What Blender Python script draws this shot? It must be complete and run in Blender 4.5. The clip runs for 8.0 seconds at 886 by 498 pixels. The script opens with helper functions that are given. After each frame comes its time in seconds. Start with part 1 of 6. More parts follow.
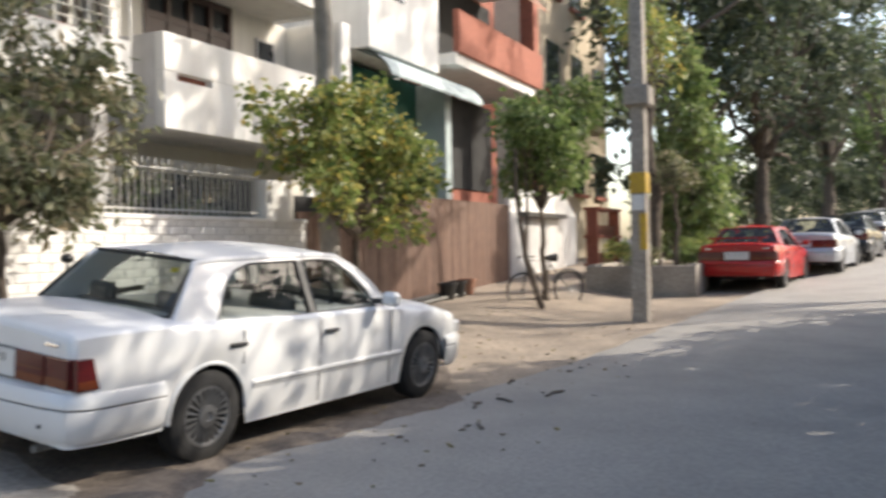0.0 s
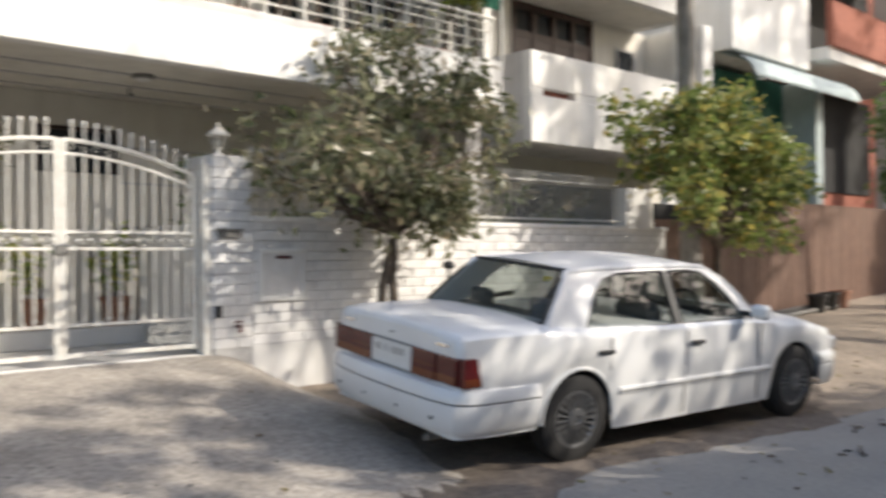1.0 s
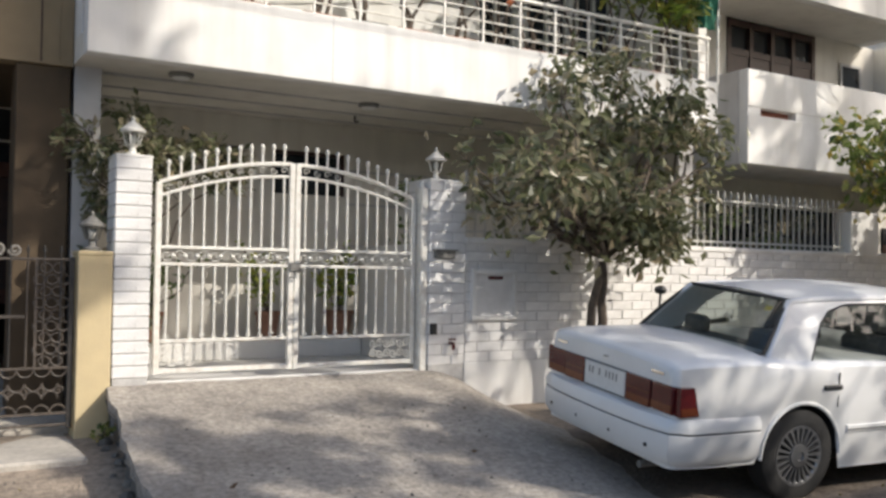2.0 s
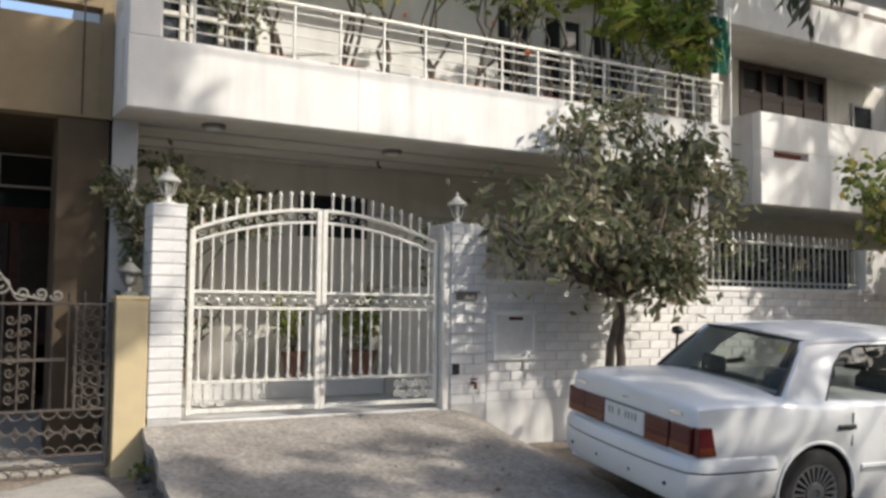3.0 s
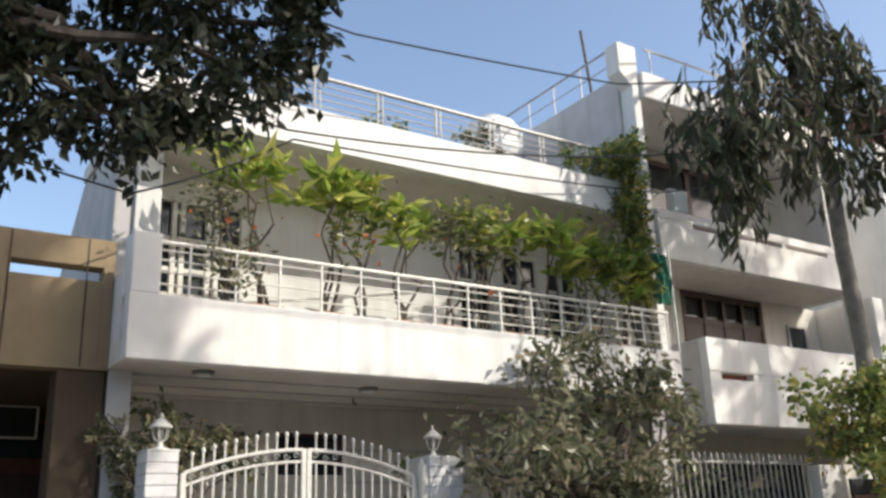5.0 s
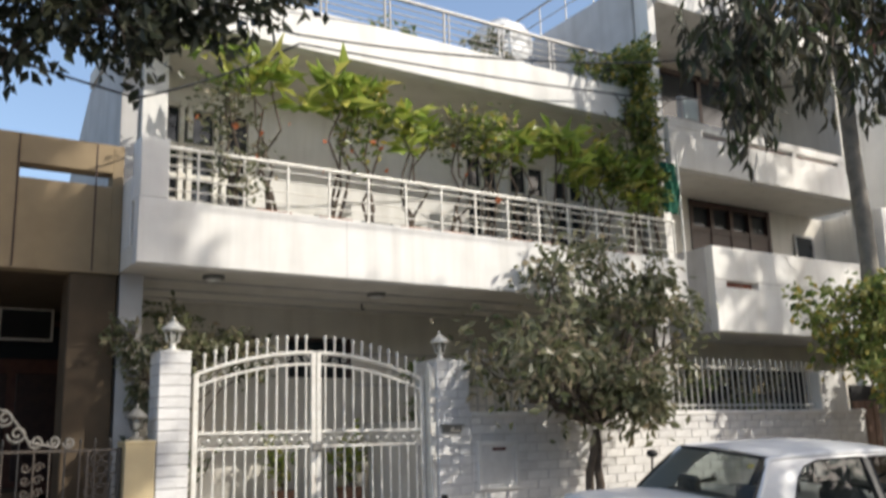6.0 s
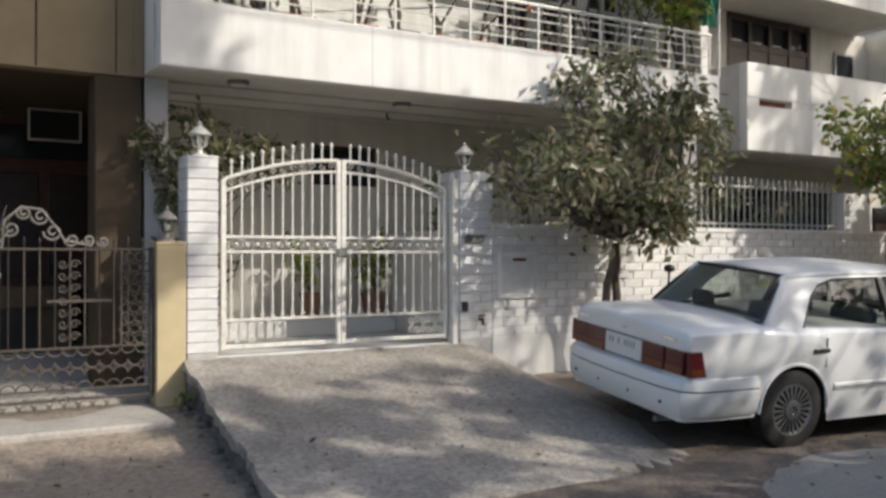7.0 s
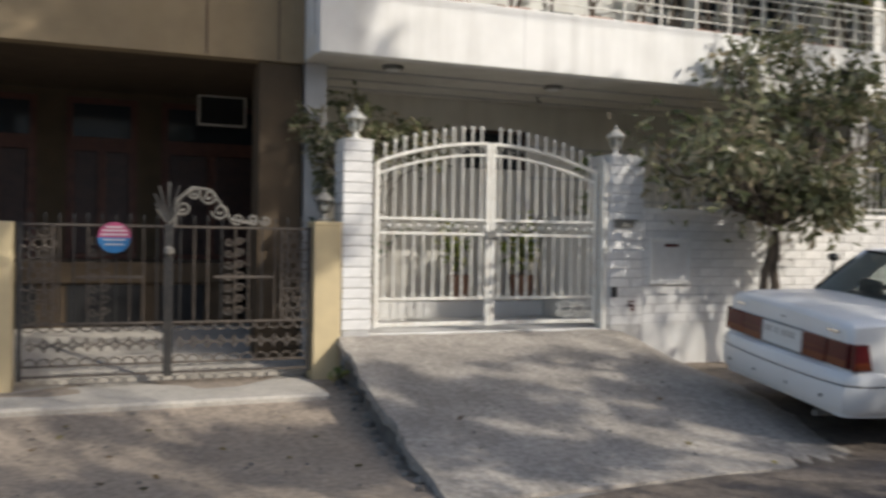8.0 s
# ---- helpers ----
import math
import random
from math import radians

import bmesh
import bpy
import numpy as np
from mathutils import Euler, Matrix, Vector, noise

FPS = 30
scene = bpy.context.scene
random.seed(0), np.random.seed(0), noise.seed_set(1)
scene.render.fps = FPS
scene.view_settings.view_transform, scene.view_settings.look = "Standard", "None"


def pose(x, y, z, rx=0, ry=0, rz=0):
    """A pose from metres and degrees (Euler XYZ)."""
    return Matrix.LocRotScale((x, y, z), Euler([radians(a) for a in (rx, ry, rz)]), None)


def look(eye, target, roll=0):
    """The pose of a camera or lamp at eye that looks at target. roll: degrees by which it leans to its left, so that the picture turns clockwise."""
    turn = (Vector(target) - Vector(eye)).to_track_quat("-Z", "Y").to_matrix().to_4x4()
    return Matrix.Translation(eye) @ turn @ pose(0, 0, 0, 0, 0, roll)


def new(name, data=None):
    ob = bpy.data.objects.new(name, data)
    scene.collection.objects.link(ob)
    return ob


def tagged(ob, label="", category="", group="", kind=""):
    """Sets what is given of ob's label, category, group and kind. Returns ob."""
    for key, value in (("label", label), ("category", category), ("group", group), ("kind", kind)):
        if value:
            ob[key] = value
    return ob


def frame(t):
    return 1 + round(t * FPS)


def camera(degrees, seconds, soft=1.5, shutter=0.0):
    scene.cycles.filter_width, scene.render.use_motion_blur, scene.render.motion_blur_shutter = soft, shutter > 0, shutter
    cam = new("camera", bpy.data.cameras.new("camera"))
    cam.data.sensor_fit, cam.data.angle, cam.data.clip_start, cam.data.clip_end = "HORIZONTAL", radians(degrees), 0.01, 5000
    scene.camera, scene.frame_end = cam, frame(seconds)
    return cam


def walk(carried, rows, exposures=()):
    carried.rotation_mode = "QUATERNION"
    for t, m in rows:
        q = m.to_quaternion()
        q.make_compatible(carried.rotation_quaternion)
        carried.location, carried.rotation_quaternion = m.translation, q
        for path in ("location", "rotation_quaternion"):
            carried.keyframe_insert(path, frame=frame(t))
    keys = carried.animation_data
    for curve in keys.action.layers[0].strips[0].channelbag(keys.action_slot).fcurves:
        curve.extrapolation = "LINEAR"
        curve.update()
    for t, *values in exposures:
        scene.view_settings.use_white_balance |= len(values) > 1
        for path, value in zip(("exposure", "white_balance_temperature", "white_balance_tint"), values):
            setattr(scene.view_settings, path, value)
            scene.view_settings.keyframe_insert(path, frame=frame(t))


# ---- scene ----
cam = camera(52.1, 8.0, soft=2.8, shutter=0.4)
PATH = [
    (0, (-1.13, -7.675, 1.468), (0.689, -6.844, 1.462), -1.1),
    (0.5, (-1.202, -7.661, 1.496), (0.448, -6.532, 1.491), -0.6),
    (1, (-1.33, -7.665, 1.514), (0.048, -6.216, 1.529), -0.5),
    (1.5, (-1.46, -7.67, 1.524), (-0.354, -6.004, 1.547), 0.3),
    (3, (-1.718, -7.907, 1.627), (-0.717, -6.18, 1.755), 0.6),
    (3.5, (-1.961, -8.089, 1.631), (-0.922, -6.399, 1.89), 0.1),
    (4, (-2.149, -8.226, 1.634), (-1.101, -6.566, 2.02), -0.5),
    (4.5, (-2.271, -8.294, 1.634), (-1.22, -6.693, 2.211), -2.1),
    (4.6, (-2.283, -8.303, 1.633), (-1.23, -6.719, 2.254), -2.2),
    (6, (-2.289, -8.356, 1.588), (-1.229, -6.713, 2.008), -1.7),
    (6.5, (-2.284, -8.37, 1.578), (-1.235, -6.679, 1.772), -1.1),
    (7, (-2.285, -8.371, 1.579), (-1.254, -6.657, 1.59), -0.0),
    (7.5, (-2.3, -8.389, 1.57), (-1.316, -6.648, 1.542), 0.7),
    (8, (-2.324, -8.392, 1.551), (-1.581, -6.535, 1.528), 0.9),
]
EXPOSURES = [(0.0, 0.50, 6800, 11), (1.0, 0.26, 6750, 11), (1.7, 0.05, 6650, 11), (3.5, -0.10, 6550, 10), (4.6, -0.02, 6550, 10), (6.0, -0.12, 6550, 10), (7.0, -0.22, 6550, 10), (8.0, -0.30, 6550, 10)]
walk(cam, [(t, look(eye, target, roll)) for t, eye, target, roll in PATH], EXPOSURES)

# ---- world, sun, exposure ----
SUN_EL, SUN_AZ = 34.0, 141.0          # elevation; clockwise from +y
world = bpy.data.worlds.new("sky")
scene.world = world
world.use_nodes = True
wn = world.node_tree
sky = wn.nodes.new("ShaderNodeTexSky")
sky.sky_type = "NISHITA"
sky.sun_disc = False
sky.sun_elevation, sky.sun_rotation = radians(SUN_EL), radians(SUN_AZ)
sky.air_density, sky.dust_density = 1.0, 2.4
wn.links.new(sky.outputs[0], wn.nodes["Background"].inputs[0])
wn.nodes["Background"].inputs[1].default_value = 0.26
sun_data = bpy.data.lights.new("sun", "SUN")
sun_data.energy, sun_data.angle, sun_data.color = 4.3, radians(0.53), (1.0, 0.94, 0.84)
TO_SUN = Vector((math.sin(radians(SUN_AZ)) * math.cos(radians(SUN_EL)), math.cos(radians(SUN_AZ)) * math.cos(radians(SUN_EL)), math.sin(radians(SUN_EL))))
sun = new("sun", sun_data)
sun.matrix_world = look(TO_SUN * 60, (0, 0, 0))


# ---- materials ----
def material(name, a, b=None, rough=0.7, scale=6.0, bump=0.0, bump_scale=60.0, metal=0.0, stain=None, stain_amount=0.0, stain_scale=1.2,
             piece=0.0, spec=0.5, streak=False, speck=0.0, speck_scale=42.0):
    """A surface with grain at two scales, optional stains (vertical if streak), bump, and variation from piece to piece."""
    m = bpy.data.materials.new(name)
    m.use_nodes = True
    nt = m.node_tree
    bsdf = nt.nodes["Principled BSDF"]
    link = nt.links.new
    coord = nt.nodes.new("ShaderNodeTexCoord")
    n1 = nt.nodes.new("ShaderNodeTexNoise")
    n1.inputs["Scale"].default_value, n1.inputs["Detail"].default_value = scale, 6.0
    link(coord.outputs["Object"], n1.inputs["Vector"])
    mix = nt.nodes.new("ShaderNodeMix")
    mix.data_type = "RGBA"
    mix.inputs["A"].default_value = (*a, 1)
    mix.inputs["B"].default_value = (*(b or [c * 0.85 for c in a]), 1)
    ramp = nt.nodes.new("ShaderNodeMapRange")
    ramp.inputs["From Min"].default_value, ramp.inputs["From Max"].default_value = 0.35, 0.68
    link(n1.outputs["Fac"], ramp.inputs["Value"])
    link(ramp.outputs["Result"], mix.inputs["Factor"])
    out = mix.outputs["Result"]
    if stain:
        n2 = nt.nodes.new("ShaderNodeTexNoise")
        n2.inputs["Scale"].default_value, n2.inputs["Detail"].default_value = stain_scale, 8.0
        if streak:
            mp = nt.nodes.new("ShaderNodeMapping")
            mp.inputs["Scale"].default_value = (4.0, 4.0, 0.35)
            link(coord.outputs["Object"], mp.inputs["Vector"])
            link(mp.outputs["Vector"], n2.inputs["Vector"])
        else:
            link(coord.outputs["Object"], n2.inputs["Vector"])
        r2 = nt.nodes.new("ShaderNodeMapRange")
        r2.inputs["From Min"].default_value, r2.inputs["From Max"].default_value = 0.48, 0.75
        r2.inputs["To Max"].default_value = stain_amount
        link(n2.outputs["Fac"], r2.inputs["Value"])
        m2 = nt.nodes.new("ShaderNodeMix")
        m2.data_type = "RGBA"
        link(r2.outputs["Result"], m2.inputs["Factor"])
        link(out, m2.inputs["A"])
        m2.inputs["B"].default_value = (*stain, 1)
        out = m2.outputs["Result"]
    if speck:
        n4 = nt.nodes.new("ShaderNodeTexNoise")
        n4.inputs["Scale"].default_value, n4.inputs["Detail"].default_value, n4.inputs["Roughness"].default_value = speck_scale, 8.0, 0.7
        link(coord.outputs["Object"], n4.inputs["Vector"])
        r4 = nt.nodes.new("ShaderNodeMapRange")
        r4.inputs["From Min"].default_value, r4.inputs["From Max"].default_value = 0.36, 0.64
        r4.inputs["To Min"].default_value, r4.inputs["To Max"].default_value = 1 - speck, 1 + speck * 0.6
        link(n4.outputs["Fac"], r4.inputs["Value"])
        h4 = nt.nodes.new("ShaderNodeHueSaturation")
        link(r4.outputs["Result"], h4.inputs["Value"])
        link(out, h4.inputs["Color"])
        out = h4.outputs["Color"]
    if piece:
        info = nt.nodes.new("ShaderNodeObjectInfo")
        r3 = nt.nodes.new("ShaderNodeMapRange")
        r3.inputs["To Min"].default_value, r3.inputs["To Max"].default_value = 1 - piece, 1 + piece * 0.4
        link(info.outputs["Random"], r3.inputs["Value"])
        hsv = nt.nodes.new("ShaderNodeHueSaturation")
        link(r3.outputs["Result"], hsv.inputs["Value"])
        link(out, hsv.inputs["Color"])
        out = hsv.outputs["Color"]
    link(out, bsdf.inputs["Base Color"])
    bsdf.inputs["Roughness"].default_value = rough
    bsdf.inputs["Metallic"].default_value = metal
    bsdf.inputs["Specular IOR Level"].default_value = spec
    if bump:
        n3 = nt.nodes.new("ShaderNodeTexNoise")
        n3.inputs["Scale"].default_value, n3.inputs["Detail"].default_value = bump_scale, 5.0
        link(coord.outputs["Object"], n3.inputs["Vector"])
        bp = nt.nodes.new("ShaderNodeBump")
        bp.inputs["Strength"].default_value, bp.inputs["Distance"].default_value = bump, 0.02
        link(n3.outputs["Fac"], bp.inputs["Height"])
        link(bp.outputs["Normal"], bsdf.inputs["Normal"])
    return m


def leaf_material(name, colours, rough=0.45, through_light=0.35):
    """Leaves: a colour for each one from a ramp, part of the light passing through."""
    m = bpy.data.materials.new(name)
    m.use_nodes = True
    nt = m.node_tree
    bsdf, out = nt.nodes["Principled BSDF"], nt.nodes["Material Output"]
    geo = nt.nodes.new("ShaderNodeNewGeometry")
    ramp = nt.nodes.new("ShaderNodeValToRGB")
    while len(ramp.color_ramp.elements) < len(colours):
        ramp.color_ramp.elements.new(0.5)
    for i, c in enumerate(colours):
        e = ramp.color_ramp.elements[i]
        e.position, e.color = i / (len(colours) - 1), (*c, 1)
    nt.links.new(geo.outputs["Random Per Island"], ramp.inputs["Fac"])
    nt.links.new(ramp.outputs["Color"], bsdf.inputs["Base Color"])
    bsdf.inputs["Roughness"].default_value = rough
    tr = nt.nodes.new("ShaderNodeBsdfTranslucent")
    nt.links.new(ramp.outputs["Color"], tr.inputs["Color"])
    mx = nt.nodes.new("ShaderNodeMixShader")
    mx.inputs[0].default_value = through_light
    nt.links.new(bsdf.outputs[0], mx.inputs[1])
    nt.links.new(tr.outputs[0], mx.inputs[2])
    nt.links.new(mx.outputs[0], out.inputs["Surface"])
    return m


def glass_material(name, tint=(0.75, 0.8, 0.8), rough=0.02, graze=0.04, face=0.006):
    """A tinted pane: clear with a gloss on it."""
    m = bpy.data.materials.new(name)
    m.use_nodes = True
    nt = m.node_tree
    out = nt.nodes["Material Output"]
    nt.nodes.remove(nt.nodes["Principled BSDF"])
    clear, gloss, mx, fr = (nt.nodes.new("ShaderNode" + k) for k in ("BsdfTransparent", "BsdfGlossy", "MixShader", "LayerWeight"))
    clear.inputs[0].default_value = (*tint, 1)
    gloss.inputs["Roughness"].default_value = rough
    fr.inputs[0].default_value = 0.2
    pw = nt.nodes.new("ShaderNodeMath")
    pw.operation = "MULTIPLY_ADD"
    pw.inputs[1].default_value, pw.inputs[2].default_value = graze, face
    nt.links.new(fr.outputs["Facing"], pw.inputs[0])
    nt.links.new(pw.outputs[0], mx.inputs[0])
    nt.links.new(clear.outputs[0], mx.inputs[1])
    nt.links.new(gloss.outputs[0], mx.inputs[2])
    nt.links.new(mx.outputs[0], out.inputs["Surface"])
    return m


WHITE = material("white_paint", (0.80, 0.79, 0.76), (0.72, 0.71, 0.68), 0.8, 2.5, 0.12, 90, stain=(0.42, 0.40, 0.36), stain_amount=0.4, stain_scale=1.1, streak=True)
WHITE_BRICK = material("white_painted_brick", (0.80, 0.79, 0.77), (0.70, 0.69, 0.67), 0.75, 9, 0.35, 45, stain=(0.48, 0.46, 0.43), stain_amount=0.35, stain_scale=3, piece=0.10)
MORTAR = material("pale_mortar", (0.54, 0.53, 0.51), (0.44, 0.43, 0.415), 0.9, 14, 0.4, 70)
CREAM = material("cream_plaster", (0.72, 0.69, 0.62), (0.64, 0.61, 0.55), 0.85, 2, 0.1, 80, stain=(0.40, 0.37, 0.32), stain_amount=0.3, streak=True)
# grey paint, used too for white walls whose shade is in the colour
GREY_PAINT_AND_SHADE = material("grey_plaster_and_shaded_white", (0.55, 0.54, 0.53), (0.47, 0.46, 0.45), 0.85, 3, 0.1, 80, stain=(0.33, 0.32, 0.3), stain_amount=0.4, streak=True)
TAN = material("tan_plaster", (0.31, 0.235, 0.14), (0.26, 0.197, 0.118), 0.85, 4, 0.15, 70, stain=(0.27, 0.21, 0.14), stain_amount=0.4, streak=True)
# the tan plaster again, darkened for the shade under the balcony
TAN_SHADED = material("shaded_tan_plaster", (0.095, 0.066, 0.038), (0.072, 0.05, 0.029), 0.85, 4, 0.15, 70)
YELLOW_TAN = material("yellow_tan_paint", (0.60, 0.49, 0.29), (0.53, 0.43, 0.26), 0.8, 5, 0.15, 60, stain=(0.35, 0.29, 0.2), stain_amount=0.35, streak=True)
BROWN_WOOD = material("dark_brown_wood", (0.105, 0.034, 0.020), (0.07, 0.022, 0.014), 0.5, 12, 0.1, 40)
DARK_WOOD = material("stained_wood", (0.050, 0.022, 0.018), (0.03, 0.014, 0.012), 0.45, 12, 0.1, 40)
# near-black for dark parts and for sheets that stand in for shade
DARK = material("near_black_and_shade", (0.025, 0.025, 0.025), (0.016, 0.016, 0.016), 0.9, 3)
IRON_WHITE = material("white_enamelled_iron", (0.78, 0.77, 0.72), (0.66, 0.64, 0.58), 0.45, 25, 0.1, 60, stain=(0.35, 0.22, 0.12), stain_amount=0.25, stain_scale=9)
IRON_BLACK = material("black_painted_iron", (0.022, 0.022, 0.023), (0.05, 0.045, 0.04), 0.45, 30, 0.15, 80)
IRON_RUST = material("rusting_black_iron", (0.065, 0.056, 0.048), (0.11, 0.085, 0.065), 0.55, 30, 0.2, 80)
IRON_CREST = material("dusty_grey_iron", (0.24, 0.225, 0.20), (0.15, 0.135, 0.115), 0.6, 30, 0.2, 80)
IRON_GREY = material("grey_painted_iron", (0.20, 0.195, 0.18), (0.13, 0.125, 0.115), 0.5, 25)
STEEL = material("galvanised_steel", (0.40, 0.39, 0.37), (0.30, 0.29, 0.28), 0.5, 20, metal=0.35)
# white iron greyed for the tree shade on the fence
IRON_WHITE_SHADED = material("shaded_white_iron", (0.58, 0.57, 0.53), (0.44, 0.43, 0.40), 0.55, 25, 0.1, 60)
ASPHALT = material("asphalt", (0.33, 0.312, 0.285), (0.27, 0.256, 0.236), 0.9, 1.3, 0.5, 160, stain=(0.36, 0.34, 0.315), stain_amount=0.6, stain_scale=0.45, speck=0.22, speck_scale=30.0)
# dark earth, its tone also holding the shade beside the car
SOIL_AND_SHADE = material("dark_soil_and_shade", (0.185, 0.15, 0.12), (0.115, 0.092, 0.073), 0.95, 3.5, 0.8, 30, stain=(0.23, 0.185, 0.145), stain_amount=0.6, stain_scale=2.2, speck=0.4, speck_scale=24.0)
DIRT = material("sandy_dirt", (0.35, 0.285, 0.22), (0.27, 0.222, 0.175), 0.95, 1.6, 0.6, 45, stain=(0.17, 0.14, 0.11), stain_amount=0.55, stain_scale=0.8, speck=0.35, speck_scale=18.0)
CONCRETE = material("rough_concrete", (0.41, 0.37, 0.32), (0.30, 0.27, 0.235), 0.92, 2.2, 0.9, 30, stain=(0.17, 0.15, 0.13), stain_amount=0.5, stain_scale=1.5, speck=0.35, speck_scale=20.0)
PALE_CONCRETE = material("pale_concrete", (0.50, 0.46, 0.40), (0.42, 0.39, 0.34), 0.9, 3, 0.4, 50, stain=(0.28, 0.25, 0.21), stain_amount=0.4, stain_scale=1.8, speck=0.2, speck_scale=22.0)
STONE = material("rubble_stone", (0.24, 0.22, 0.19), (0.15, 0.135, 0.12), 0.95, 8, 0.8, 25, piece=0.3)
BARK = material("grey_brown_bark", (0.14, 0.11, 0.085), (0.075, 0.06, 0.047), 0.95, 9, 0.9, 22)
PALE_BARK = material("ringed_grey_bark", (0.27, 0.25, 0.22), (0.18, 0.165, 0.145), 0.9, 7, 0.7, 18)
TERRACOTTA = material("terracotta", (0.33, 0.17, 0.11), (0.26, 0.13, 0.085), 0.85, 10, 0.3, 50)
PLANKS = material("brown_painted_planks", (0.155, 0.088, 0.062), (0.115, 0.064, 0.046), 0.65, 5, 0.25, 30, piece=0.18, stain=(0.24, 0.16, 0.12), stain_amount=0.3, streak=True)
RED_BRICK = material("red_brick_cladding", (0.33, 0.115, 0.075), (0.25, 0.09, 0.06), 0.85, 9, 0.4, 40)
TEAL = material("teal_sheet", (0.03, 0.16, 0.12), (0.02, 0.11, 0.085), 0.6, 4)
PALE_BLUE = material("pale_blue_grey_awning", (0.42, 0.50, 0.50), (0.35, 0.42, 0.43), 0.5, 4, stain=(0.25, 0.28, 0.28), stain_amount=0.4)
GREEN_NET = material("green_shade_net", (0.01, 0.13, 0.075), (0.01, 0.09, 0.055), 0.8, 12)
BEIGE = material("beige_render", (0.52, 0.44, 0.32), (0.45, 0.38, 0.28), 0.85, 3)
PANE = material("dark_window_glass", (0.03, 0.035, 0.04), (0.02, 0.024, 0.03), 0.06, 2)
PLASTIC_WHITE = material("white_tank_plastic", (0.78, 0.78, 0.76), (0.7, 0.7, 0.68), 0.5, 6)
BLACK_PLASTIC = material("black_plastic", (0.02, 0.02, 0.02), (0.028, 0.028, 0.028), 0.45, 30)
RUBBER = material("tyre_rubber", (0.014, 0.014, 0.0145), (0.024, 0.023, 0.022), 0.85, 12, 0.2, 60)
ALLOY = material("silver_wheel_trim", (0.24, 0.24, 0.24), (0.19, 0.19, 0.187), 0.35, 15, metal=0.7)
CHROME = material("chrome", (0.75, 0.75, 0.75), (0.7, 0.7, 0.7), 0.12, 10, metal=1.0)
CAR_WHITE = material("white_car_enamel", (0.80, 0.80, 0.79), (0.77, 0.77, 0.755), 0.22, 2, stain=(0.62, 0.60, 0.56), stain_amount=0.25, stain_scale=2)
CAR_RED = material("red_car_enamel", (0.42, 0.018, 0.016), (0.38, 0.016, 0.015), 0.25, 2)
CAR_BLACK = material("black_car_enamel", (0.02, 0.021, 0.024), (0.015, 0.016, 0.018), 0.2, 2)
CAR_SILVER = material("silver_car_enamel", (0.45, 0.47, 0.5), (0.42, 0.44, 0.47), 0.3, 2, metal=0.4)
LAMP_RED = material("red_lamp_lens", (0.10, 0.010, 0.010), (0.065, 0.007, 0.008), 0.15, 60)
LAMP_AMBER = material("amber_lamp_lens", (0.17, 0.040, 0.012), (0.12, 0.028, 0.009), 0.15, 60)
LAMP_CLEAR = material("clear_lamp_lens", (0.62, 0.62, 0.62), (0.5, 0.5, 0.5), 0.12, 60)
PLATE = material("number_plate_white", (0.72, 0.72, 0.70), (0.66, 0.66, 0.64), 0.4, 30)
SEAT = material("grey_seat_cloth", (0.13, 0.128, 0.125), (0.10, 0.098, 0.095), 0.95, 30, 0.2, 90)
STICKER = material("yellow_sticker", (0.62, 0.50, 0.03), (0.55, 0.44, 0.03), 0.5, 30)
SIGN_PINK = material("pink_sign_paint", (0.50, 0.09, 0.20), (0.44, 0.08, 0.18), 0.5, 12)
SIGN_BLUE = material("blue_sign_paint", (0.03, 0.22, 0.50), (0.03, 0.18, 0.42), 0.5, 12)
POLE_YELLOW = material("yellow_pole_paint", (0.55, 0.36, 0.03), (0.45, 0.29, 0.05), 0.7, 12)
LANTERN_GLASS = glass_material("lantern_glass", (0.8, 0.8, 0.78), 0.15)
CAR_GLASS = glass_material("car_glass", (0.60, 0.64, 0.63), 0.02, 0.10, 0.035)
LEAF_BOUG = leaf_material("olive_leaves", [(0.075, 0.09, 0.04), (0.13, 0.145, 0.07), (0.20, 0.21, 0.115), (0.30, 0.295, 0.19), (0.40, 0.33, 0.22)], 0.34, 0.45)
LEAF_LIME = leaf_material("yellow_green_leaves", [(0.075, 0.115, 0.03), (0.14, 0.195, 0.05), (0.23, 0.285, 0.08), (0.34, 0.36, 0.13), (0.50, 0.38, 0.08)], 0.36, 0.45)
LEAF_MID = leaf_material("mid_green_leaves", [(0.075, 0.125, 0.035), (0.125, 0.19, 0.055), (0.19, 0.26, 0.085), (0.27, 0.32, 0.125)], 0.4, 0.45)
LEAF_DARK = leaf_material("dark_green_leaves", [(0.018, 0.030, 0.014), (0.032, 0.050, 0.02), (0.05, 0.075, 0.03), (0.085, 0.10, 0.05)], 0.5, 0.3)
LEAF_FAR = leaf_material("roadside_leaves", [(0.035, 0.05, 0.03), (0.06, 0.08, 0.045), (0.09, 0.115, 0.06), (0.13, 0.15, 0.085)], 0.5, 0.35)
LEAF_OVER = leaf_material("glossy_dark_leaves", [(0.022, 0.027, 0.015), (0.036, 0.042, 0.022), (0.06, 0.066, 0.035), (0.11, 0.108, 0.065)], 0.36, 0.3)
LEAF_NEEM = leaf_material("drooping_grey_green_leaves", [(0.030, 0.032, 0.020), (0.05, 0.052, 0.032), (0.085, 0.078, 0.05), (0.05, 0.085, 0.025), (0.13, 0.115, 0.08)], 0.55, 0.3)
LEAF_FRANGI = leaf_material("broad_yellow_green_leaves", [(0.16, 0.24, 0.05), (0.30, 0.40, 0.075), (0.46, 0.52, 0.12), (0.62, 0.58, 0.16)], 0.36, 0.55)
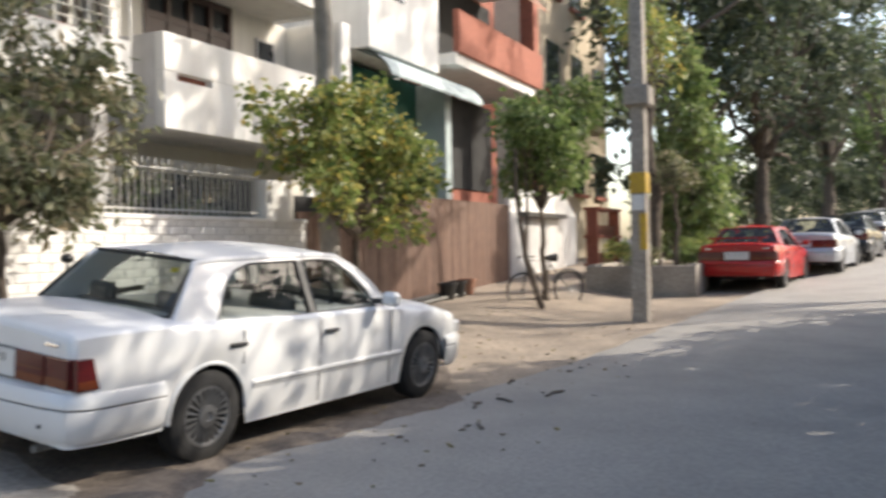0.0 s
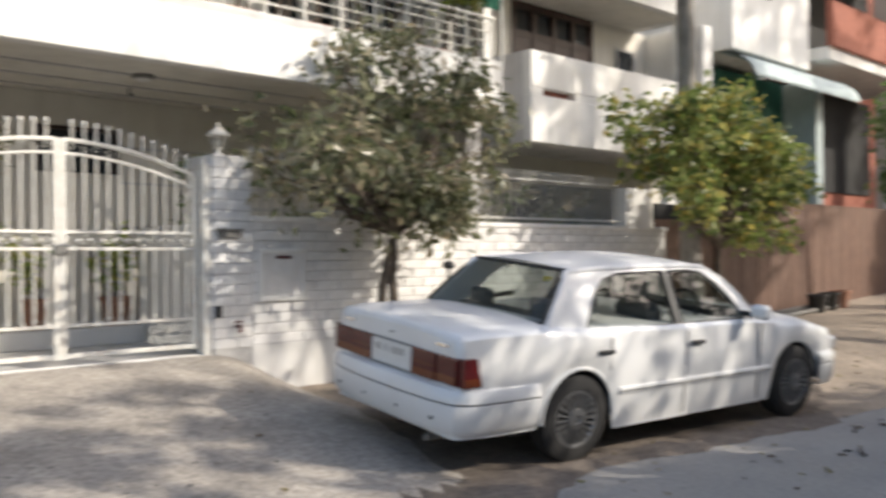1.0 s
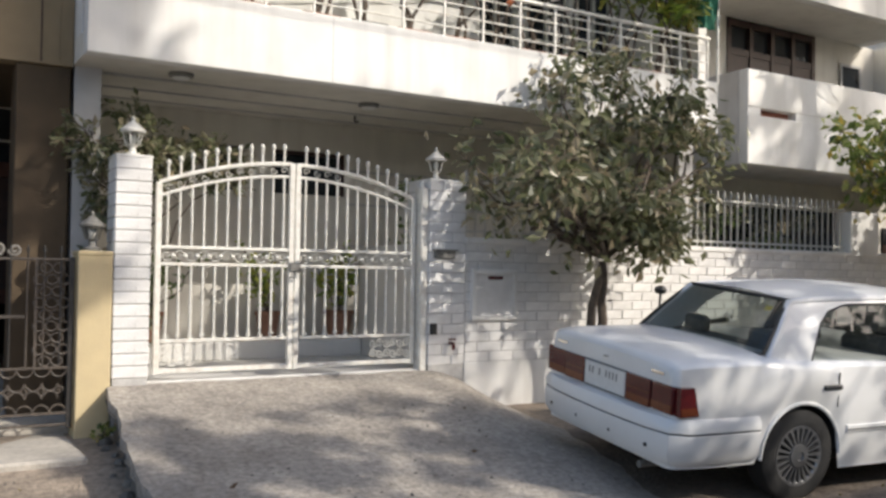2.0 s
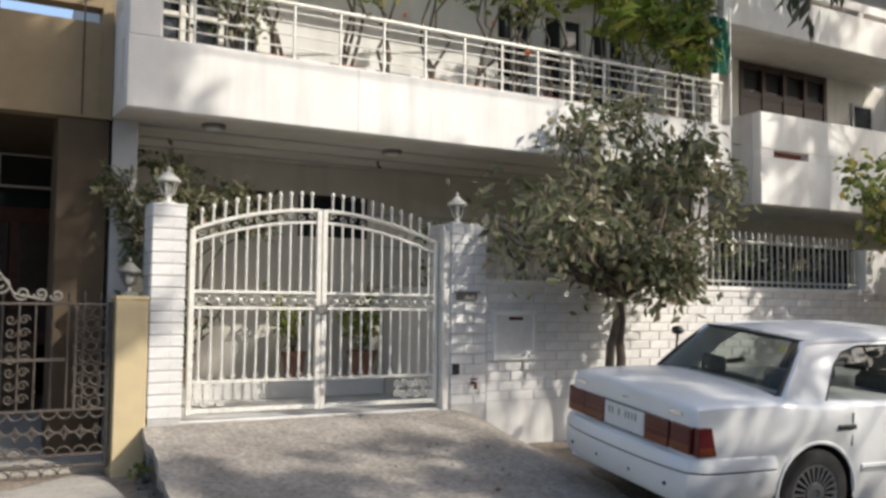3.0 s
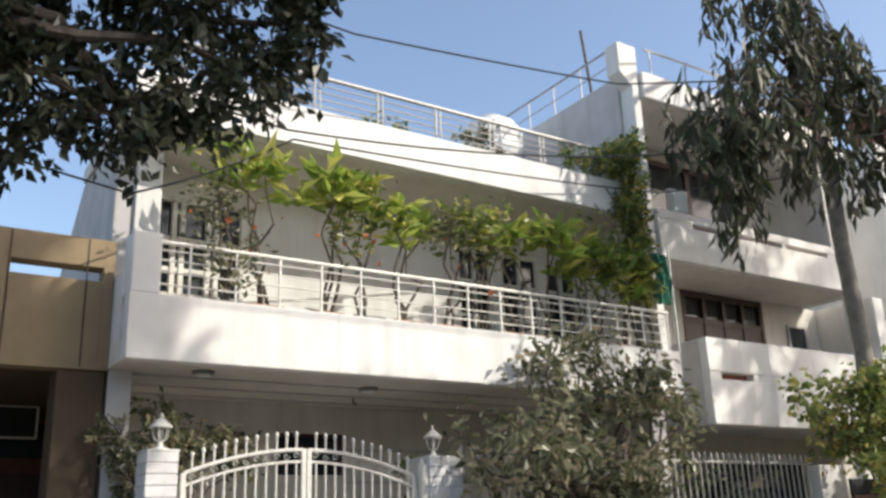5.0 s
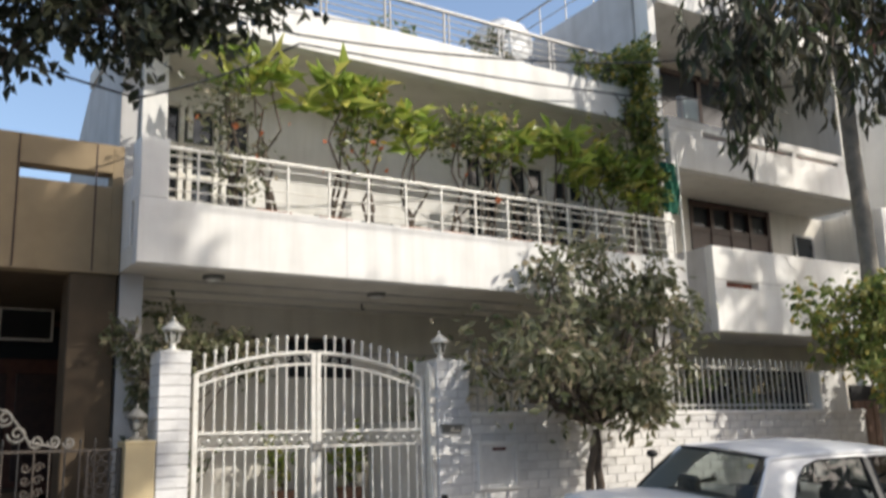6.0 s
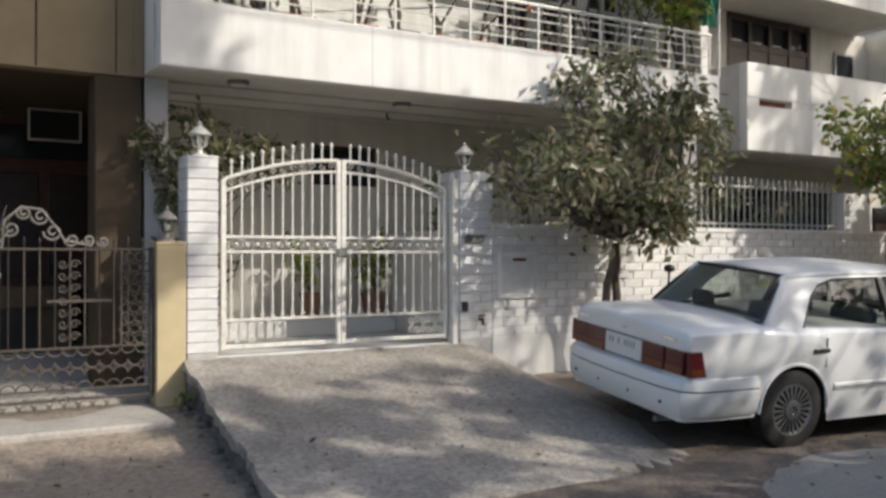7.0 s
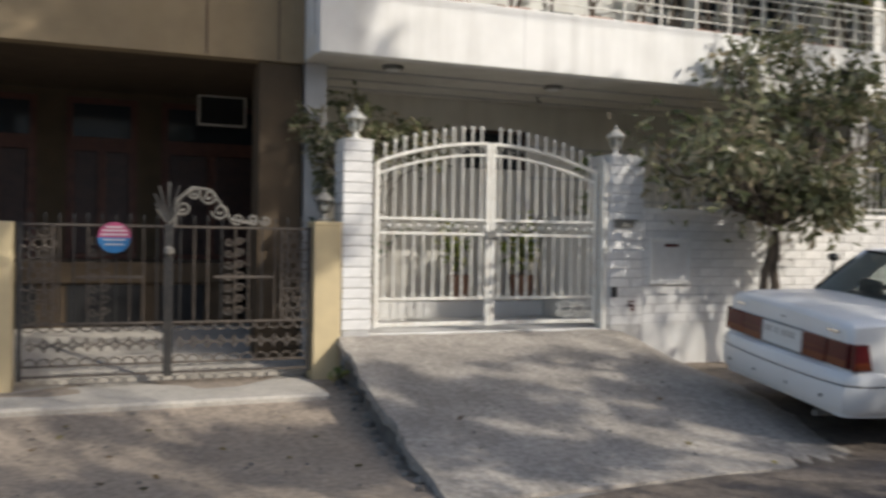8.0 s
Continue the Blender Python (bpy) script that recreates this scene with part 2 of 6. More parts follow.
FLOWER = leaf_material("orange_flowers", [(0.55, 0.14, 0.05), (0.6, 0.2, 0.08)], 0.6, 0.3)
DRY_LEAF = leaf_material("fallen_dry_leaves", [(0.10, 0.06, 0.03), (0.17, 0.11, 0.05), (0.22, 0.19, 0.06), (0.06, 0.045, 0.03)], 0.8, 0.1)


# ---- building helpers ----
class Geo:
    """Collects faces of one mesh."""

    def __init__(self, smooth=False):
        self.v, self.f, self.smooth = [], [], smooth

    def add(self, verts, faces):
        k = len(self.v)
        self.v.extend(tuple(p) for p in verts)
        self.f.extend(tuple(i + k for i in f) for f in faces)
        return self

    def box(self, x0, y0, z0, x1, y1, z1, c=0.0):
        """A box, with its edges chamfered by c."""
        if not c:
            v = [(x, y, z) for z in (z0, z1) for y in (y0, y1) for x in (x0, x1)]
            return self.add(v, [(0, 2, 3, 1), (4, 5, 7, 6), (0, 1, 5, 4), (2, 6, 7, 3), (0, 4, 6, 2), (1, 3, 7, 5)])
        lo, hi = (x0, y0, z0), (x1, y1, z1)
        v, idx = [], {}
        for sx in (0, 1):
            for sy in (0, 1):
                for sz in (0, 1):
                    s = (sx, sy, sz)
                    for ax in range(3):
                        p = [(hi[i] if s[i] else lo[i]) if i == ax else (hi[i] - c if s[i] else lo[i] + c) for i in range(3)]
                        idx[s, ax] = len(v)
                        v.append(p)
        f = []
        for ax in range(3):
            o = [i for i in range(3) if i != ax]
            for s in (0, 1):
                ring = []
                for a, b in ((0, 0), (1, 0), (1, 1), (0, 1)):
                    k = [0, 0, 0]
                    k[ax], k[o[0]], k[o[1]] = s, a, b
                    ring.append(idx[tuple(k), ax])
                f.append(ring if (s == 1) == (ax != 1) else ring[::-1])
            for a in (0, 1):
                for b in (0, 1):
                    k0, k1 = [0, 0, 0], [0, 0, 0]
                    k0[o[0]] = k1[o[0]] = a
                    k0[o[1]] = k1[o[1]] = b
                    k1[ax] = 1
                    k0, k1 = tuple(k0), tuple(k1)
                    f.append([idx[k0, o[0]], idx[k1, o[0]], idx[k1, o[1]], idx[k0, o[1]]])
        for k in ((a, b, d) for a in (0, 1) for b in (0, 1) for d in (0, 1)):
            f.append([idx[k, 0], idx[k, 1], idx[k, 2]])
        return self.add(v, f)

    def tube(self, pts, r, n=8, cap=True):
        """A round bar along points; r is one radius or one for each point."""
        pts = [Vector(p) for p in pts]
        rs = r if hasattr(r, "__len__") else [r] * len(pts)
        v, f = [], []
        side = None
        for i, p in enumerate(pts):
            d = (pts[min(i + 1, len(pts) - 1)] - pts[max(i - 1, 0)]).normalized()
            if side is None:
                side = d.cross(Vector((0.13, 0.97, 0.21)))
            side = (side - d * side.dot(d)).normalized()
            up = d.cross(side)
            for k in range(n):
                a = 2 * math.pi * k / n
                v.append(p + (side * math.cos(a) + up * math.sin(a)) * rs[i])
        for i in range(len(pts) - 1):
            for k in range(n):
                a, b = i * n + k, i * n + (k + 1) % n
                f.append((a, b, b + n, a + n))
        if cap:
            f += [tuple(range(n))[::-1], tuple(range((len(pts) - 1) * n, len(pts) * n))]
        return self.add(v, f)

    def lathe(self, profile, centre, n=16, cap=True):
        """A turned form from (radius, height) pairs about an upright axis."""
        v, f = [], []
        for r, z in profile:
            for k in range(n):
                a = 2 * math.pi * k / n
                v.append((centre[0] + r * math.cos(a), centre[1] + r * math.sin(a), centre[2] + z))
        for i in range(len(profile) - 1):
            for k in range(n):
                a, b = i * n + k, i * n + (k + 1) % n
                f.append((a, b, b + n, a + n))
        if cap:
            f += [tuple(range(n))[::-1], tuple(range((len(profile) - 1) * n, len(profile) * n))]
        return self.add(v, f)

    def prism(self, poly, axis, a, b):
        """A flat outline, given in the two other axes, drawn out along axis from a to b."""
        n = len(poly)

        def put(p, q):
            c = list(p)
            c.insert(axis, q)
            return c
        return self.add([put(p, a) for p in poly] + [put(p, b) for p in poly],
                        [tuple(range(n))[::-1], tuple(range(n, 2 * n))] + [(i, (i + 1) % n, n + (i + 1) % n, n + i) for i in range(n)])

    def grid(self, rows, close=False):
        """A skin over rows of points of equal length."""
        n, k = len(rows[0]), len(rows)
        v = [p for row in rows for p in row]
        f = [(i * n + j, i * n + (j + 1) % n, (i + 1) * n + (j + 1) % n, (i + 1) * n + j) for i in range(k - 1) for j in range(n if close else n - 1)]
        return self.add(v, f)

    def mesh(self, name, off=(0, 0, 0)):
        me = bpy.data.meshes.new(name)
        ox, oy, oz = off
        me.from_pydata([(x - ox, y - oy, z - oz) for x, y, z in self.v], [], self.f)
        bm = bmesh.new()
        bm.from_mesh(me)
        bmesh.ops.recalc_face_normals(bm, faces=bm.faces)
        bm.to_mesh(me)
        bm.free()
        if self.smooth:
            me.polygons.foreach_set("use_smooth", [True] * len(me.polygons))
            me.set_sharp_from_angle(angle=radians(38))
        me.update()
        return me


OFF = {}


def thing(name, at, label, category, group=""):
    """An empty at the base of a thing, which parents its parts."""
    ob = tagged(new(name), label, category, group)
    ob.location = at
    OFF[ob.name] = at
    return ob


def part(name, geo, mat, parent, label="", category="", kind=""):
    """One mesh of a thing, in world places, under its thing or part."""
    off = OFF.get(parent.name, (0, 0, 0)) if parent else (0, 0, 0)
    me = geo.mesh(name, off)
    me.materials.append(mat)
    ob = tagged(new(name, me), label, category, "", kind)
    if parent:
        ob.parent = parent
        OFF[ob.name] = off
    return ob


def structure(name, geo, mat, label, category):
    return part(name, geo, mat, None, label, category, "structure")


def shared(name, me, at, parent, rz=0.0):
    """One of many alike pieces on a shared mesh."""
    ob = new(name, me)
    off = OFF.get(parent.name, (0, 0, 0))
    ob.parent = parent
    ob.location = (at[0] - off[0], at[1] - off[1], at[2] - off[2])
    ob.rotation_euler[2] = rz
    return ob


def leaf_mesh(name, places, ways, size, aspect, mat, rng, off=(0, 0, 0), fold=0.25, curl=0.15):
    """Many leaves, each folded along its rib, as one mesh; places and ways are arrays of base points and directions."""
    n = len(places)
    d = ways / np.maximum(np.linalg.norm(ways, axis=1, keepdims=True), 1e-6)
    r = rng.normal(size=(n, 3))
    s = np.cross(d, r)
    s /= np.maximum(np.linalg.norm(s, axis=1, keepdims=True), 1e-6)
    u = np.cross(s, d)
    ln = size * rng.uniform(0.65, 1.3, (n, 1))
    w = ln * aspect * 0.5
    p = places - np.array(off)
    tip = p + d * ln - u * ln * curl
    mid = p + d * ln * 0.5
    v = np.stack([p, mid + s * w + u * w * fold, tip, mid - s * w + u * w * fold], 1).reshape(-1, 3)
    k = np.arange(n)[:, None] * 4
    f = np.concatenate([k + [0, 1, 2], k + [0, 2, 3]], 1).reshape(-1, 3)
    me = bpy.data.meshes.new(name)
    me.from_pydata(v.tolist(), [], f.tolist())
    me.materials.append(mat)
    return me


def limb(rng, a, b, sag=0.0, steps=6, wobble=0.05):
    a, b = np.array(a, float), np.array(b, float)
    ln = np.linalg.norm(b - a)
    pts = []
    for i in range(steps + 1):
        t = i / steps
        q = a + (b - a) * t + rng.normal(size=3) * wobble * ln * math.sin(math.pi * t) * 0.6
        q[2] += sag * math.sin(math.pi * t)
        pts.append(q)
    return pts


def tree(name, base, fork, clumps, leaf, count, size, aspect, seed, label, bark=BARK, r0=0.09, droop=0.3, spread=0.45, stems=1, category="tree", twigs=True, gap=1.0, limb_r=None):
    """A tapered trunk up to the fork, a limb to every clump (x, y, z, radius) and leaves on twigs inside the clumps."""
    rng = np.random.default_rng(seed)
    t = thing(name, base, label, category)
    wood = Geo(True)
    trunk = Geo(True)
    for s in range(stems):
        b = np.array(base) + (rng.normal(size=3) * [0.12, 0.08, 0] if stems > 1 else 0)
        pts = limb(rng, b, np.array(fork) + (rng.normal(size=3) * 0.15 if stems > 1 else 0), 0, 7, 0.04)
        trunk.tube(pts, [r0 * (1.25 - 0.6 * i / 7) / math.sqrt(stems) for i in range(8)], 9)
    places, ways = [], []
    total = sum(c[3] ** 2 for c in clumps)
    for c in clumps:
        cc, cr = np.array(c[:3]), c[3]
        pts = limb(rng, fork, cc, 0.1 * cr, 6, 0.10)
        wood.tube(pts, [max(0.008, (limb_r or r0 * 0.42) * (1 - 0.8 * i / 6)) for i in range(7)], 6)
        k = max(20, int(count * cr ** 2 / total))
        sprays = max(5, int(k / 14))
        for _ in range(sprays):
            d = rng.normal(size=3)
            d /= np.linalg.norm(d)
            d[2] = d[2] * 0.85
            end = cc + d * cr * rng.uniform(0.45, 1.15) ** gap
            start = cc + d * cr * rng.uniform(0.05, 0.35)
            if twigs:
                wood.tube(limb(rng, start, end, 0, 3, 0.12), [0.009, 0.007, 0.005, 0.003], 4, False)
            m = max(3, k // sprays)
            tt = rng.uniform(0.35, 1.08, (m, 1))
            q = start + (end - start) * tt + rng.normal(size=(m, 3)) * size * spread
            w = (end - start) / np.linalg.norm(end - start) * 0.7 + rng.normal(size=(m, 3)) * 0.75 + [0, 0, -droop]
            places.append(q)
            ways.append(w)
    part("trunk", trunk, bark, t)
    part("branchwork", wood, bark, t)
    me = leaf_mesh("crown", np.concatenate(places), np.concatenate(ways), size, aspect, leaf, rng, base)
    crown = new("crown", me)
    crown.parent = t
    return t


# ---- ground and road ----
def rise(x):
    """The street climbs gently beyond the plank fence."""
    return min(1.5, 0.038 * max(0.0, x - 9.5))


def ground_z(x, y):
    """Road level in the street, the verge rising to the walls."""
    k = min(1.0, max(0.0, (x + 0.3) / 2.5))
    t = min(1.0, max(0.0, (y + 1.9 + 1.75 * k) / (1.7 + 0.45 * k)))
    return 0.20 * t * t * (3 - 2 * t) + rise(x)


xs = [-260, -120, -60, -30, -16] + [-10 + 0.3 * i for i in range(134)] + [34, 40, 45, 48.9, 49.1, 70, 120, 260]
ys = [-260, -120, -60, -30, -18] + [-14 + 0.3 * i for i in range(60)] + [5, 8, 14, 30, 60, 120, 260]
rows = []
for y in ys:
    rows.append([(x, y, ground_z(x, y) + (noise.noise((x * 1.3, y * 1.3, 0)) * 0.015 + noise.noise((x * 4, y * 4, 3)) * 0.008 if -10 < x < 30 and -4.3 < y < 4 else 0)) for x in xs])
structure("ground", Geo(True).grid(rows), DIRT, "sandy dirt verge and earth ground with litter", "ground")



def road_edge(x):
    return -3.75 - (0.13 if x > 4 else 0.04) * (x - 4) + 0.10 * noise.noise((x * 1.4, 1, 0))


ex = [-260, -60, -12] + [-10 + 0.5 * i for i in range(120)] + [60, 120, 260]
EDGE = [(x, road_edge(x)) for x in ex]
rows = []
for k, off in enumerate((0.0, -0.12, -0.6, -1.5, -3.0, -4.5, -6.0, -7.2, -8.0)):
    rows.append([(x, y + off, rise(x) + (0.004 if k == 0 else 0.028 + 0.01 * math.sin(k))) for x, y in EDGE])
structure("road", Geo(True).grid(rows), ASPHALT, "worn grey asphalt road in tree shade", "road")

def soil_edge(x, q):
    return 0.22 * noise.noise((x * 0.9, q, 1)) + 0.10 * noise.noise((x * 3.1, q, 4))


rows = []
for j in range(15):
    row = []
    for i in range(61):
        x = -0.9 + 10.0 * i / 60
        # the flare towards the road puts shade over the asphalt's edge
        out, back = min(1.0, max(0.0, (3.4 - x) / 1.6)), min(1.0, max(0.0, (x - 2.2) / 0.9))
        y0, y1 = road_edge(x) - 0.22 - 0.95 * out + soil_edge(x, 2.0), -3.62 + 2.27 * back + soil_edge(x, 9.0) * (0.3 + 0.7 * back)
        w_ = min(1.0, 6 * i / 60, 4 * (60 - i) / 60)
        y = (y0 + y1) / 2 + (y1 - y0) * (j / 14 - 0.5) * w_
        row.append((x, y, max(ground_z(x, y), 0.045 if y < road_edge(x) + 0.15 else 0.0) + 0.016 + 0.012 * noise.noise((x * 5, y * 5, 2)) - (0.03 if j in (0, 14) or i in (0, 60) else 0)))
    rows.append(row)
structure("soil_and_shade_strip", Geo(True).grid(rows), SOIL_AND_SHADE, "dark trodden soil with litter under the white car, partly shade", "soil")

# ---- ramp, plinth and kerb stones before the gates ----
def ramp_z(u, v):
    """Height over the ramp's plan: u across from left to right, v from the gate down to the road."""
    side = 1.0 if u < 0.80 else max(0.0, 1 - ((u - 0.80) / 0.20) ** 1.3)
    z = 0.03 + 0.57 * (1 - v) ** 1.15
    g0 = ground_z(3.5 * u, -3.5 * v)
    return g0 + (z - g0) * side + 0.012 * noise.noise((u * 9, v * 9, 5))


top, nu, nv = [], 28, 30
for j in range(nv + 1):
    v = j / nv
    x0 = -0.03 - 0.30 * v + 0.05 * noise.noise((v * 7, 2, 0)) + 0.028 * noise.noise((v * 26, 5, 0))
    x1 = 3.85 - 0.75 * v
    top.append([(x0 + (x1 - x0) * i / nu, 0.04 - 3.6 * v, ramp_z(i / nu, v) - (0.018 * abs(noise.noise((v * 31, 8, 0))) if i == 0 else 0)) for i in range(nu + 1)])
g = Geo(True).grid(top)
g.grid([[r[0] for r in top], [(r[0][0] - 0.012 + 0.02 * noise.noise((k * 0.9, 1, 3)), r[0][1], max(-0.04, r[0][2] - 0.075 - 0.03 * noise.noise((k * 0.7, 4, 3)))) for k, r in enumerate(top)]])
g.grid([[r for r in top[-1]], [(x, y - 0.03, -0.05) for x, y, z in top[-1]]])
g.grid([[r[-1] for r in top], [(r[-1][0] + 0.02, r[-1][1], -0.05) for r in top]])
ramp = structure("ramp", g, CONCRETE, "rough concrete driveway ramp with a broken edge", "ramp")
# darker stone colour below the lip stands for the hollow's shade
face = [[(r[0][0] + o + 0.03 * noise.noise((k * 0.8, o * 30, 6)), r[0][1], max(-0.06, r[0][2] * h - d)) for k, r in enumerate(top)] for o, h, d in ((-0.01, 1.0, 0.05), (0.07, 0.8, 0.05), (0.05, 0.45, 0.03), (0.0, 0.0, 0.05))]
part("broken_face", Geo(True).grid(face), STONE, ramp, "undercut face below the ramp's lip, darkened for its shade")
rng = np.random.default_rng(4)
for k in range(16):
    v = 0.10 + 0.85 * k / 16
    w = rng.uniform(0.025, 0.055)
    cx, cy = -0.07 - 0.30 * v + rng.normal() * 0.03, -3.6 * v + 0.02
    gz = ground_z(cx, cy)
    ring = [[(cx + w * rr * math.cos(a) * rng.uniform(0.7, 1.3), cy + w * rr * math.sin(a) * rng.uniform(0.7, 1.3), gz + w * zz) for a in [2 * math.pi * i / 7 for i in range(7)]] for zz, rr in ((-0.4, 0.8), (0.3, 1.0), (0.9, 0.6))]
    g = Geo().grid(ring, True)
    part("stone", g.add(ring[-1], [tuple(range(7))]), STONE, ramp)
structure("plinth", Geo().box(-7.0, -0.80, -0.1, -0.30, 0.30, 0.20, 0.02), PALE_CONCRETE, "pale concrete plinth before the black iron gate", "plinth")
structure("courtyard_floor", Geo().box(-0.2, 0.05, 0.30, 10.6, 2.3, 0.61), WHITE, "pale white-tiled courtyard floor behind the gate", "floor")
structure("neighbour_courtyard", Geo().prism([(0.30, 0.0), (6.0, 0.0), (6.0, 0.57), (1.9, 0.55), (0.30, 0.25)], 0, -8.0, -0.2), PALE_CONCRETE, "pale sloping concrete courtyard floor of the tan house", "floor")

# ---- white brick boundary wall ----
wall = structure("wall_boundary", Geo().box(3.39, 0.012, 0.0, 10.65, 0.22, 1.86).box(9.64, 0.03, 1.86, 10.22, 0.21, 2.44), MORTAR, "white-painted brick boundary wall with a rendered end pier", "wall")
part("coping", Geo().box(3.39, -0.015, 1.86, 9.64, 0.25, 1.92, 0.01).box(10.22, -0.015, 1.86, 10.67, 0.25, 1.92, 0.01), WHITE, wall)
part("end_pier", Geo().box(9.62, -0.01, 1.86, 10.24, 0.24, 2.47, 0.012), WHITE, wall)
part("skirting", Geo().box(3.39, -0.004, 0.0, 10.65, 0.011, 0.66, 0.004), WHITE, wall, "white rendered base course")
COURSE, BL = 0.1015, 0.30


def brick_mesh(name, l, h, d=0.026):
    me = Geo().box(0, 0, 0, l, d, h, 0.005).mesh(name)
    me.materials.append(WHITE_BRICK)
    return me


FULL, HALF = brick_mesh("brick", BL - 0.010, COURSE - 0.009), brick_mesh("half_brick", BL / 2 - 0.010, COURSE - 0.009)
QUARTER = brick_mesh("quarter_brick", 0.06, COURSE - 0.009)
rng = random.Random(3)
made, rest = 0, Geo()
for c in range(12):
    z = 0.665 + c * COURSE
    x = 3.40
    if c % 2:
        shared("brick", HALF, (x, 0.004, z), wall)
        x += BL / 2
    while x < 10.60:
        l = min(BL, 10.64 - x)
        if l < BL - 0.01:
            rest.box(x, 0.004, z, x + l - 0.01, 0.03, z + COURSE - 0.009)
        elif made < 280:
            shared("brick", FULL, (x, 0.004 - rng.random() * 0.004, z), wall)
            made += 1
        else:
            rest.box(x, 0.003, z, x + BL - 0.01, 0.03, z + COURSE - 0.009, 0.004)
        x += BL
part("brick_rest", rest, WHITE_BRICK, wall, kind="stuff")


def brick_pier(name, x0, x1, z0, z1, label):
    p = structure(name, Geo().box(x0 + 0.007, 0.007, 0.1, x1 - 0.007, x1 - x0, z1 - 0.02), MORTAR, label, "gate pier")
    n = int((z1 - z0) / COURSE)
    w = x1 - x0
    a, b = brick_mesh("brick", w * 0.62, COURSE - 0.009), brick_mesh("brick_end", w * 0.38 - 0.009, COURSE - 0.009)
    s1, s2 = Geo().box(0, 0, 0, 0.024, w * 0.62, COURSE - 0.009, 0.005).mesh("brick_side"), Geo().box(0, 0, 0, 0.024, w * 0.38 - 0.009, COURSE - 0.009, 0.005).mesh("brick_side_end")
    whole = brick_mesh("brick_whole", w, COURSE - 0.011)
    for m in (s1, s2):
        m.materials.append(WHITE_BRICK)
    for c in range(n):
        z = z1 - (c + 1) * COURSE
        e = rng.random() * 0.003
        if w < 0.35:
            shared("brick", whole, (x0, -e, z), p)
            shared("brick", s1, (x0 - e, 0.03, z), p)
            shared("brick", s2, (x0 - e, 0.03 + w * 0.62 + 0.009, z), p)
        elif c % 2:
            shared("brick", a, (x0, -e, z), p)
            shared("brick", b, (x0 + w * 0.62 + 0.009, -e, z), p)
            shared("brick", s1, (x0 - e, 0.03, z), p)
            shared("brick", s2, (x0 - e, 0.03 + w * 0.62 + 0.009, z), p)
        else:
            shared("brick", b, (x0, -e, z), p)
            shared("brick", a, (x0 + w * 0.38, -e, z), p)
            shared("brick", s2, (x0 - e, 0.03, z), p)
            shared("brick", s1, (x0 - e, 0.03 + w * 0.38, z), p)
    part("cap", Geo().box(x0 - 0.006, -0.006, z1 - 0.012, x1 + 0.006, w + 0.03, z1 + 0.012, 0.006), WHITE, p)
    return p


brick_pier("pier_white_slim", 0.0, 0.29, 0.62, 2.485, "slim white brick gate pier carrying a lantern")
pier_r = brick_pier("pier_white_wide", 2.97, 3.39, 0.62, 2.475, "wide white brick gate pier with a letter slot, carrying a lantern")
part("letter_slot", Geo().box(3.02, -0.03, 1.70, 3.26, 0.0, 1.78, 0.006).box(3.0, -0.05, 1.775, 3.28, 0.0, 1.79), IRON_GREY, pier_r, "grey metal letter slot")
part("bell_box", Geo().box(2.985, -0.045, 0.95, 3.05, 0.0, 1.06, 0.008), BLACK_PLASTIC, pier_r, "black bell box")
box = thing("meter_box", (3.75, 0, 1.0), "white brick-faced meter box with a red handle strip", "meter box")
part("frame", Geo().box(3.46, -0.03, 1.08, 4.02, 0.003, 1.13, 0.006).box(3.46, -0.03, 1.55, 4.02, 0.003, 1.60, 0.006).box(3.46, -0.03, 1.13, 3.51, 0.003, 1.55, 0.006).box(3.97, -0.03, 1.13, 4.02, 0.003, 1.55, 0.006), WHITE, box)
part("door", Geo().box(3.51, -0.018, 1.13, 3.97, 0.002, 1.55, 0.004), WHITE_BRICK, box)
part("handle", Geo().box(3.66, -0.03, 1.50, 3.84, -0.018, 1.53, 0.004), LAMP_RED, box)
pot = thing("wall_tap", (3.22, 0, 0.8), "small red tap fitting low on the white pier", "tap")
part("body", Geo(True).tube([(3.22, 0.0, 0.86), (3.22, -0.07, 0.86), (3.22, -0.075, 0.80)], 0.018, 8), LAMP_RED, pot)
part("handle", Geo(True).tube([(3.18, -0.045, 0.90), (3.26, -0.045, 0.90)], 0.009, 6), LAMP_RED, pot)

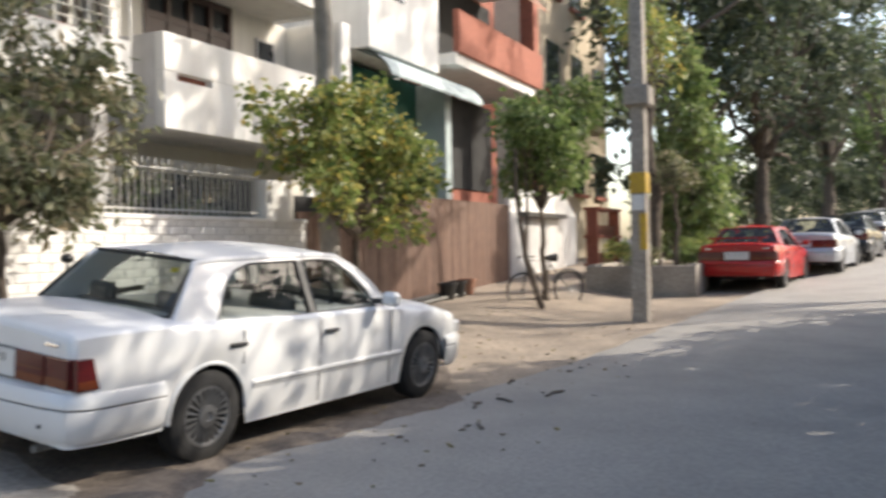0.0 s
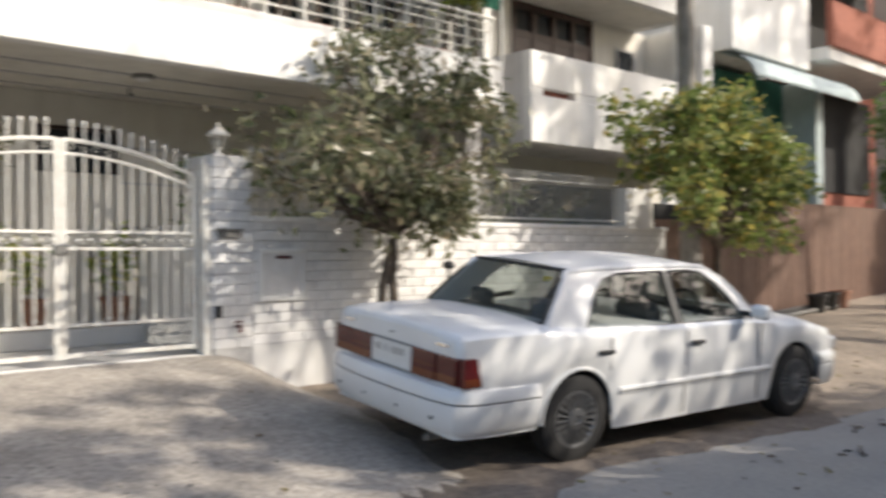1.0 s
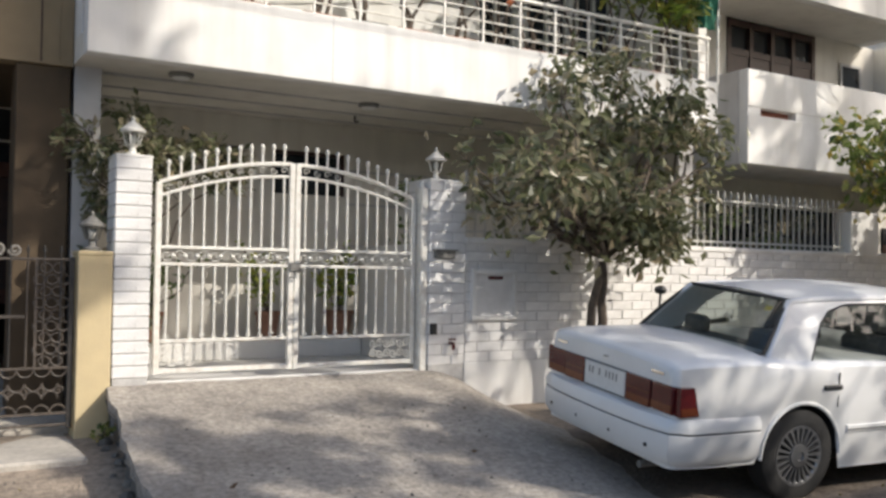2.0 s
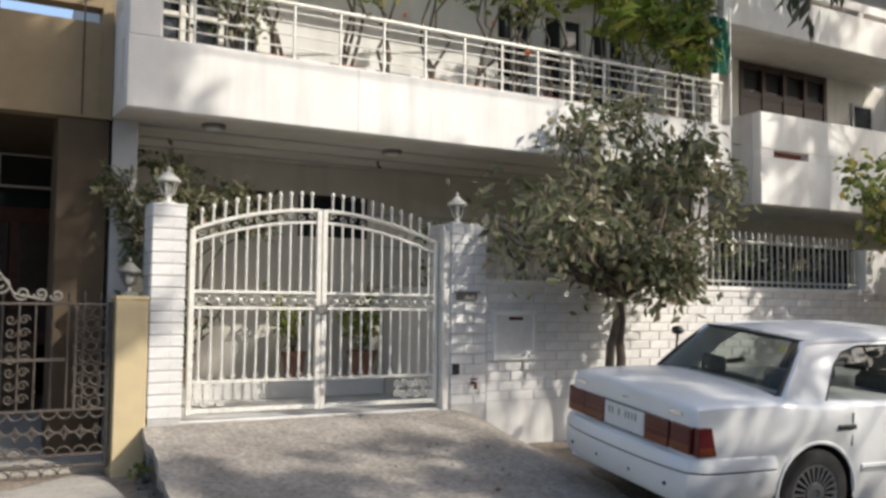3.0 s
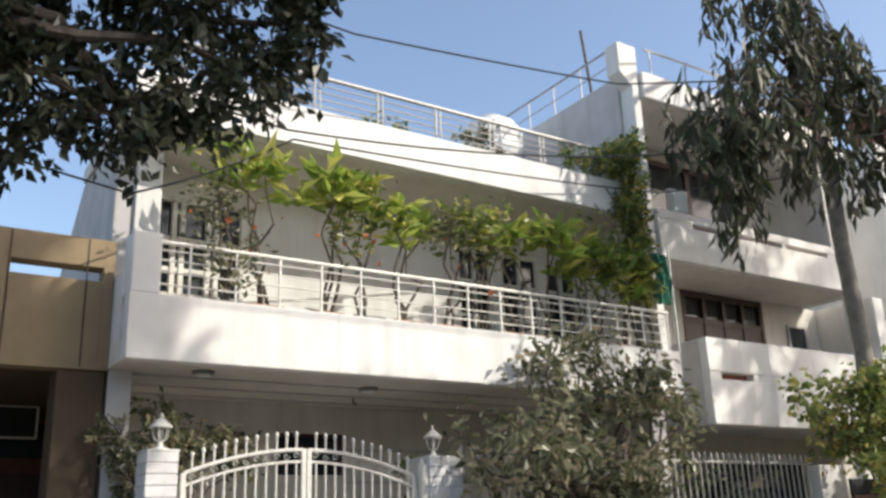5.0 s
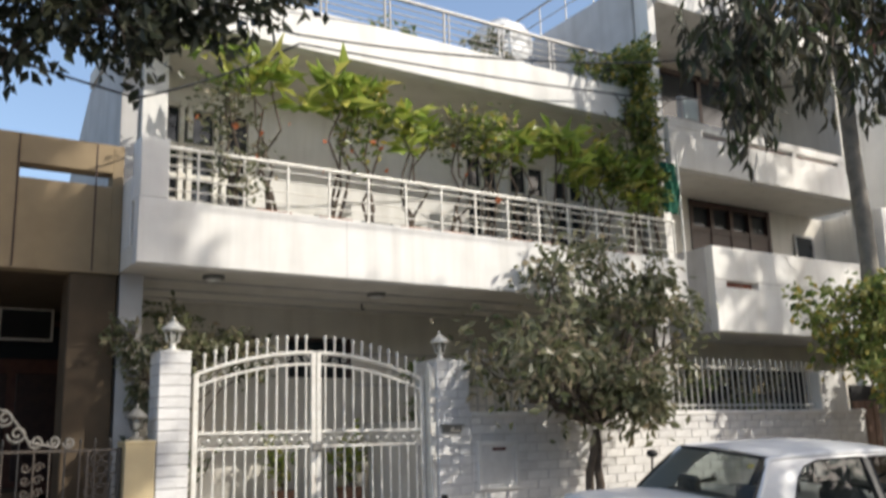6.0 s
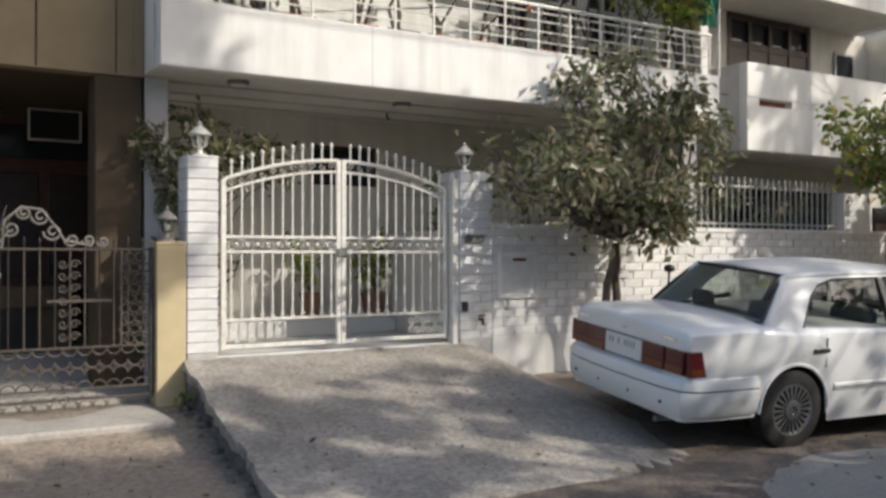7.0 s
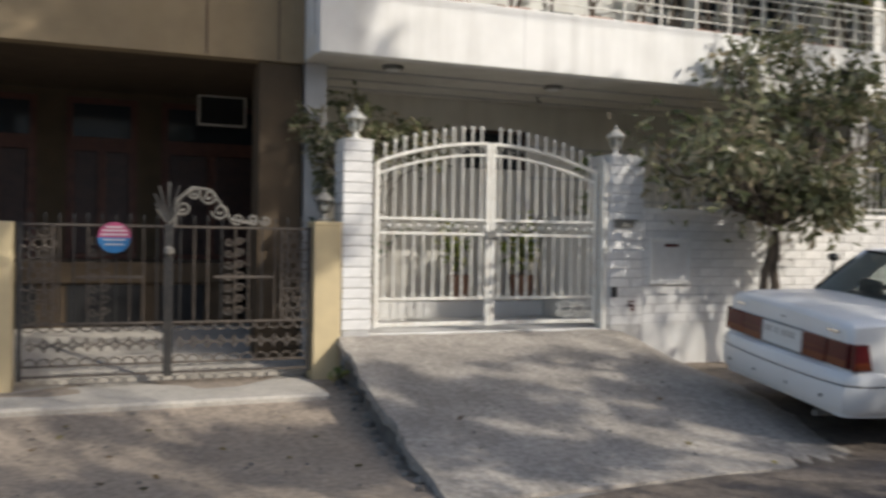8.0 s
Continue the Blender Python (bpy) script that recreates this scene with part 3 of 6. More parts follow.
# ---- lanterns ----
def lantern(at, label, mat=IRON_WHITE, s=1.0):
    x, y, z = at
    t = thing("pier_lantern", at, label, "lantern", "lanterns on the gate piers")
    part("foot", Geo(True).lathe([(0.075 * s, 0), (0.075 * s, 0.02 * s), (0.03 * s, 0.035 * s), (0.025 * s, 0.08 * s), (0.05 * s, 0.095 * s)], at, 14), mat, t)
    part("pane", Geo(True).lathe([(0.052 * s, 0.095 * s), (0.082 * s, 0.21 * s)], at, 6), LANTERN_GLASS, t)
    for k in range(6):
        a = math.pi * k / 3
        part("rib", Geo(True).tube([(x + 0.054 * s * math.cos(a), y + 0.054 * s * math.sin(a), z + 0.095 * s), (x + 0.085 * s * math.cos(a), y + 0.085 * s * math.sin(a), z + 0.212 * s)], 0.006 * s, 5), mat, t)
    part("bulb", Geo(True).lathe([(0.012 * s, 0.10 * s), (0.03 * s, 0.14 * s), (0.03 * s, 0.17 * s), (0.012 * s, 0.2 * s)], at, 10), PLASTIC_WHITE, t)
    part("roof", Geo(True).lathe([(0.105 * s, 0.205 * s), (0.108 * s, 0.222 * s), (0.06 * s, 0.262 * s), (0.03 * s, 0.29 * s), (0.012 * s, 0.30 * s), (0.018 * s, 0.318 * s), (0.004 * s, 0.345 * s)], at, 14), mat, t)


lantern((0.16, 0.16, 2.497), "white glass lantern on the slim brick gate pier")
lantern((3.15, 0.20, 2.487), "white glass lantern on the wide brick gate pier")
lantern((-0.15, 0.14, 1.70), "weathered grey lantern on the tan gate pier", IRON_GREY, 0.95)

# ---- white iron gate ----
def ornament(cx, cy, cz, r, turns=1.4, flip=1, thick=0.006, start=0.0):
    """A flat scroll in the gate's plane."""
    pts = []
    for i in range(22):
        t = i / 21
        a = start + flip * turns * 2 * math.pi * t
        q = r * (1 - 0.85 * t)
        pts.append((cx + q * math.cos(a), cy, cz + q * math.sin(a)))
    return Geo(True).tube(pts, thick, 5)


GX0, GX1, GY = 0.35, 2.93, 0.12
GC = 1.60


def arch(x):
    t = (x - GC) / 1.28
    return 2.53 - 0.27 * t * t


def gate_leaf(x0, x1, label):
    t = thing("gate_leaf", ((x0 + x1) / 2, GY, 0.65), label, "gate", "leaves of the white iron gate")
    s0, s1 = (x0, x0 + 0.05), (x1 - 0.05, x1)
    for a, b in (s0, s1):
        part("stile", Geo().box(a, GY - 0.02, 0.66, b, GY + 0.02, arch((a + b) / 2) + 0.01, 0.004), IRON_WHITE, t)
    part("bottom_rail", Geo().box(s0[1], GY - 0.02, 0.67, s1[0], GY + 0.02, 0.71, 0.004), IRON_WHITE, t)
    for z in (0.945, 1.60, 1.745):
        part("rail", Geo().box(s0[1], GY - 0.014, z - 0.014, s1[0], GY + 0.014, z + 0.014, 0.003), IRON_WHITE, t)
    n = 14
    for off, r in ((0.0, 0.019), (-0.115, 0.014)):
        part("arched_rail", Geo(True).tube([(s0[1] - 0.02 + (s1[0] - s0[1] + 0.04) * i / n, GY, arch(s0[1] + (s1[0] - s0[1]) * i / n) + off) for i in range(n + 1)], r, 6), IRON_WHITE, t)
    for i in (0, 1) if x0 < 1 else (5, 6, 7):
        x = s0[1] + (s1[0] - s0[1]) * (i + 0.5) / 8
        for dz, fl in ((0.055, 1), (0.155, -1)):
            part("scroll", ornament(x - 0.03, GY, 0.715 + dz, 0.045, 1.4, fl, 0.006), IRON_WHITE, t)
            part("scroll", ornament(x + 0.04, GY, 0.715 + dz, 0.045, 1.4, -fl, 0.006), IRON_WHITE, t)
    bars = 11
    for i in range(bars):
        x = s0[1] + (s1[0] - s0[1]) * (i + 0.5) / bars
        zt = arch(x)
        b = part("bar", Geo(True).tube([(x, GY, 0.96), (x, GY, 1.59)], 0.011, 6), IRON_WHITE, t)
        part("bar", Geo(True).tube([(x, GY, 1.755), (x, GY, zt - 0.12)], 0.011, 6), IRON_WHITE, t)
        part("spike", Geo(True).lathe([(0.011, 0), (0.011, 0.12), (0.018, 0.128), (0.021, 0.148), (0.012, 0.168), (0.004, 0.172)], (x, GY, zt + 0.01), 8), IRON_WHITE, t)
        part("scroll", ornament(x, GY, 1.672, 0.052, 1.3, 1 if i % 2 else -1, 0.0045), IRON_WHITE, t)
        part("boss", Geo(True).lathe([(0.006, -0.022), (0.022, 0), (0.006, 0.022)], (x + 0.05, GY - 0.006, 1.672), 8), IRON_WHITE, t)
        part("scroll", ornament(x, GY, 0.985, 0.026, 1.2, 1 if i % 2 else -1, 0.005), IRON_WHITE, t)
        part("scroll", ornament(x, GY, zt - 0.058, 0.036, 1.1, -1 if i % 2 else 1, 0.0035), IRON_WHITE, t)
    return t


gl = gate_leaf(GX0, GC - 0.004, "closed white iron gate leaf with spear bars and scrolls")
gr = gate_leaf(GC + 0.004, 2.87, "closed white iron gate leaf with spear bars and scrolls")
part("latch", Geo().box(1.55, GY - 0.04, 1.55, 1.66, GY - 0.02, 1.63, 0.006), IRON_GREY, gl, "dark worn latch")
post = structure("gate_post", Geo().box(2.89, 0.02, 0.55, 2.965, 0.16, 2.40, 0.006), IRON_WHITE, "white iron gate hinge post", "gate post")
part("finial", Geo(True).lathe([(0.025, 0), (0.03, 0.02), (0.012, 0.05), (0.004, 0.07)], (2.927, 0.09, 2.40), 8), IRON_WHITE, post)

# ---- iron fence on the boundary wall ----
fence = thing("iron_fence", (6.5, 0.1, 1.92), "white iron spear fence along the top of the brick wall", "fence")
for z in (1.99, 2.50):
    part("rail", Geo().box(3.40, 0.10, z - 0.012, 9.62, 0.13, z + 0.012, 0.003), IRON_WHITE_SHADED, fence)
bar = Geo(True).lathe([(0.013, 0), (0.013, 0.60), (0.017, 0.61), (0.018, 0.64), (0.003, 0.70)], (0, 0, 0), 6).mesh("fence_bar")
bar.materials.append(IRON_WHITE_SHADED)
for i in range(52):
    shared("fence_bar", bar, (3.46 + 0.119 * i, 0.115, 1.93), fence)

# ---- white house ----
house = thing("white_house", (3.2, 3.0, 0.3), "two-storey white plastered house with a planted balcony and roof terrace", "house")
H = lambda n, g, m=WHITE, l="": part(n, g, m, house, l)
for b in ((-0.20, 0.3, 1.45, 2.95), (1.45, 0.3, 1.75, 2.45), (1.75, 0.3, 2.15, 2.95), (2.15, 0.3, 3.05, 2.45), (3.05, 0.3, 7.2, 2.95), (-0.20, 2.95, 7.2, 3.30)):
    H("wall", Geo().box(b[0], 2.20, b[1], b[2], 2.45, b[3]), CREAM, "cream plaster ground-floor wall")
for z in (1.3, 1.85, 2.35, 2.75):
    H("groove", Geo().box(3.07, 2.188, z, 7.19, 2.2, z + 0.025), GREY_PAINT_AND_SHADE)
for x0, x1 in ((1.45, 1.75), (2.15, 3.05)):
    w = H("window", Geo().box(x0 - 0.02, 2.26, 2.45, x1 + 0.02, 2.30, 2.95), PANE, "dark ground-floor window")
    part("window_frame", Geo().box(x0, 2.19, 2.45, x0 + 0.04, 2.25, 2.95).box(x1 - 0.04, 2.19, 2.45, x1, 2.25, 2.95).box(x0 + 0.04, 2.19, 2.91, x1 - 0.04, 2.25, 2.95), DARK_WOOD, w)
# white side wall, painted grey for the shade on it
H("side_wall", Geo().box(-0.24, 0.62, 0.3, -0.02, 2.2, 3.30), GREY_PAINT_AND_SHADE)
H("courtyard_wall", Geo().box(3.05, 0.45, 0.61, 3.25, 1.75, 1.85, 0.01), WHITE, "low white wall beside the gate passage")
H("balcony_slab", Geo().box(-0.25, 0.16, 3.305, 7.02, 2.6, 3.50), CREAM, "cream balcony slab with soffit lamps")
for y in (0.75, 1.35, 1.9):
    H("soffit_strip", Geo().box(-0.2, y, 3.288, 7.0, y + 0.02, 3.304), GREY_PAINT_AND_SHADE)
H("balcony_parapet", Geo().box(-0.25, 0.0, 3.30, 7.02, 0.155, 3.93, 0.008), WHITE, "white balcony fascia with hairline joints")
for x in (1.9, 4.3):
    H("parapet_joint", Geo().box(x, -0.002, 3.31, x + 0.006, 0.003, 3.925), GREY_PAINT_AND_SHADE)
H("balcony_pier", Geo().box(-0.245, 0.004, 3.93, 0.03, 0.28, 4.53, 0.01), WHITE)
H("return_parapet", Geo().box(-0.25, 0.28, 3.5, -0.10, 1.0, 4.2, 0.008), WHITE)
H("column", Geo().box(-0.02, 0.95, 3.5, 0.25, 1.3, 5.92, 0.008), WHITE)
for b in ((0.25, 5.55, 7.02, 5.92), (1.45, 3.5, 4.55, 5.55), (6.75, 3.5, 7.02, 5.55), (4.55, 3.5, 6.75, 4.05), (5.15, 4.05, 5.30, 5.55), (6.0, 4.05, 6.12, 5.55)):
    H("upper_wall", Geo().box(b[0], 1.62, b[1], b[2], 1.85, b[3]), WHITE, "white first-floor wall, sunlit")
# grey here is the shade on a white wall facing away from the sun
H("side_wing", Geo().prism([(1.0, 3.5), (4.4, 3.5), (4.2, 4.7), (2.7, 5.915), (1.0, 5.915)], 0, -0.22, -0.03), GREY_PAINT_AND_SHADE, "white side wall with a sloping end, greyed for shade")
door = H("door", Geo().box(0.27, 1.66, 3.55, 1.45, 1.70, 5.55), PANE, "white French doors with dark glass")
fr = Geo()
for x in (0.25, 0.56, 0.66, 0.97, 1.07, 1.39):
    fr.box(x, 1.58, 3.52, x + 0.06, 1.655, 5.56, 0.004)
for z in (3.52, 4.05, 4.35, 4.65, 5.02, 5.50):
    fr.box(0.31, 1.595, z, 1.39, 1.652, z + 0.05)
part("door_frame", fr, IRON_WHITE, door)
for x0, x1 in ((4.55, 5.15), (5.30, 6.0), (6.12, 6.75)):
    w = H("window", Geo().box(x0, 1.70, 4.05, x1, 1.73, 5.55), PANE, "white-framed dark window")
    f = Geo()
    for a in (x0, (x0 + x1) / 2 - 0.025, x1 - 0.05):
        f.box(a, 1.64, 4.05, a + 0.05, 1.69, 5.55)
    for z in (4.05, 4.55, 5.05, 5.50):
        f.box(x0 + 0.05, 1.645, z, x1 - 0.05, 1.685, z + 0.045)
    part("window_frame", f, IRON_WHITE, w)
H("roof_slab", Geo().box(-0.25, 0.46, 5.92, 0.6, 2.6, 6.10).box(0.6, 0.46, 5.92, 7.02, 4.5, 6.10), CREAM)
H("roof_fascia", Geo().box(-0.25, 0.30, 5.915, 7.02, 0.455, 6.405, 0.008), WHITE, "white roof fascia")
H("party_wall", Geo().box(6.80, 0.75, 3.5, 7.0, 1.62, 5.91), WHITE)
rl = part("balcony_railing", Geo(True).tube([(0.03, 0.08, 4.47), (6.95, 0.08, 4.47)], 0.022, 8), IRON_WHITE, house, "white iron balcony railing with panels")
for z in (4.05, 4.17, 4.29, 4.39):
    part("rail", Geo(True).tube([(0.03, 0.08, z), (6.95, 0.08, z)], 0.009, 6), IRON_WHITE, rl)
for i in range(15):
    x = 0.33 + 0.47 * i
    part("post", Geo().box(x - 0.010, 0.068, 3.93, x + 0.010, 0.092, 4.46), IRON_WHITE, rl)
rr = part("roof_railing", Geo(True).tube([(-0.2, 0.38, 6.87), (6.95, 0.38, 6.87)], 0.026, 8), STEEL, house, "steel roof terrace railing")
for z in (6.50, 6.59, 6.68, 6.77):
    part("rail", Geo(True).tube([(-0.2, 0.38, z), (6.95, 0.38, z)], 0.009, 6), STEEL, rr)
for i in range(9):
    x = 0.1 + 0.84 * i
    part("post", Geo(True).tube([(x, 0.38, 6.405), (x, 0.38, 6.86)], 0.016, 6), STEEL, rr)
    part("post", Geo(True).tube([(x + 0.07, 0.38, 6.405), (x + 0.07, 0.38, 6.86)], 0.012, 6), STEEL, rr)
for x, y in ((0.62, 0.42), (2.65, 0.75)):
    l = thing("soffit_lamp", (x, y, 3.28), "round white soffit lamp under the balcony", "lamp", "lamps under the balcony")
    part("rim", Geo(True).lathe([(0.11, 0.0), (0.11, -0.03), (0.085, -0.04)], (x, y, 3.304), 16), IRON_GREY, l)
    part("diffuser", Geo(True).lathe([(0.084, -0.036), (0.06, -0.055), (0.02, -0.06)], (x, y, 3.304), 16), PLASTIC_WHITE, l)
hk = thing("ceiling_hook", (2.85, 1.5, 3.25), "small dark hook in the balcony soffit", "hook")
part("hook", Geo(True).tube([(2.85, 1.5, 3.305), (2.85, 1.5, 3.25), (2.87, 1.5, 3.23), (2.89, 1.5, 3.25)], 0.012, 6), IRON_BLACK, hk)
net = thing("shade_net", (6.85, 0.05, 4.6), "green shade net tied at the end of the balcony", "shade net")
rows = [[(6.74 + 0.30 * i / 8, 0.05 + 0.03 * math.sin(i * 1.7 + j), 4.58 + 0.72 * j / 8) for i in range(9)] for j in range(9)]
g = Geo(True).grid(rows)
g.grid([[(x, y + 0.008, z) for x, y, z in r] for r in rows])
part("cloth", g, GREEN_NET, net)
part("pole", Geo(True).tube([(7.06, 0.05, 3.93), (7.06, 0.05, 5.45)], 0.018, 6), IRON_WHITE, net)
tank = thing("water_tank", (6.25, 2.9, 6.1), "white plastic water tank on a stand on the roof", "water tank")
part("body", Geo(True).lathe([(0.50, 0.5), (0.52, 0.55), (0.52, 0.75), (0.50, 0.78), (0.52, 0.81), (0.52, 1.05), (0.5, 1.08), (0.52, 1.11), (0.52, 1.3), (0.42, 1.45), (0.2, 1.52), (0.2, 1.6), (0.05, 1.62)], (6.25, 2.9, 6.85), 24), PLASTIC_WHITE, tank)
for a, b in ((-0.35, -0.35), (0.35, -0.35), (-0.35, 0.35), (0.35, 0.35)):
    part("leg", Geo().box(6.25 + a - 0.05, 2.9 + b - 0.05, 6.1, 6.25 + a + 0.05, 2.9 + b + 0.05, 7.36), PALE_CONCRETE, tank)
crate = thing("roof_duct", (5.3, 2.0, 6.1), "weathered grey duct and box on the roof terrace", "duct")
part("box", Geo().box(5.0, 1.9, 6.1, 5.55, 2.4, 7.15, 0.02), GREY_PAINT_AND_SHADE, crate)
part("pipe", Geo(True).tube([(5.9, 2.2, 6.1), (5.9, 2.2, 7.9), (6.25, 2.5, 8.2)], 0.03, 8), PLASTIC_WHITE, crate)
mast = thing("roof_mast", (7.32, 1.5, 8.42), "thin leaning wooden mast on the roof edge", "mast")
part("pole", Geo(True).tube([(7.32, 1.5, 8.40), (7.18, 1.5, 9.7)], 0.025, 6), BARK, mast)

# ---- tan house ----
tan_h = thing("tan_house", (-4.0, 3.0, 0.2), "tan plastered house with a slotted balcony parapet above a dark verandah", "house")
T = lambda n, g, m=TAN, l="": part(n, g, m, tan_h, l)
for b in ((-9.0, 3.28, -1.20, 4.58), (-1.20, 3.28, -0.36, 4.15), (-1.20, 4.29, -0.36, 4.58), (-0.36, 3.28, -0.255, 4.58)):
    T("balcony_parapet", Geo().box(b[0], 0.60, b[1], b[2], 0.80, b[3], 0.004), TAN, "tan balcony parapet with a narrow slot")
for x in (-3.2, -1.22, -0.52):
    T("parapet_joint", Geo().box(x, 0.594, 3.3, x + 0.012, 0.602, 4.57), DARK_WOOD)
# slab, columns, walls and verandah below carry that shade in their colour
T("balcony_slab", Geo().box(-9.0, 0.80, 3.28, -0.255, 4.2, 3.44), TAN_SHADED)
T("column", Geo().box(-0.70, 0.62, 0.2, -0.27, 0.98, 3.275, 0.01), TAN_SHADED)
T("column", Geo().box(-3.95, 0.62, 0.2, -3.55, 0.98, 3.275, 0.01), TAN_SHADED)
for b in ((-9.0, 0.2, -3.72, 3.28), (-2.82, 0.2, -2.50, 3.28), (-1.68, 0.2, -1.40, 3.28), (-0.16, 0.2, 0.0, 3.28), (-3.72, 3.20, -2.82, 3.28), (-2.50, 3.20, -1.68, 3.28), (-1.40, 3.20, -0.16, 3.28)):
    T("wall", Geo().box(b[0], 3.44, b[1], b[2], 3.75, b[3]), TAN_SHADED)
# black sheet in place of the dimness behind the doors
T("shade_backing", Geo().box(-9.0, 3.76, 0.2, -0.02, 3.9, 3.28), DARK)
T("party_wall", Geo().box(-0.25, 0.99, 0.2, -0.245, 3.44, 3.27), TAN_SHADED)
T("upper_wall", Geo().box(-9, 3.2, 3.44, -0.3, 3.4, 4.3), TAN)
T("verandah", Geo().box(-4.6, 1.9, 0.2, -0.7, 3.43, 1.02).box(-4.6, 1.85, 1.02, -0.7, 3.43, 1.24, 0.01), TAN_SHADED, "raised verandah, its cellar openings shown by black sheets")
# flat black panels stand in for the shade inside the cellar openings
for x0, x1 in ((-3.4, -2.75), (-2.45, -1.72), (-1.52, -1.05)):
    T("cellar_shade_panel", Geo().box(x0, 1.88, 0.57, x1, 1.91, 1.0), DARK)
for x0, x1 in ((-3.72, -2.82), (-2.50, -1.68), (-1.40, -0.16)):
    d = T("door", Geo().box(x0 - 0.02, 3.47, 1.14, x1 + 0.02, 3.52, 3.20, 0.004), BROWN_WOOD, "dark reddish-brown panelled door")
    part("panel", Geo().box(x0 + 0.10, 3.455, 1.3, (x0 + x1) / 2 - 0.05, 3.475, 2.55, 0.01), DARK_WOOD, d)
    part("panel", Geo().box((x0 + x1) / 2 + 0.05, 3.455, 1.3, x1 - 0.10, 3.475, 2.55, 0.01), DARK_WOOD, d)
    part("fanlight", Geo().box(x0 + 0.08, 3.46, 2.72, x1 - 0.08, 3.475, 3.12), PANE, d)
ac = thing("air_conditioner", (-0.7, 3.4, 2.9), "window air conditioner set in the dark door panel", "air conditioner")
part("case", Geo().box(-0.98, 3.15, 2.92, -0.42, 3.46, 3.28, 0.01), DARK, ac)
part("frame", Geo().box(-0.995, 3.14, 2.905, -0.97, 3.16, 3.29).box(-0.43, 3.14, 2.905, -0.405, 3.16, 3.29).box(-0.97, 3.14, 2.905, -0.43, 3.16, 2.93).box(-0.97, 3.14, 3.265, -0.43, 3.16, 3.29), CREAM, ac)
structure("pier_tan", Geo().box(-0.275, 0.0, 0.05, -0.008, 0.27, 1.66, 0.008).box(-0.28, -0.006, 1.655, -0.006, 0.276, 1.695, 0.008), YELLOW_TAN, "yellow-tan painted gate pier", "gate pier")
structure("pier_tan_far", Geo().box(-3.13, 0.0, 0.05, -2.85, 0.27, 1.64, 0.008).box(-3.6, 0.05, 0.05, -3.13, 0.22, 1.2, 0.008), YELLOW_TAN, "yellow-tan painted gate pier and low wall", "gate pier")


def scallop(cx, cy, cz, r, flip=1, thick=0.007):
    """A half ring, open upwards or downwards."""
    return Geo(True).tube([(cx + r * math.cos(a), cy, cz + flip * r * math.sin(a)) for a in [math.pi * i / 10 for i in range(11)]], thick, 5)


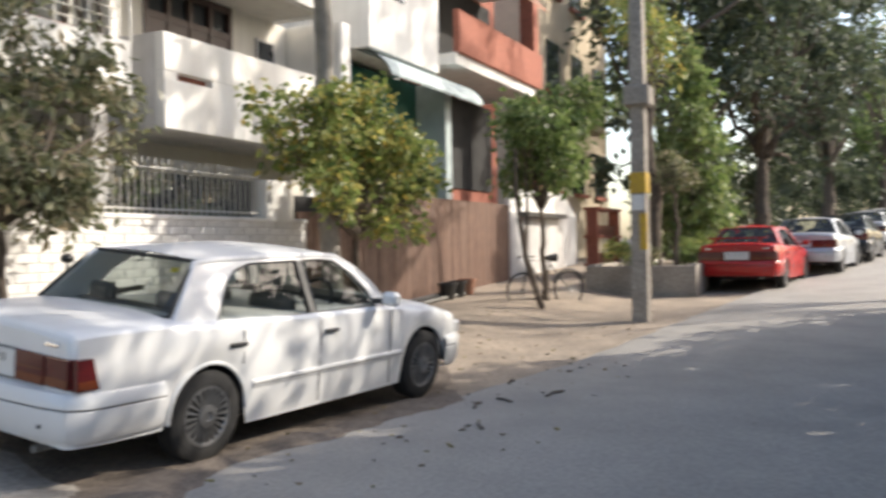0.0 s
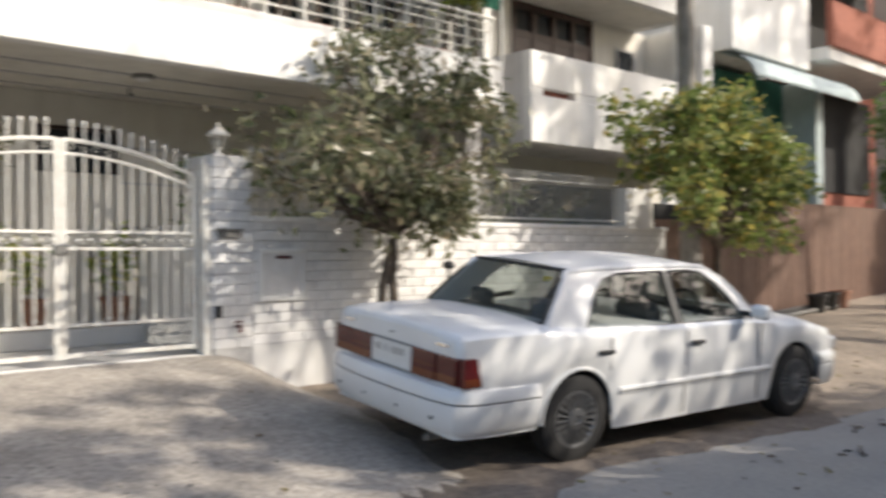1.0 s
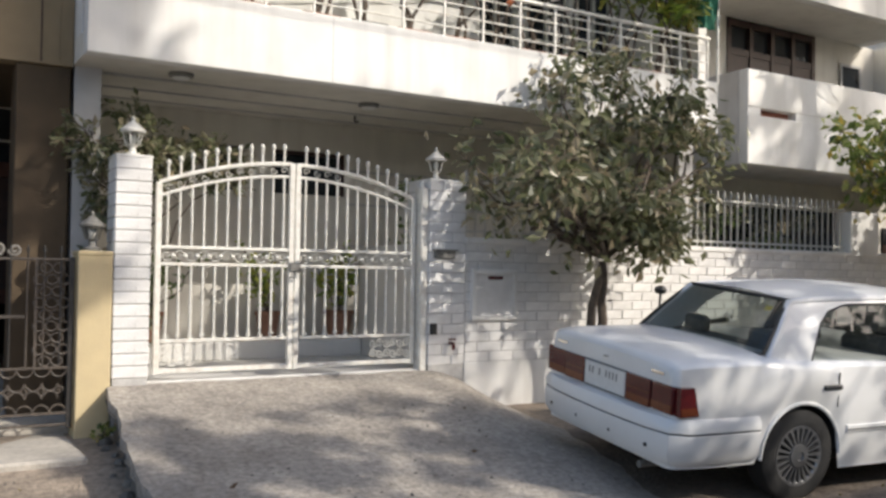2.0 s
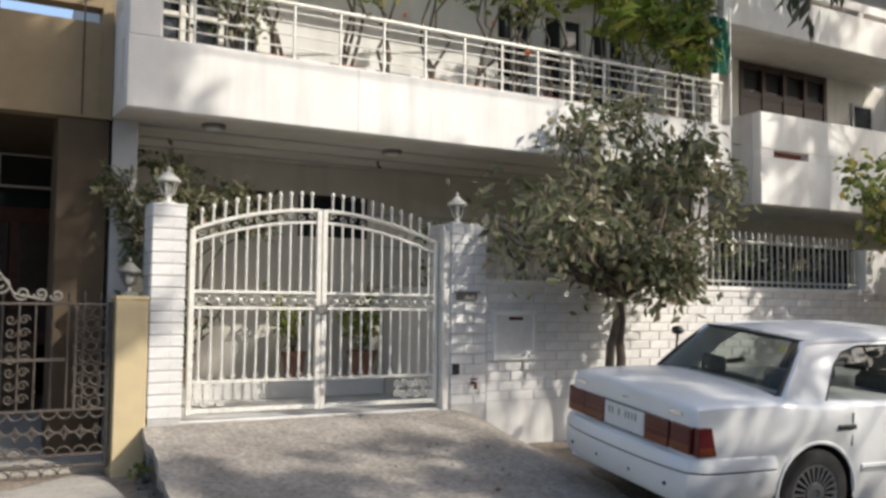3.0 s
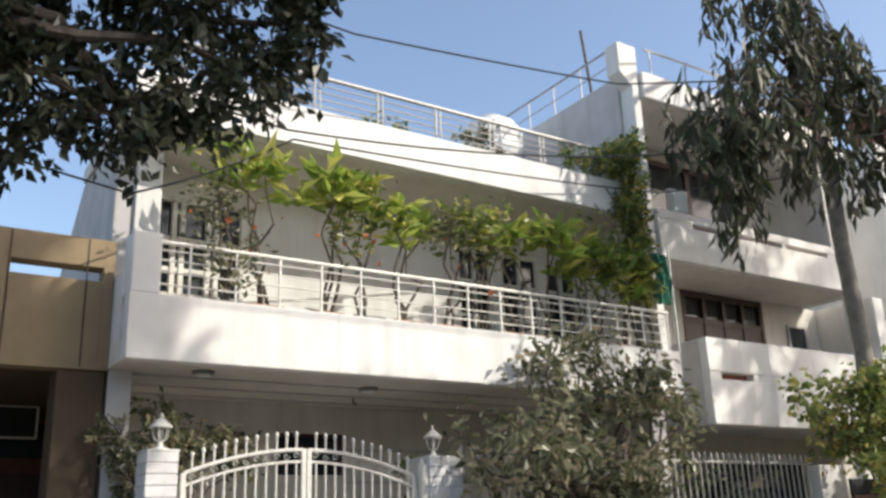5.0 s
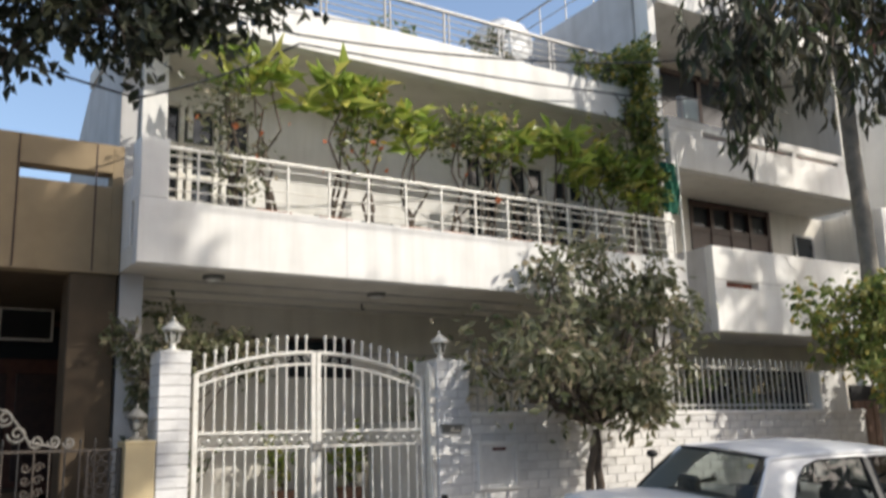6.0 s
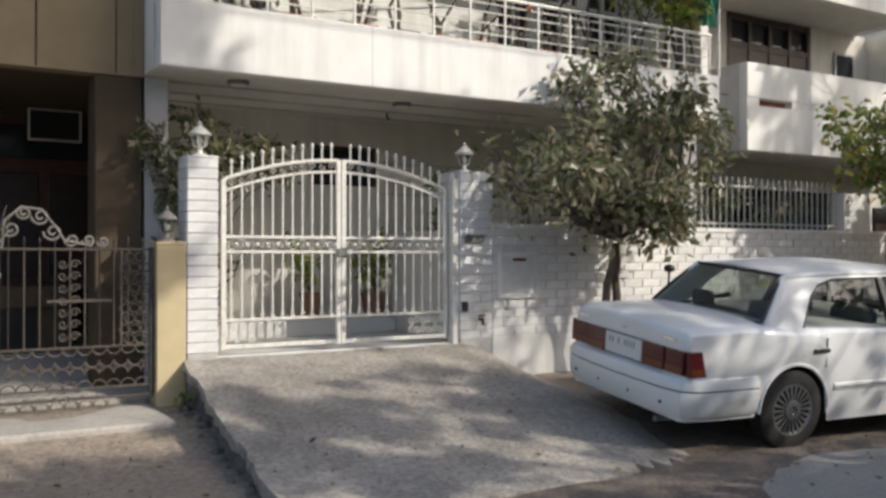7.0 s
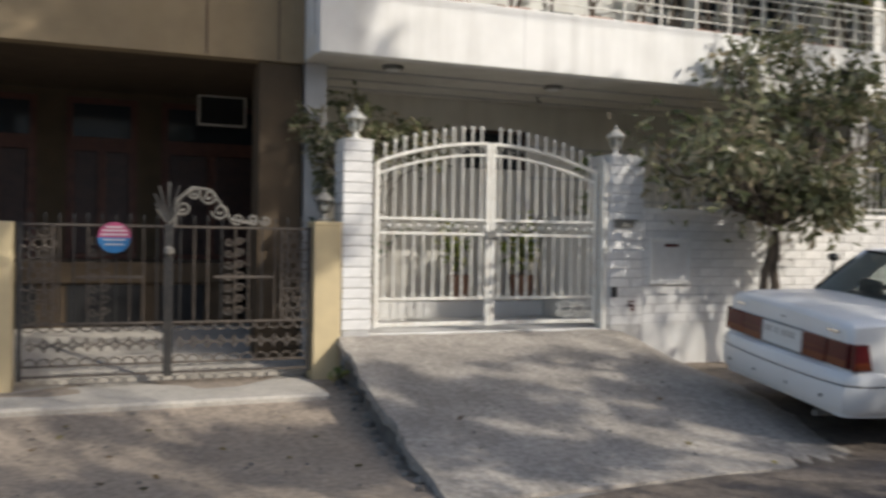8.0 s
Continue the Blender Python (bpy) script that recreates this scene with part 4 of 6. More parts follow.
def black_leaf(x0, x1, label):
    t = thing("iron_gate_leaf", ((x0 + x1) / 2, 0.06, 0.28), label, "gate", "leaves of the black iron gate")
    y = 0.06
    sgn = 1 if x1 > -1 else -1
    inner, outer = (x0, x1) if sgn > 0 else (x1, x0)
    for x in (x0, x1):
        part("stile", Geo().box(x - 0.02, y - 0.015, 0.28, x + 0.02, y + 0.015, 1.64, 0.003), IRON_BLACK, t)
    for z in (0.31, 0.40, 0.76, 1.62):
        part("rail", Geo().box(x0 + 0.02, y - 0.010, z - 0.010, x1 - 0.02, y + 0.010, z + 0.010, 0.003), IRON_RUST, t)
    n = 10
    step = (x1 - x0 - 0.04) / n
    for i in range(n):
        x = x0 + 0.02 + step * (i + 0.5)
        part("bar", Geo(True).tube([(x, y, 0.76), (x, y, 1.62)], 0.008, 6), IRON_RUST if i % 3 else IRON_BLACK, t)
        # a band of scallops between the lower rails
        for z, o, fl in ((0.41, 0.0, 1), (0.75, 0.0, -1), (0.52, 0.5, 1), (0.64, 0.5, -1)):
            if i < n - 1 or not o:
                part("scallop", scallop(x + o * step, y, z, step * 0.48, fl), IRON_RUST, t)
        part("curl", ornament(x, y, 0.58, 0.04, 1.3, 1 if i % 2 else -1, 0.007), IRON_RUST, t)
        part("finial", Geo(True).lathe([(0.008, 0), (0.006, 0.04), (0.013, 0.06), (0.003, 0.10)], (x, y, 1.63), 6), IRON_BLACK, t)
    # scale-work panel at the hinge side
    for r_ in range(9):
        for c_ in range(2 + r_ % 2):
            xx = outer - sgn * (0.055 + 0.09 * c_ + (0.0 if r_ % 2 else 0.045))
            part("scale", scallop(xx, y, 0.82 + 0.092 * r_, 0.044, -1, 0.008), IRON_RUST, t)
            part("scale", scallop(xx, y, 0.81 + 0.092 * r_, 0.044, 1, 0.006), IRON_RUST, t)
    part("panel_bar", Geo().box(min(outer - sgn * 0.27, outer - sgn * 0.25), y - 0.008, 0.77, max(outer - sgn * 0.27, outer - sgn * 0.25), y + 0.008, 1.61), IRON_RUST, t)
    # scroll column with a cross bar
    xm = inner + sgn * 0.56
    for k in range(7):
        for q in (-1, 1):
            part("scroll", ornament(xm + q * 0.05, y, 0.86 + 0.105 * k, 0.042, 1.3, q, 0.007), IRON_RUST, t)
    part("cross_bar", Geo().box(xm - 0.18, y - 0.010, 1.155, xm + 0.36, y + 0.010, 1.18, 0.003), IRON_RUST, t)
    if sgn > 0:
        for dx, dz, r in ((0.10, 0.16, 0.07), (0.20, 0.30, 0.06), (0.33, 0.27, 0.075), (0.43, 0.14, 0.08), (0.58, 0.07, 0.06), (0.72, 0.07, 0.055), (0.84, 0.06, 0.05)):
            part("crest_scroll", ornament(inner + dx, y, 1.63 + dz, r, 1.5, 1, 0.011, math.pi), IRON_CREST, t)
        part("crest_bar", Geo(True).tube([(inner + 0.03, y, 1.62), (inner + 0.05, y, 1.86), (inner + 0.18, y, 1.98), (inner + 0.34, y, 1.96), (inner + 0.46, y, 1.80), (inner + 0.52, y, 1.70), (inner + 0.75, y, 1.65)], 0.012, 6), IRON_CREST, t)
        for k in range(9):
            # a plume of leaves over the meeting stile
            a = math.pi * (0.12 + 0.76 * k / 8)
            h = 0.12 + 0.26 * math.sin(a) ** 3
            part("plume", Geo(True).tube([(inner - 0.02, y, 1.64), (inner - 0.02 + 0.5 * h * math.cos(a), y, 1.64 + 0.6 * h), (inner - 0.02 + 0.8 * h * math.cos(a), y, 1.64 + h * 0.98), (inner - 0.02 + 0.95 * h * math.cos(a), y, 1.64 + h)], [0.012, 0.013, 0.009, 0.003], 5), IRON_CREST if k in (0, 8) else IRON_BLACK, t)
        part("lock", Geo(True).lathe([(0.01, -0.05), (0.045, -0.02), (0.045, 0.02), (0.01, 0.05)], (inner - 0.02, y - 0.02, 1.40), 10), IRON_CREST, t)


black_leaf(-2.80, -1.61, "black wrought-iron gate leaf with scrolls and a round sign")
black_leaf(-1.57, -0.31, "black wrought-iron gate leaf with scrolls, closed")
sg = thing("round_sign", (-2.05, 0.02, 1.5), "round pink and blue sign tied to the black gate", "sign")
for nm, m, a0 in (("upper_half", SIGN_PINK, 0), ("lower_half", SIGN_BLUE, math.pi)):
    part(nm, Geo().prism([(-2.05 + 0.135 * math.cos(a0 + math.pi * i / 20), 1.515 + 0.135 * math.sin(a0 + math.pi * i / 20)) for i in range(21)], 1, 0.015, 0.027), m, sg)
for z, w in ((1.60, 0.07), (1.57, 0.10), (1.535, 0.11)):
    part("lettering_bar", Geo().box(-2.05 - w, 0.011, z, -2.05 + w, 0.0145, z + 0.013), PLATE, sg)
for z, w in ((1.49, 0.09), (1.45, 0.08)):
    part("lettering_bar", Geo().box(-2.05 - w, 0.011, z, -2.05 + w, 0.0145, z + 0.011), PLATE, sg)

# ---- white apartment house next door ----
nb = thing("apartment_house", (10.0, 3.0, 0.2), "three-storey white apartment house with deep balconies", "house")
N = lambda n, g, m=WHITE, l="": part(n, g, m, nb, l)
N("balcony_parapet", Geo().box(7.80, 0.21, 3.02, 12.4, 0.36, 3.66, 0.01).box(7.80, 0.21, 3.76, 12.4, 0.36, 4.25, 0.01).box(7.80, 0.215, 3.66, 8.05, 0.355, 3.76).box(8.75, 0.215, 3.66, 12.4, 0.355, 3.76), WHITE, "white balcony parapet with a slot")
N("slot", Geo().box(8.05, 0.34, 3.66, 8.75, 0.36, 3.76), RED_BRICK)
# side faces of the apartment house are greyed to show their shade
N("balcony_side", Geo().box(7.80, 0.36, 3.02, 7.95, 1.5, 4.25, 0.008), GREY_PAINT_AND_SHADE)
N("slab", Geo().box(7.95, 0.36, 3.02, 12.4, 2.5, 3.2))
N("wall", Geo().box(7.75, 1.50, 3.2, 8.85, 1.7, 5.40).box(10.85, 1.5, 3.2, 12.4, 1.7, 5.40).box(8.85, 1.5, 3.2, 10.85, 1.7, 4.0), CREAM)
d = N("door", Geo().box(8.85, 1.55, 4.0, 10.85, 1.6, 5.38), PANE, "dark brown glazed balcony doors")
f = Geo()
for x in (8.85, 9.33, 9.81, 10.29, 10.77):
    f.box(x, 1.48, 4.0, x + 0.08, 1.55, 5.38)
for z in (4.0, 4.85, 5.28):
    f.box(8.93, 1.49, z, 10.77, 1.545, z + 0.10)
part("door_frame", f, DARK_WOOD, d)
part("panel", Geo().box(8.93, 1.50, 4.10, 10.77, 1.54, 4.85), DARK_WOOD, d)
w = N("window", Geo().box(11.5, 1.47, 4.62, 11.95, 1.495, 5.0), PANE)
part("window_frame", Geo().box(11.46, 1.455, 4.58, 11.99, 1.47, 4.62).box(11.46, 1.455, 5.0, 11.99, 1.47, 5.04).box(11.46, 1.455, 4.62, 11.5, 1.47, 5.0).box(11.95, 1.455, 4.62, 11.99, 1.47, 5.0), GREY_PAINT_AND_SHADE, w)
N("wing", Geo().box(12.4, 0.36, 3.0, 12.7, 2.5, 5.39, 0.01).box(11.86, 0.62, 5.39, 12.1, 2.5, 8.4, 0.01), WHITE)
N("upper_parapet", Geo().box(7.28, 0.35, 5.40, 11.85, 0.5, 5.95, 0.01).box(7.28, 0.35, 6.02, 11.85, 0.5, 6.16, 0.01).box(7.28, 0.355, 5.95, 8.0, 0.495, 6.02).box(8.9, 0.355, 5.95, 9.0, 0.495, 6.02).box(10.1, 0.355, 5.95, 10.2, 0.495, 6.02).box(11.3, 0.355, 5.95, 11.85, 0.495, 6.02), WHITE, "white upper parapet with slots")
N("slot", Geo().box(8.0, 0.47, 5.95, 11.3, 0.49, 6.02), RED_BRICK)
N("upper_slab", Geo().box(7.35, 0.5, 5.40, 11.85, 2.6, 5.56), CREAM)
N("upper_wall", Geo().box(7.75, 1.8, 5.56, 12.7, 2.0, 8.0), CREAM)
d = N("door", Geo().box(7.45, 1.74, 5.9, 10.9, 1.79, 7.7), PANE, "dark upper balcony doors")
part("door_frame", Geo().box(7.40, 1.70, 5.9, 7.5, 1.74, 7.75).box(7.5, 1.70, 7.65, 8.25, 1.74, 7.75).box(8.25, 1.70, 5.9, 8.35, 1.74, 7.75).box(9.55, 1.70, 5.9, 9.65, 1.74, 7.75).box(10.85, 1.70, 5.9, 10.95, 1.74, 7.75).box(8.35, 1.70, 7.65, 10.85, 1.74, 7.75), DARK_WOOD, d)
N("roof_slab", Geo().box(7.28, 0.35, 7.98, 12.1, 5.0, 8.42, 0.01), WHITE)
N("party_wall", Geo().box(7.08, 0.70, 0.3, 7.34, 6.0, 8.42, 0.01), GREY_PAINT_AND_SHADE, "side wall overgrown with creeper, greyed for shade")
N("corner_column", Geo().prism([(7.12, 3.9), (7.26, 3.9), (7.26, 8.85), (6.88, 8.85), (6.88, 8.35), (7.12, 8.15)], 1, 0.42, 0.69), WHITE)
N("downpipe", Geo(True).tube([(11.9, 0.55, 3.2), (11.9, 0.55, 7.97)], 0.045, 8), PLASTIC_WHITE)
N("ground_wall", Geo().box(7.75, 1.4, 0.3, 12.7, 1.6, 3.02), CREAM)
N("gf_window", Geo().box(8.3, 1.36, 1.2, 11.5, 1.40, 2.6), PANE)
rr = N("roof_railing", Geo(True).tube([(7.15, 0.6, 9.0), (7.15, 5.8, 9.0)], 0.02, 6), STEEL)
for i in range(8):
    part("post", Geo(True).tube([(7.15, 0.9 + 0.68 * i, 8.42), (7.15, 0.9 + 0.68 * i, 9.0)], 0.012, 6), STEEL, rr)
part("rail", Geo(True).tube([(7.15, 0.6, 8.72), (7.15, 5.8, 8.72)], 0.01, 6), STEEL, rr)
rf = N("front_railing", Geo(True).tube([(7.5, 0.45, 8.9), (12.6, 0.45, 8.9)], 0.02, 6), STEEL)
for i in range(7):
    part("post", Geo(True).tube([(7.6 + 0.8 * i, 0.45, 8.42), (7.6 + 0.8 * i, 0.45, 8.9)], 0.012, 6), STEEL, rf)
wc = thing("window_cooler", (7.9, 0.6, 6.2), "pale metal cooler frame on the upper parapet", "cooler")
part("case", Geo().box(7.62, 0.38, 6.165, 8.0, 0.48, 6.55, 0.01), GREY_PAINT_AND_SHADE, wc)
part("panel", Geo().box(7.66, 0.365, 6.2, 7.96, 0.379, 6.51), PALE_BLUE, wc)

# ---- houses farther along ----
h3 = thing("white_house_with_awning", (15.0, 2.5, 0.2), "white house with a pale scalloped awning over green shutters", "house")
part("wall", Geo().box(13.2, 1.6, 0.2, 17.0, 2.2, 9.0), WHITE, h3)
part("upper_bay", Geo().box(13.3, 0.30, 5.12, 16.3, 1.6, 8.5, 0.01), WHITE, h3, "white upper bay, dappled with shade")
part("green_shutter", Geo().box(13.4, 1.1, 3.2, 17.2, 1.58, 5.0), TEAL, h3, "dark green shutters")
part("side_fin", Geo().box(16.8, 0.4, 0.3, 17.1, 1.6, 5.0), PALE_BLUE, h3)
rows = [[(13.4 + 4.4 * i / 16, 0.9 - 1.0 * math.sin(j / 8 * 1.45), 4.55 + 0.62 * math.cos(j / 8 * 1.45)) for i in range(17)] for j in range(9)]
g = Geo(True).grid(rows)
g.grid([[(x, y + 0.01, z - 0.03) for x, y, z in r] for r in rows])
part("awning", g, PALE_BLUE, h3, "pale blue-grey curved awning")
part("window", Geo().box(13.9, 0.28, 6.2, 14.7, 0.30, 7.4), PANE, h3)
h4 = thing("red_house", (20.0, 3.0, 0.2), "red-brick house with deep dark balconies and a pink sunblind", "house")
part("wall", Geo().box(17.2, 2.0, 0.2, 24.0, 3.0, 11.0), RED_BRICK, h4)
part("balcony_slab", Geo().box(17.2, 0.3, 5.5, 23.0, 2.0, 5.75).box(17.2, 0.3, 8.4, 23.0, 2.0, 8.7), WHITE, h4)
part("balcony_parapet", Geo().box(17.2, 0.2, 5.75, 23.0, 0.35, 6.7, 0.01).box(17.2, 0.2, 8.7, 23.0, 0.35, 9.6, 0.01), RED_BRICK, h4, "red-brick balcony parapet")
# black sheets on the back wall stand in for the balconies' shade
part("balcony_shade_sheet", Geo().box(17.5, 1.95, 3.0, 23.5, 1.99, 5.4).box(17.5, 1.95, 5.9, 23.5, 1.99, 8.3), DARK, h4)
part("sunblind", Geo().prism([(0.2, 8.3), (-0.6, 7.4), (-0.6, 7.35), (0.2, 8.2)], 0, 17.6, 21.0), TERRACOTTA, h4, "faded pink sunblind")
part("pillar", Geo().box(22.6, 0.3, 0.2, 23.0, 0.7, 9.6), RED_BRICK, h4)
h5 = thing("beige_house", (29.0, 2.0, 0.2), "tall beige rendered house beyond the garden", "house")
part("wall", Geo().box(25.5, 1.2, 0.2, 34.0, 6.0, 13.0), BEIGE, h5)
for z in (3.2, 6.4, 9.6):
    for x in (26.4, 29.2, 32.0):
        w = part("window", Geo().box(x, 1.17, z, x + 1.4, 1.20, z + 1.6), PANE, h5)
        part("window_sill", Geo().box(x - 0.1, 1.05, z - 0.12, x + 1.5, 1.20, z - 0.002), RED_BRICK, w)
part("balcony", Geo().box(25.5, 0.2, 5.2, 30.0, 1.2, 5.4).box(25.5, 0.2, 5.4, 30.0, 0.32, 6.2), BEIGE, h5)

# brown plank fence
fence2 = structure("fence_planks", Geo().box(10.75, 0.26, 0.3, 20.2, 0.30, 2.3), DARK, "brown-painted plank gate and fence", "fence")
rng = random.Random(8)
x = 10.72
while x < 20.1:
    w = rng.uniform(0.13, 0.19)
    h = 2.05 if x < 12.4 else 2.46
    part("plank", Geo().box(x, 0.225 - rng.random() * 0.012, 0.42, x + w - 0.008, 0.255, h + rng.random() * 0.015, 0.003), PLANKS, fence2)
    x += w
part("rail", Geo().box(10.8, 0.21, 0.36, 20.2, 0.25, 0.42), DARK, fence2)
part("base", Geo().box(10.7, 0.15, 0.1, 20.2, 0.32, 0.34), CONCRETE, fence2)
part("post", Geo().box(12.40, 0.17, 0.2, 12.62, 0.34, 2.55, 0.01), PLANKS, fence2)
# white panels given the grey so that they look shaded
cab = structure("wall_white_panels", Geo().box(20.3, 0.25, 0.2, 26.2, 0.4, 2.3, 0.01), GREY_PAINT_AND_SHADE, "white sheet-metal gate panels greyed for shade, with a sloping hood", "gate")
part("hood", Geo().prism([(20.3, 2.3), (26.2, 2.3), (25.0, 2.95), (20.3, 2.95)], 1, 0.26, 0.39), WHITE, cab)
part("ledge", Geo().box(21.0, 0.0, 2.2, 24.5, 0.25, 2.32), IRON_BLACK, cab)
for x in (21.8, 23.3, 24.8):
    part("joint", Geo().box(x, 0.243, 0.3, x + 0.02, 0.252, 2.28), IRON_GREY, cab)
pl = structure("planter_wall", Geo().box(18.05, -4.65, 0.2, 18.25, -2.3, 0.97, 0.01).box(18.25, -4.65, 0.2, 26.0, -4.45, 1.0, 0.01).box(18.25, -2.5, 0.2, 26.0, -2.3, 1.0, 0.01), CONCRETE, "low grey concrete garden wall with planting", "garden wall")
part("soil", Geo().box(18.25, -4.45, 0.2, 26.0, -2.5, 0.90), DIRT, pl)
shelf = thing("plant_stand", (21.6, -1.6, 0.4), "red-painted plant stand with pots", "plant stand")
for z in (0.9, 1.6, 2.3):
    part("shelf", Geo().box(20.8, -1.9, z, 23.2, -1.5, z + 0.07), RED_BRICK, shelf)
for x in (20.85, 23.1):
    part("leg", Geo().box(x, -1.85, 0.3, x + 0.08, -1.55, 2.3), RED_BRICK, shelf)
for k in range(8):
    part("pot", Geo(True).lathe([(0.1, 0), (0.15, 0.22), (0.16, 0.25), (0.12, 0.25)], (21.1 + 0.5 * (k % 4), -1.7, 0.97 if k < 4 else 1.67), 10), TERRACOTTA, shelf)

# far side of the street, unseen behind the camera, added for shadow and reflection
structure("wall_opposite", Geo().box(-40, -14.0, 0.0, 80, -13.7, 1.9, 0.02), YELLOW_TAN, "unseen plain boundary wall across the street, added for reflections", "wall")
opp = thing("house_opposite", (5.0, -24.0, 0.0), "unseen plain plastered house added across the street", "house")
part("wall", Geo().box(-30, -30, 0, 26, -22, 6.0), CREAM, opp)
part("roof", Geo().box(-30.3, -30.3, 6.0, 26.3, -21.7, 6.3), CREAM, opp)

# ---- cars ----
def sedan(name, m, paint, label, group="", spoiler=False):
    """A four-door saloon, built about its rear axle with x forwards, then set at m."""
    t = thing(name, (0, 0, 0), label, "car", group)
    P = lambda n, g, mt=paint, par=None, l="": part(n, g, mt, par or t, l)
    st = np.array([(-1.15, 0.775, 0.935, 0.965), (-1.135, 0.805, 0.96, 0.99), (-1.10, 0.83, 0.98, 1.012), (-0.9, 0.865, 0.995, 1.04), (-0.27, 0.88, 0.995, 1.045), (0.0, 0.885, 0.975, 1.0),
                   (1.0, 0.885, 0.945, 0.955), (2.0, 0.88, 0.935, 0.97), (2.3, 0.875, 0.915, 0.965), (3.0, 0.86, 0.855, 0.90), (3.38, 0.82, 0.77, 0.80), (3.54, 0.74, 0.68, 0.70)])
    xs = sorted(set([round(v, 3) for v in np.linspace(-1.15, 3.54, 90)] + [-1.14, -1.135, -1.12, -1.10, -1.07, -0.27]))
    R, ZC = 0.362, 0.327
    rows = []
    for x in xs:
        w, zs, zt = (np.interp(x, st[:, 0], st[:, k]) for k in (1, 2, 3))
        zb = 0.21 if -0.4 < x < 3.1 else 0.30
        for c in (0.0, 2.78):
            if abs(x - c) < R:
                zb = max(zb, ZC + math.sqrt(R * R - (x - c) ** 2))
        h = zs - zb
        half = [(w * 0.965, zb), (w * 0.992, zb + 0.28 * h), (w, zb + 0.55 * h), (w * 0.985, zb + 0.82 * h), (w * 0.965, zs - 0.025), (w * 0.93, zs), (w * 0.75, zs + 0.55 * (zt - zs)), (w * 0.4, zs + 0.9 * (zt - zs)), (0.0, zt)]
        rows.append([(x, -y, z) for y, z in half] + [(x, y, z) for y, z in half[-2::-1]])
    g = Geo(True).grid(rows)
    g.add(rows[0], [tuple(range(len(rows[0])))]).add(rows[-1], [tuple(range(len(rows[0])))])
    P("body", g)
    P("underbody", Geo().box(-0.45, -0.62, 0.20, 3.3, 0.62, 0.55).box(-1.05, -0.62, 0.34, -0.45, 0.62, 0.55), DARK)

    def S(x, u, s, inset=0.0):
        return (x, s * (0.80 - 0.20 * u - 0.03 * u * u - inset), 0.945 + 0.425 * u)
    REAR_TOP = [(0.30, 0.62), (0.42, 0.82), (0.60, 0.92)]
    FRONT_TOP = [(1.45, 0.94), (1.62, 0.89), (1.78, 0.67), (1.92, 0.35)]
    side_panels = (("c_pillar", [(-0.28, 0), (0.10, 0)] + REAR_TOP + [(0.60, 1), (0.10, 1), (-0.1, 0.5)]), ("roof_frame", [(0.60, 0.92), (1.12, 0.94), (1.45, 0.94), (1.45, 1), (0.60, 1)]),
                   ("a_pillar", [(2.02, 0), (2.20, 0), (2.05, 0.38), (1.88, 0.74), (1.68, 1.0), (1.45, 1.0)] + FRONT_TOP))
    for s in (-1, 1):
        for n, poly in side_panels:
            k = len(poly)
            P(n, Geo().add([S(x, u, s) for x, u in poly] + [S(x, u, s, 0.05) for x, u in poly], [tuple(range(k)), tuple(range(k, 2 * k))] + [(i, (i + 1) % k, k + (i + 1) % k, k + i) for i in range(k)]))
        bp = [(1.12, 0), (1.2, 0), (1.22, 0.92), (1.14, 0.92)]
        P("b_pillar", Geo().add([S(x, u, s, 0.004) for x, u in bp] + [S(x, u, s, 0.05) for x, u in bp], [(0, 1, 2, 3), (4, 5, 6, 7)] + [(i, (i + 1) % 4, 4 + (i + 1) % 4, 4 + i) for i in range(4)]), BLACK_PLASTIC)
        for poly in ([(0.10, 0), (1.12, 0), (1.14, 0.94)] + REAR_TOP[::-1], [(1.2, 0), (2.02, 0)] + FRONT_TOP[::-1] + [(1.22, 0.94)]):
            wn_ = P("side_window", Geo().add([S(x, u, s, 0.014) for x, u in poly], [tuple(range(len(poly)))]), CAR_GLASS)
            wn_.visible_shadow = False
            ring = [S(x, u, s, 0.006) for x, u in poly]
            P("window_seal", Geo().tube(ring + ring[:1], 0.011, 5, False), BLACK_PLASTIC, wn_)
        edge = [S(-0.28, 0.02, s, 0.03), S(-0.1, 0.5, s, 0.02), S(0.08, 0.96, s, 0.02), S(0.3, 1.0, s, 0.015), S(0.9, 1.02, s, 0.015), S(1.45, 1.01, s, 0.015), S(1.66, 0.98, s, 0.02), S(1.88, 0.73, s, 0.02), S(2.05, 0.38, s, 0.02), S(2.2, 0.01, s, 0.03)]
        P("gutter", Geo(True).tube(edge, 0.027, 8))
        P("fender_lip", Geo(True).tube([(0.37 * math.cos(a), s * 0.862, 0.327 + 0.37 * math.sin(a)) for a in [math.pi * i / 18 for i in range(19)]], 0.014, 6))
        P("side_moulding", Geo().box(0.40, s * 0.878 - 0.014, 0.47, 2.34, s * 0.878 + 0.014, 0.525, 0.006))
        P("moulding_strip", Geo().box(0.41, s * 0.893 - 0.003, 0.488, 2.33, s * 0.893 + 0.003, 0.496), BLACK_PLASTIC)
        for x in (0.24, 1.30):
            P("door_handle", Geo().box(x - 0.085, s * 0.888 - 0.014, 0.785, x + 0.085, s * 0.888 + 0.012, 0.82, 0.008), BLACK_PLASTIC)
        for x in (0.30, 1.17, 2.16):
            P("door_gap", Geo().box(x - 0.004, s * 0.881 - 0.0025, 0.25 if x > 0.4 else 0.66, x + 0.004, s * 0.881 + 0.0035, 0.90), BLACK_PLASTIC)
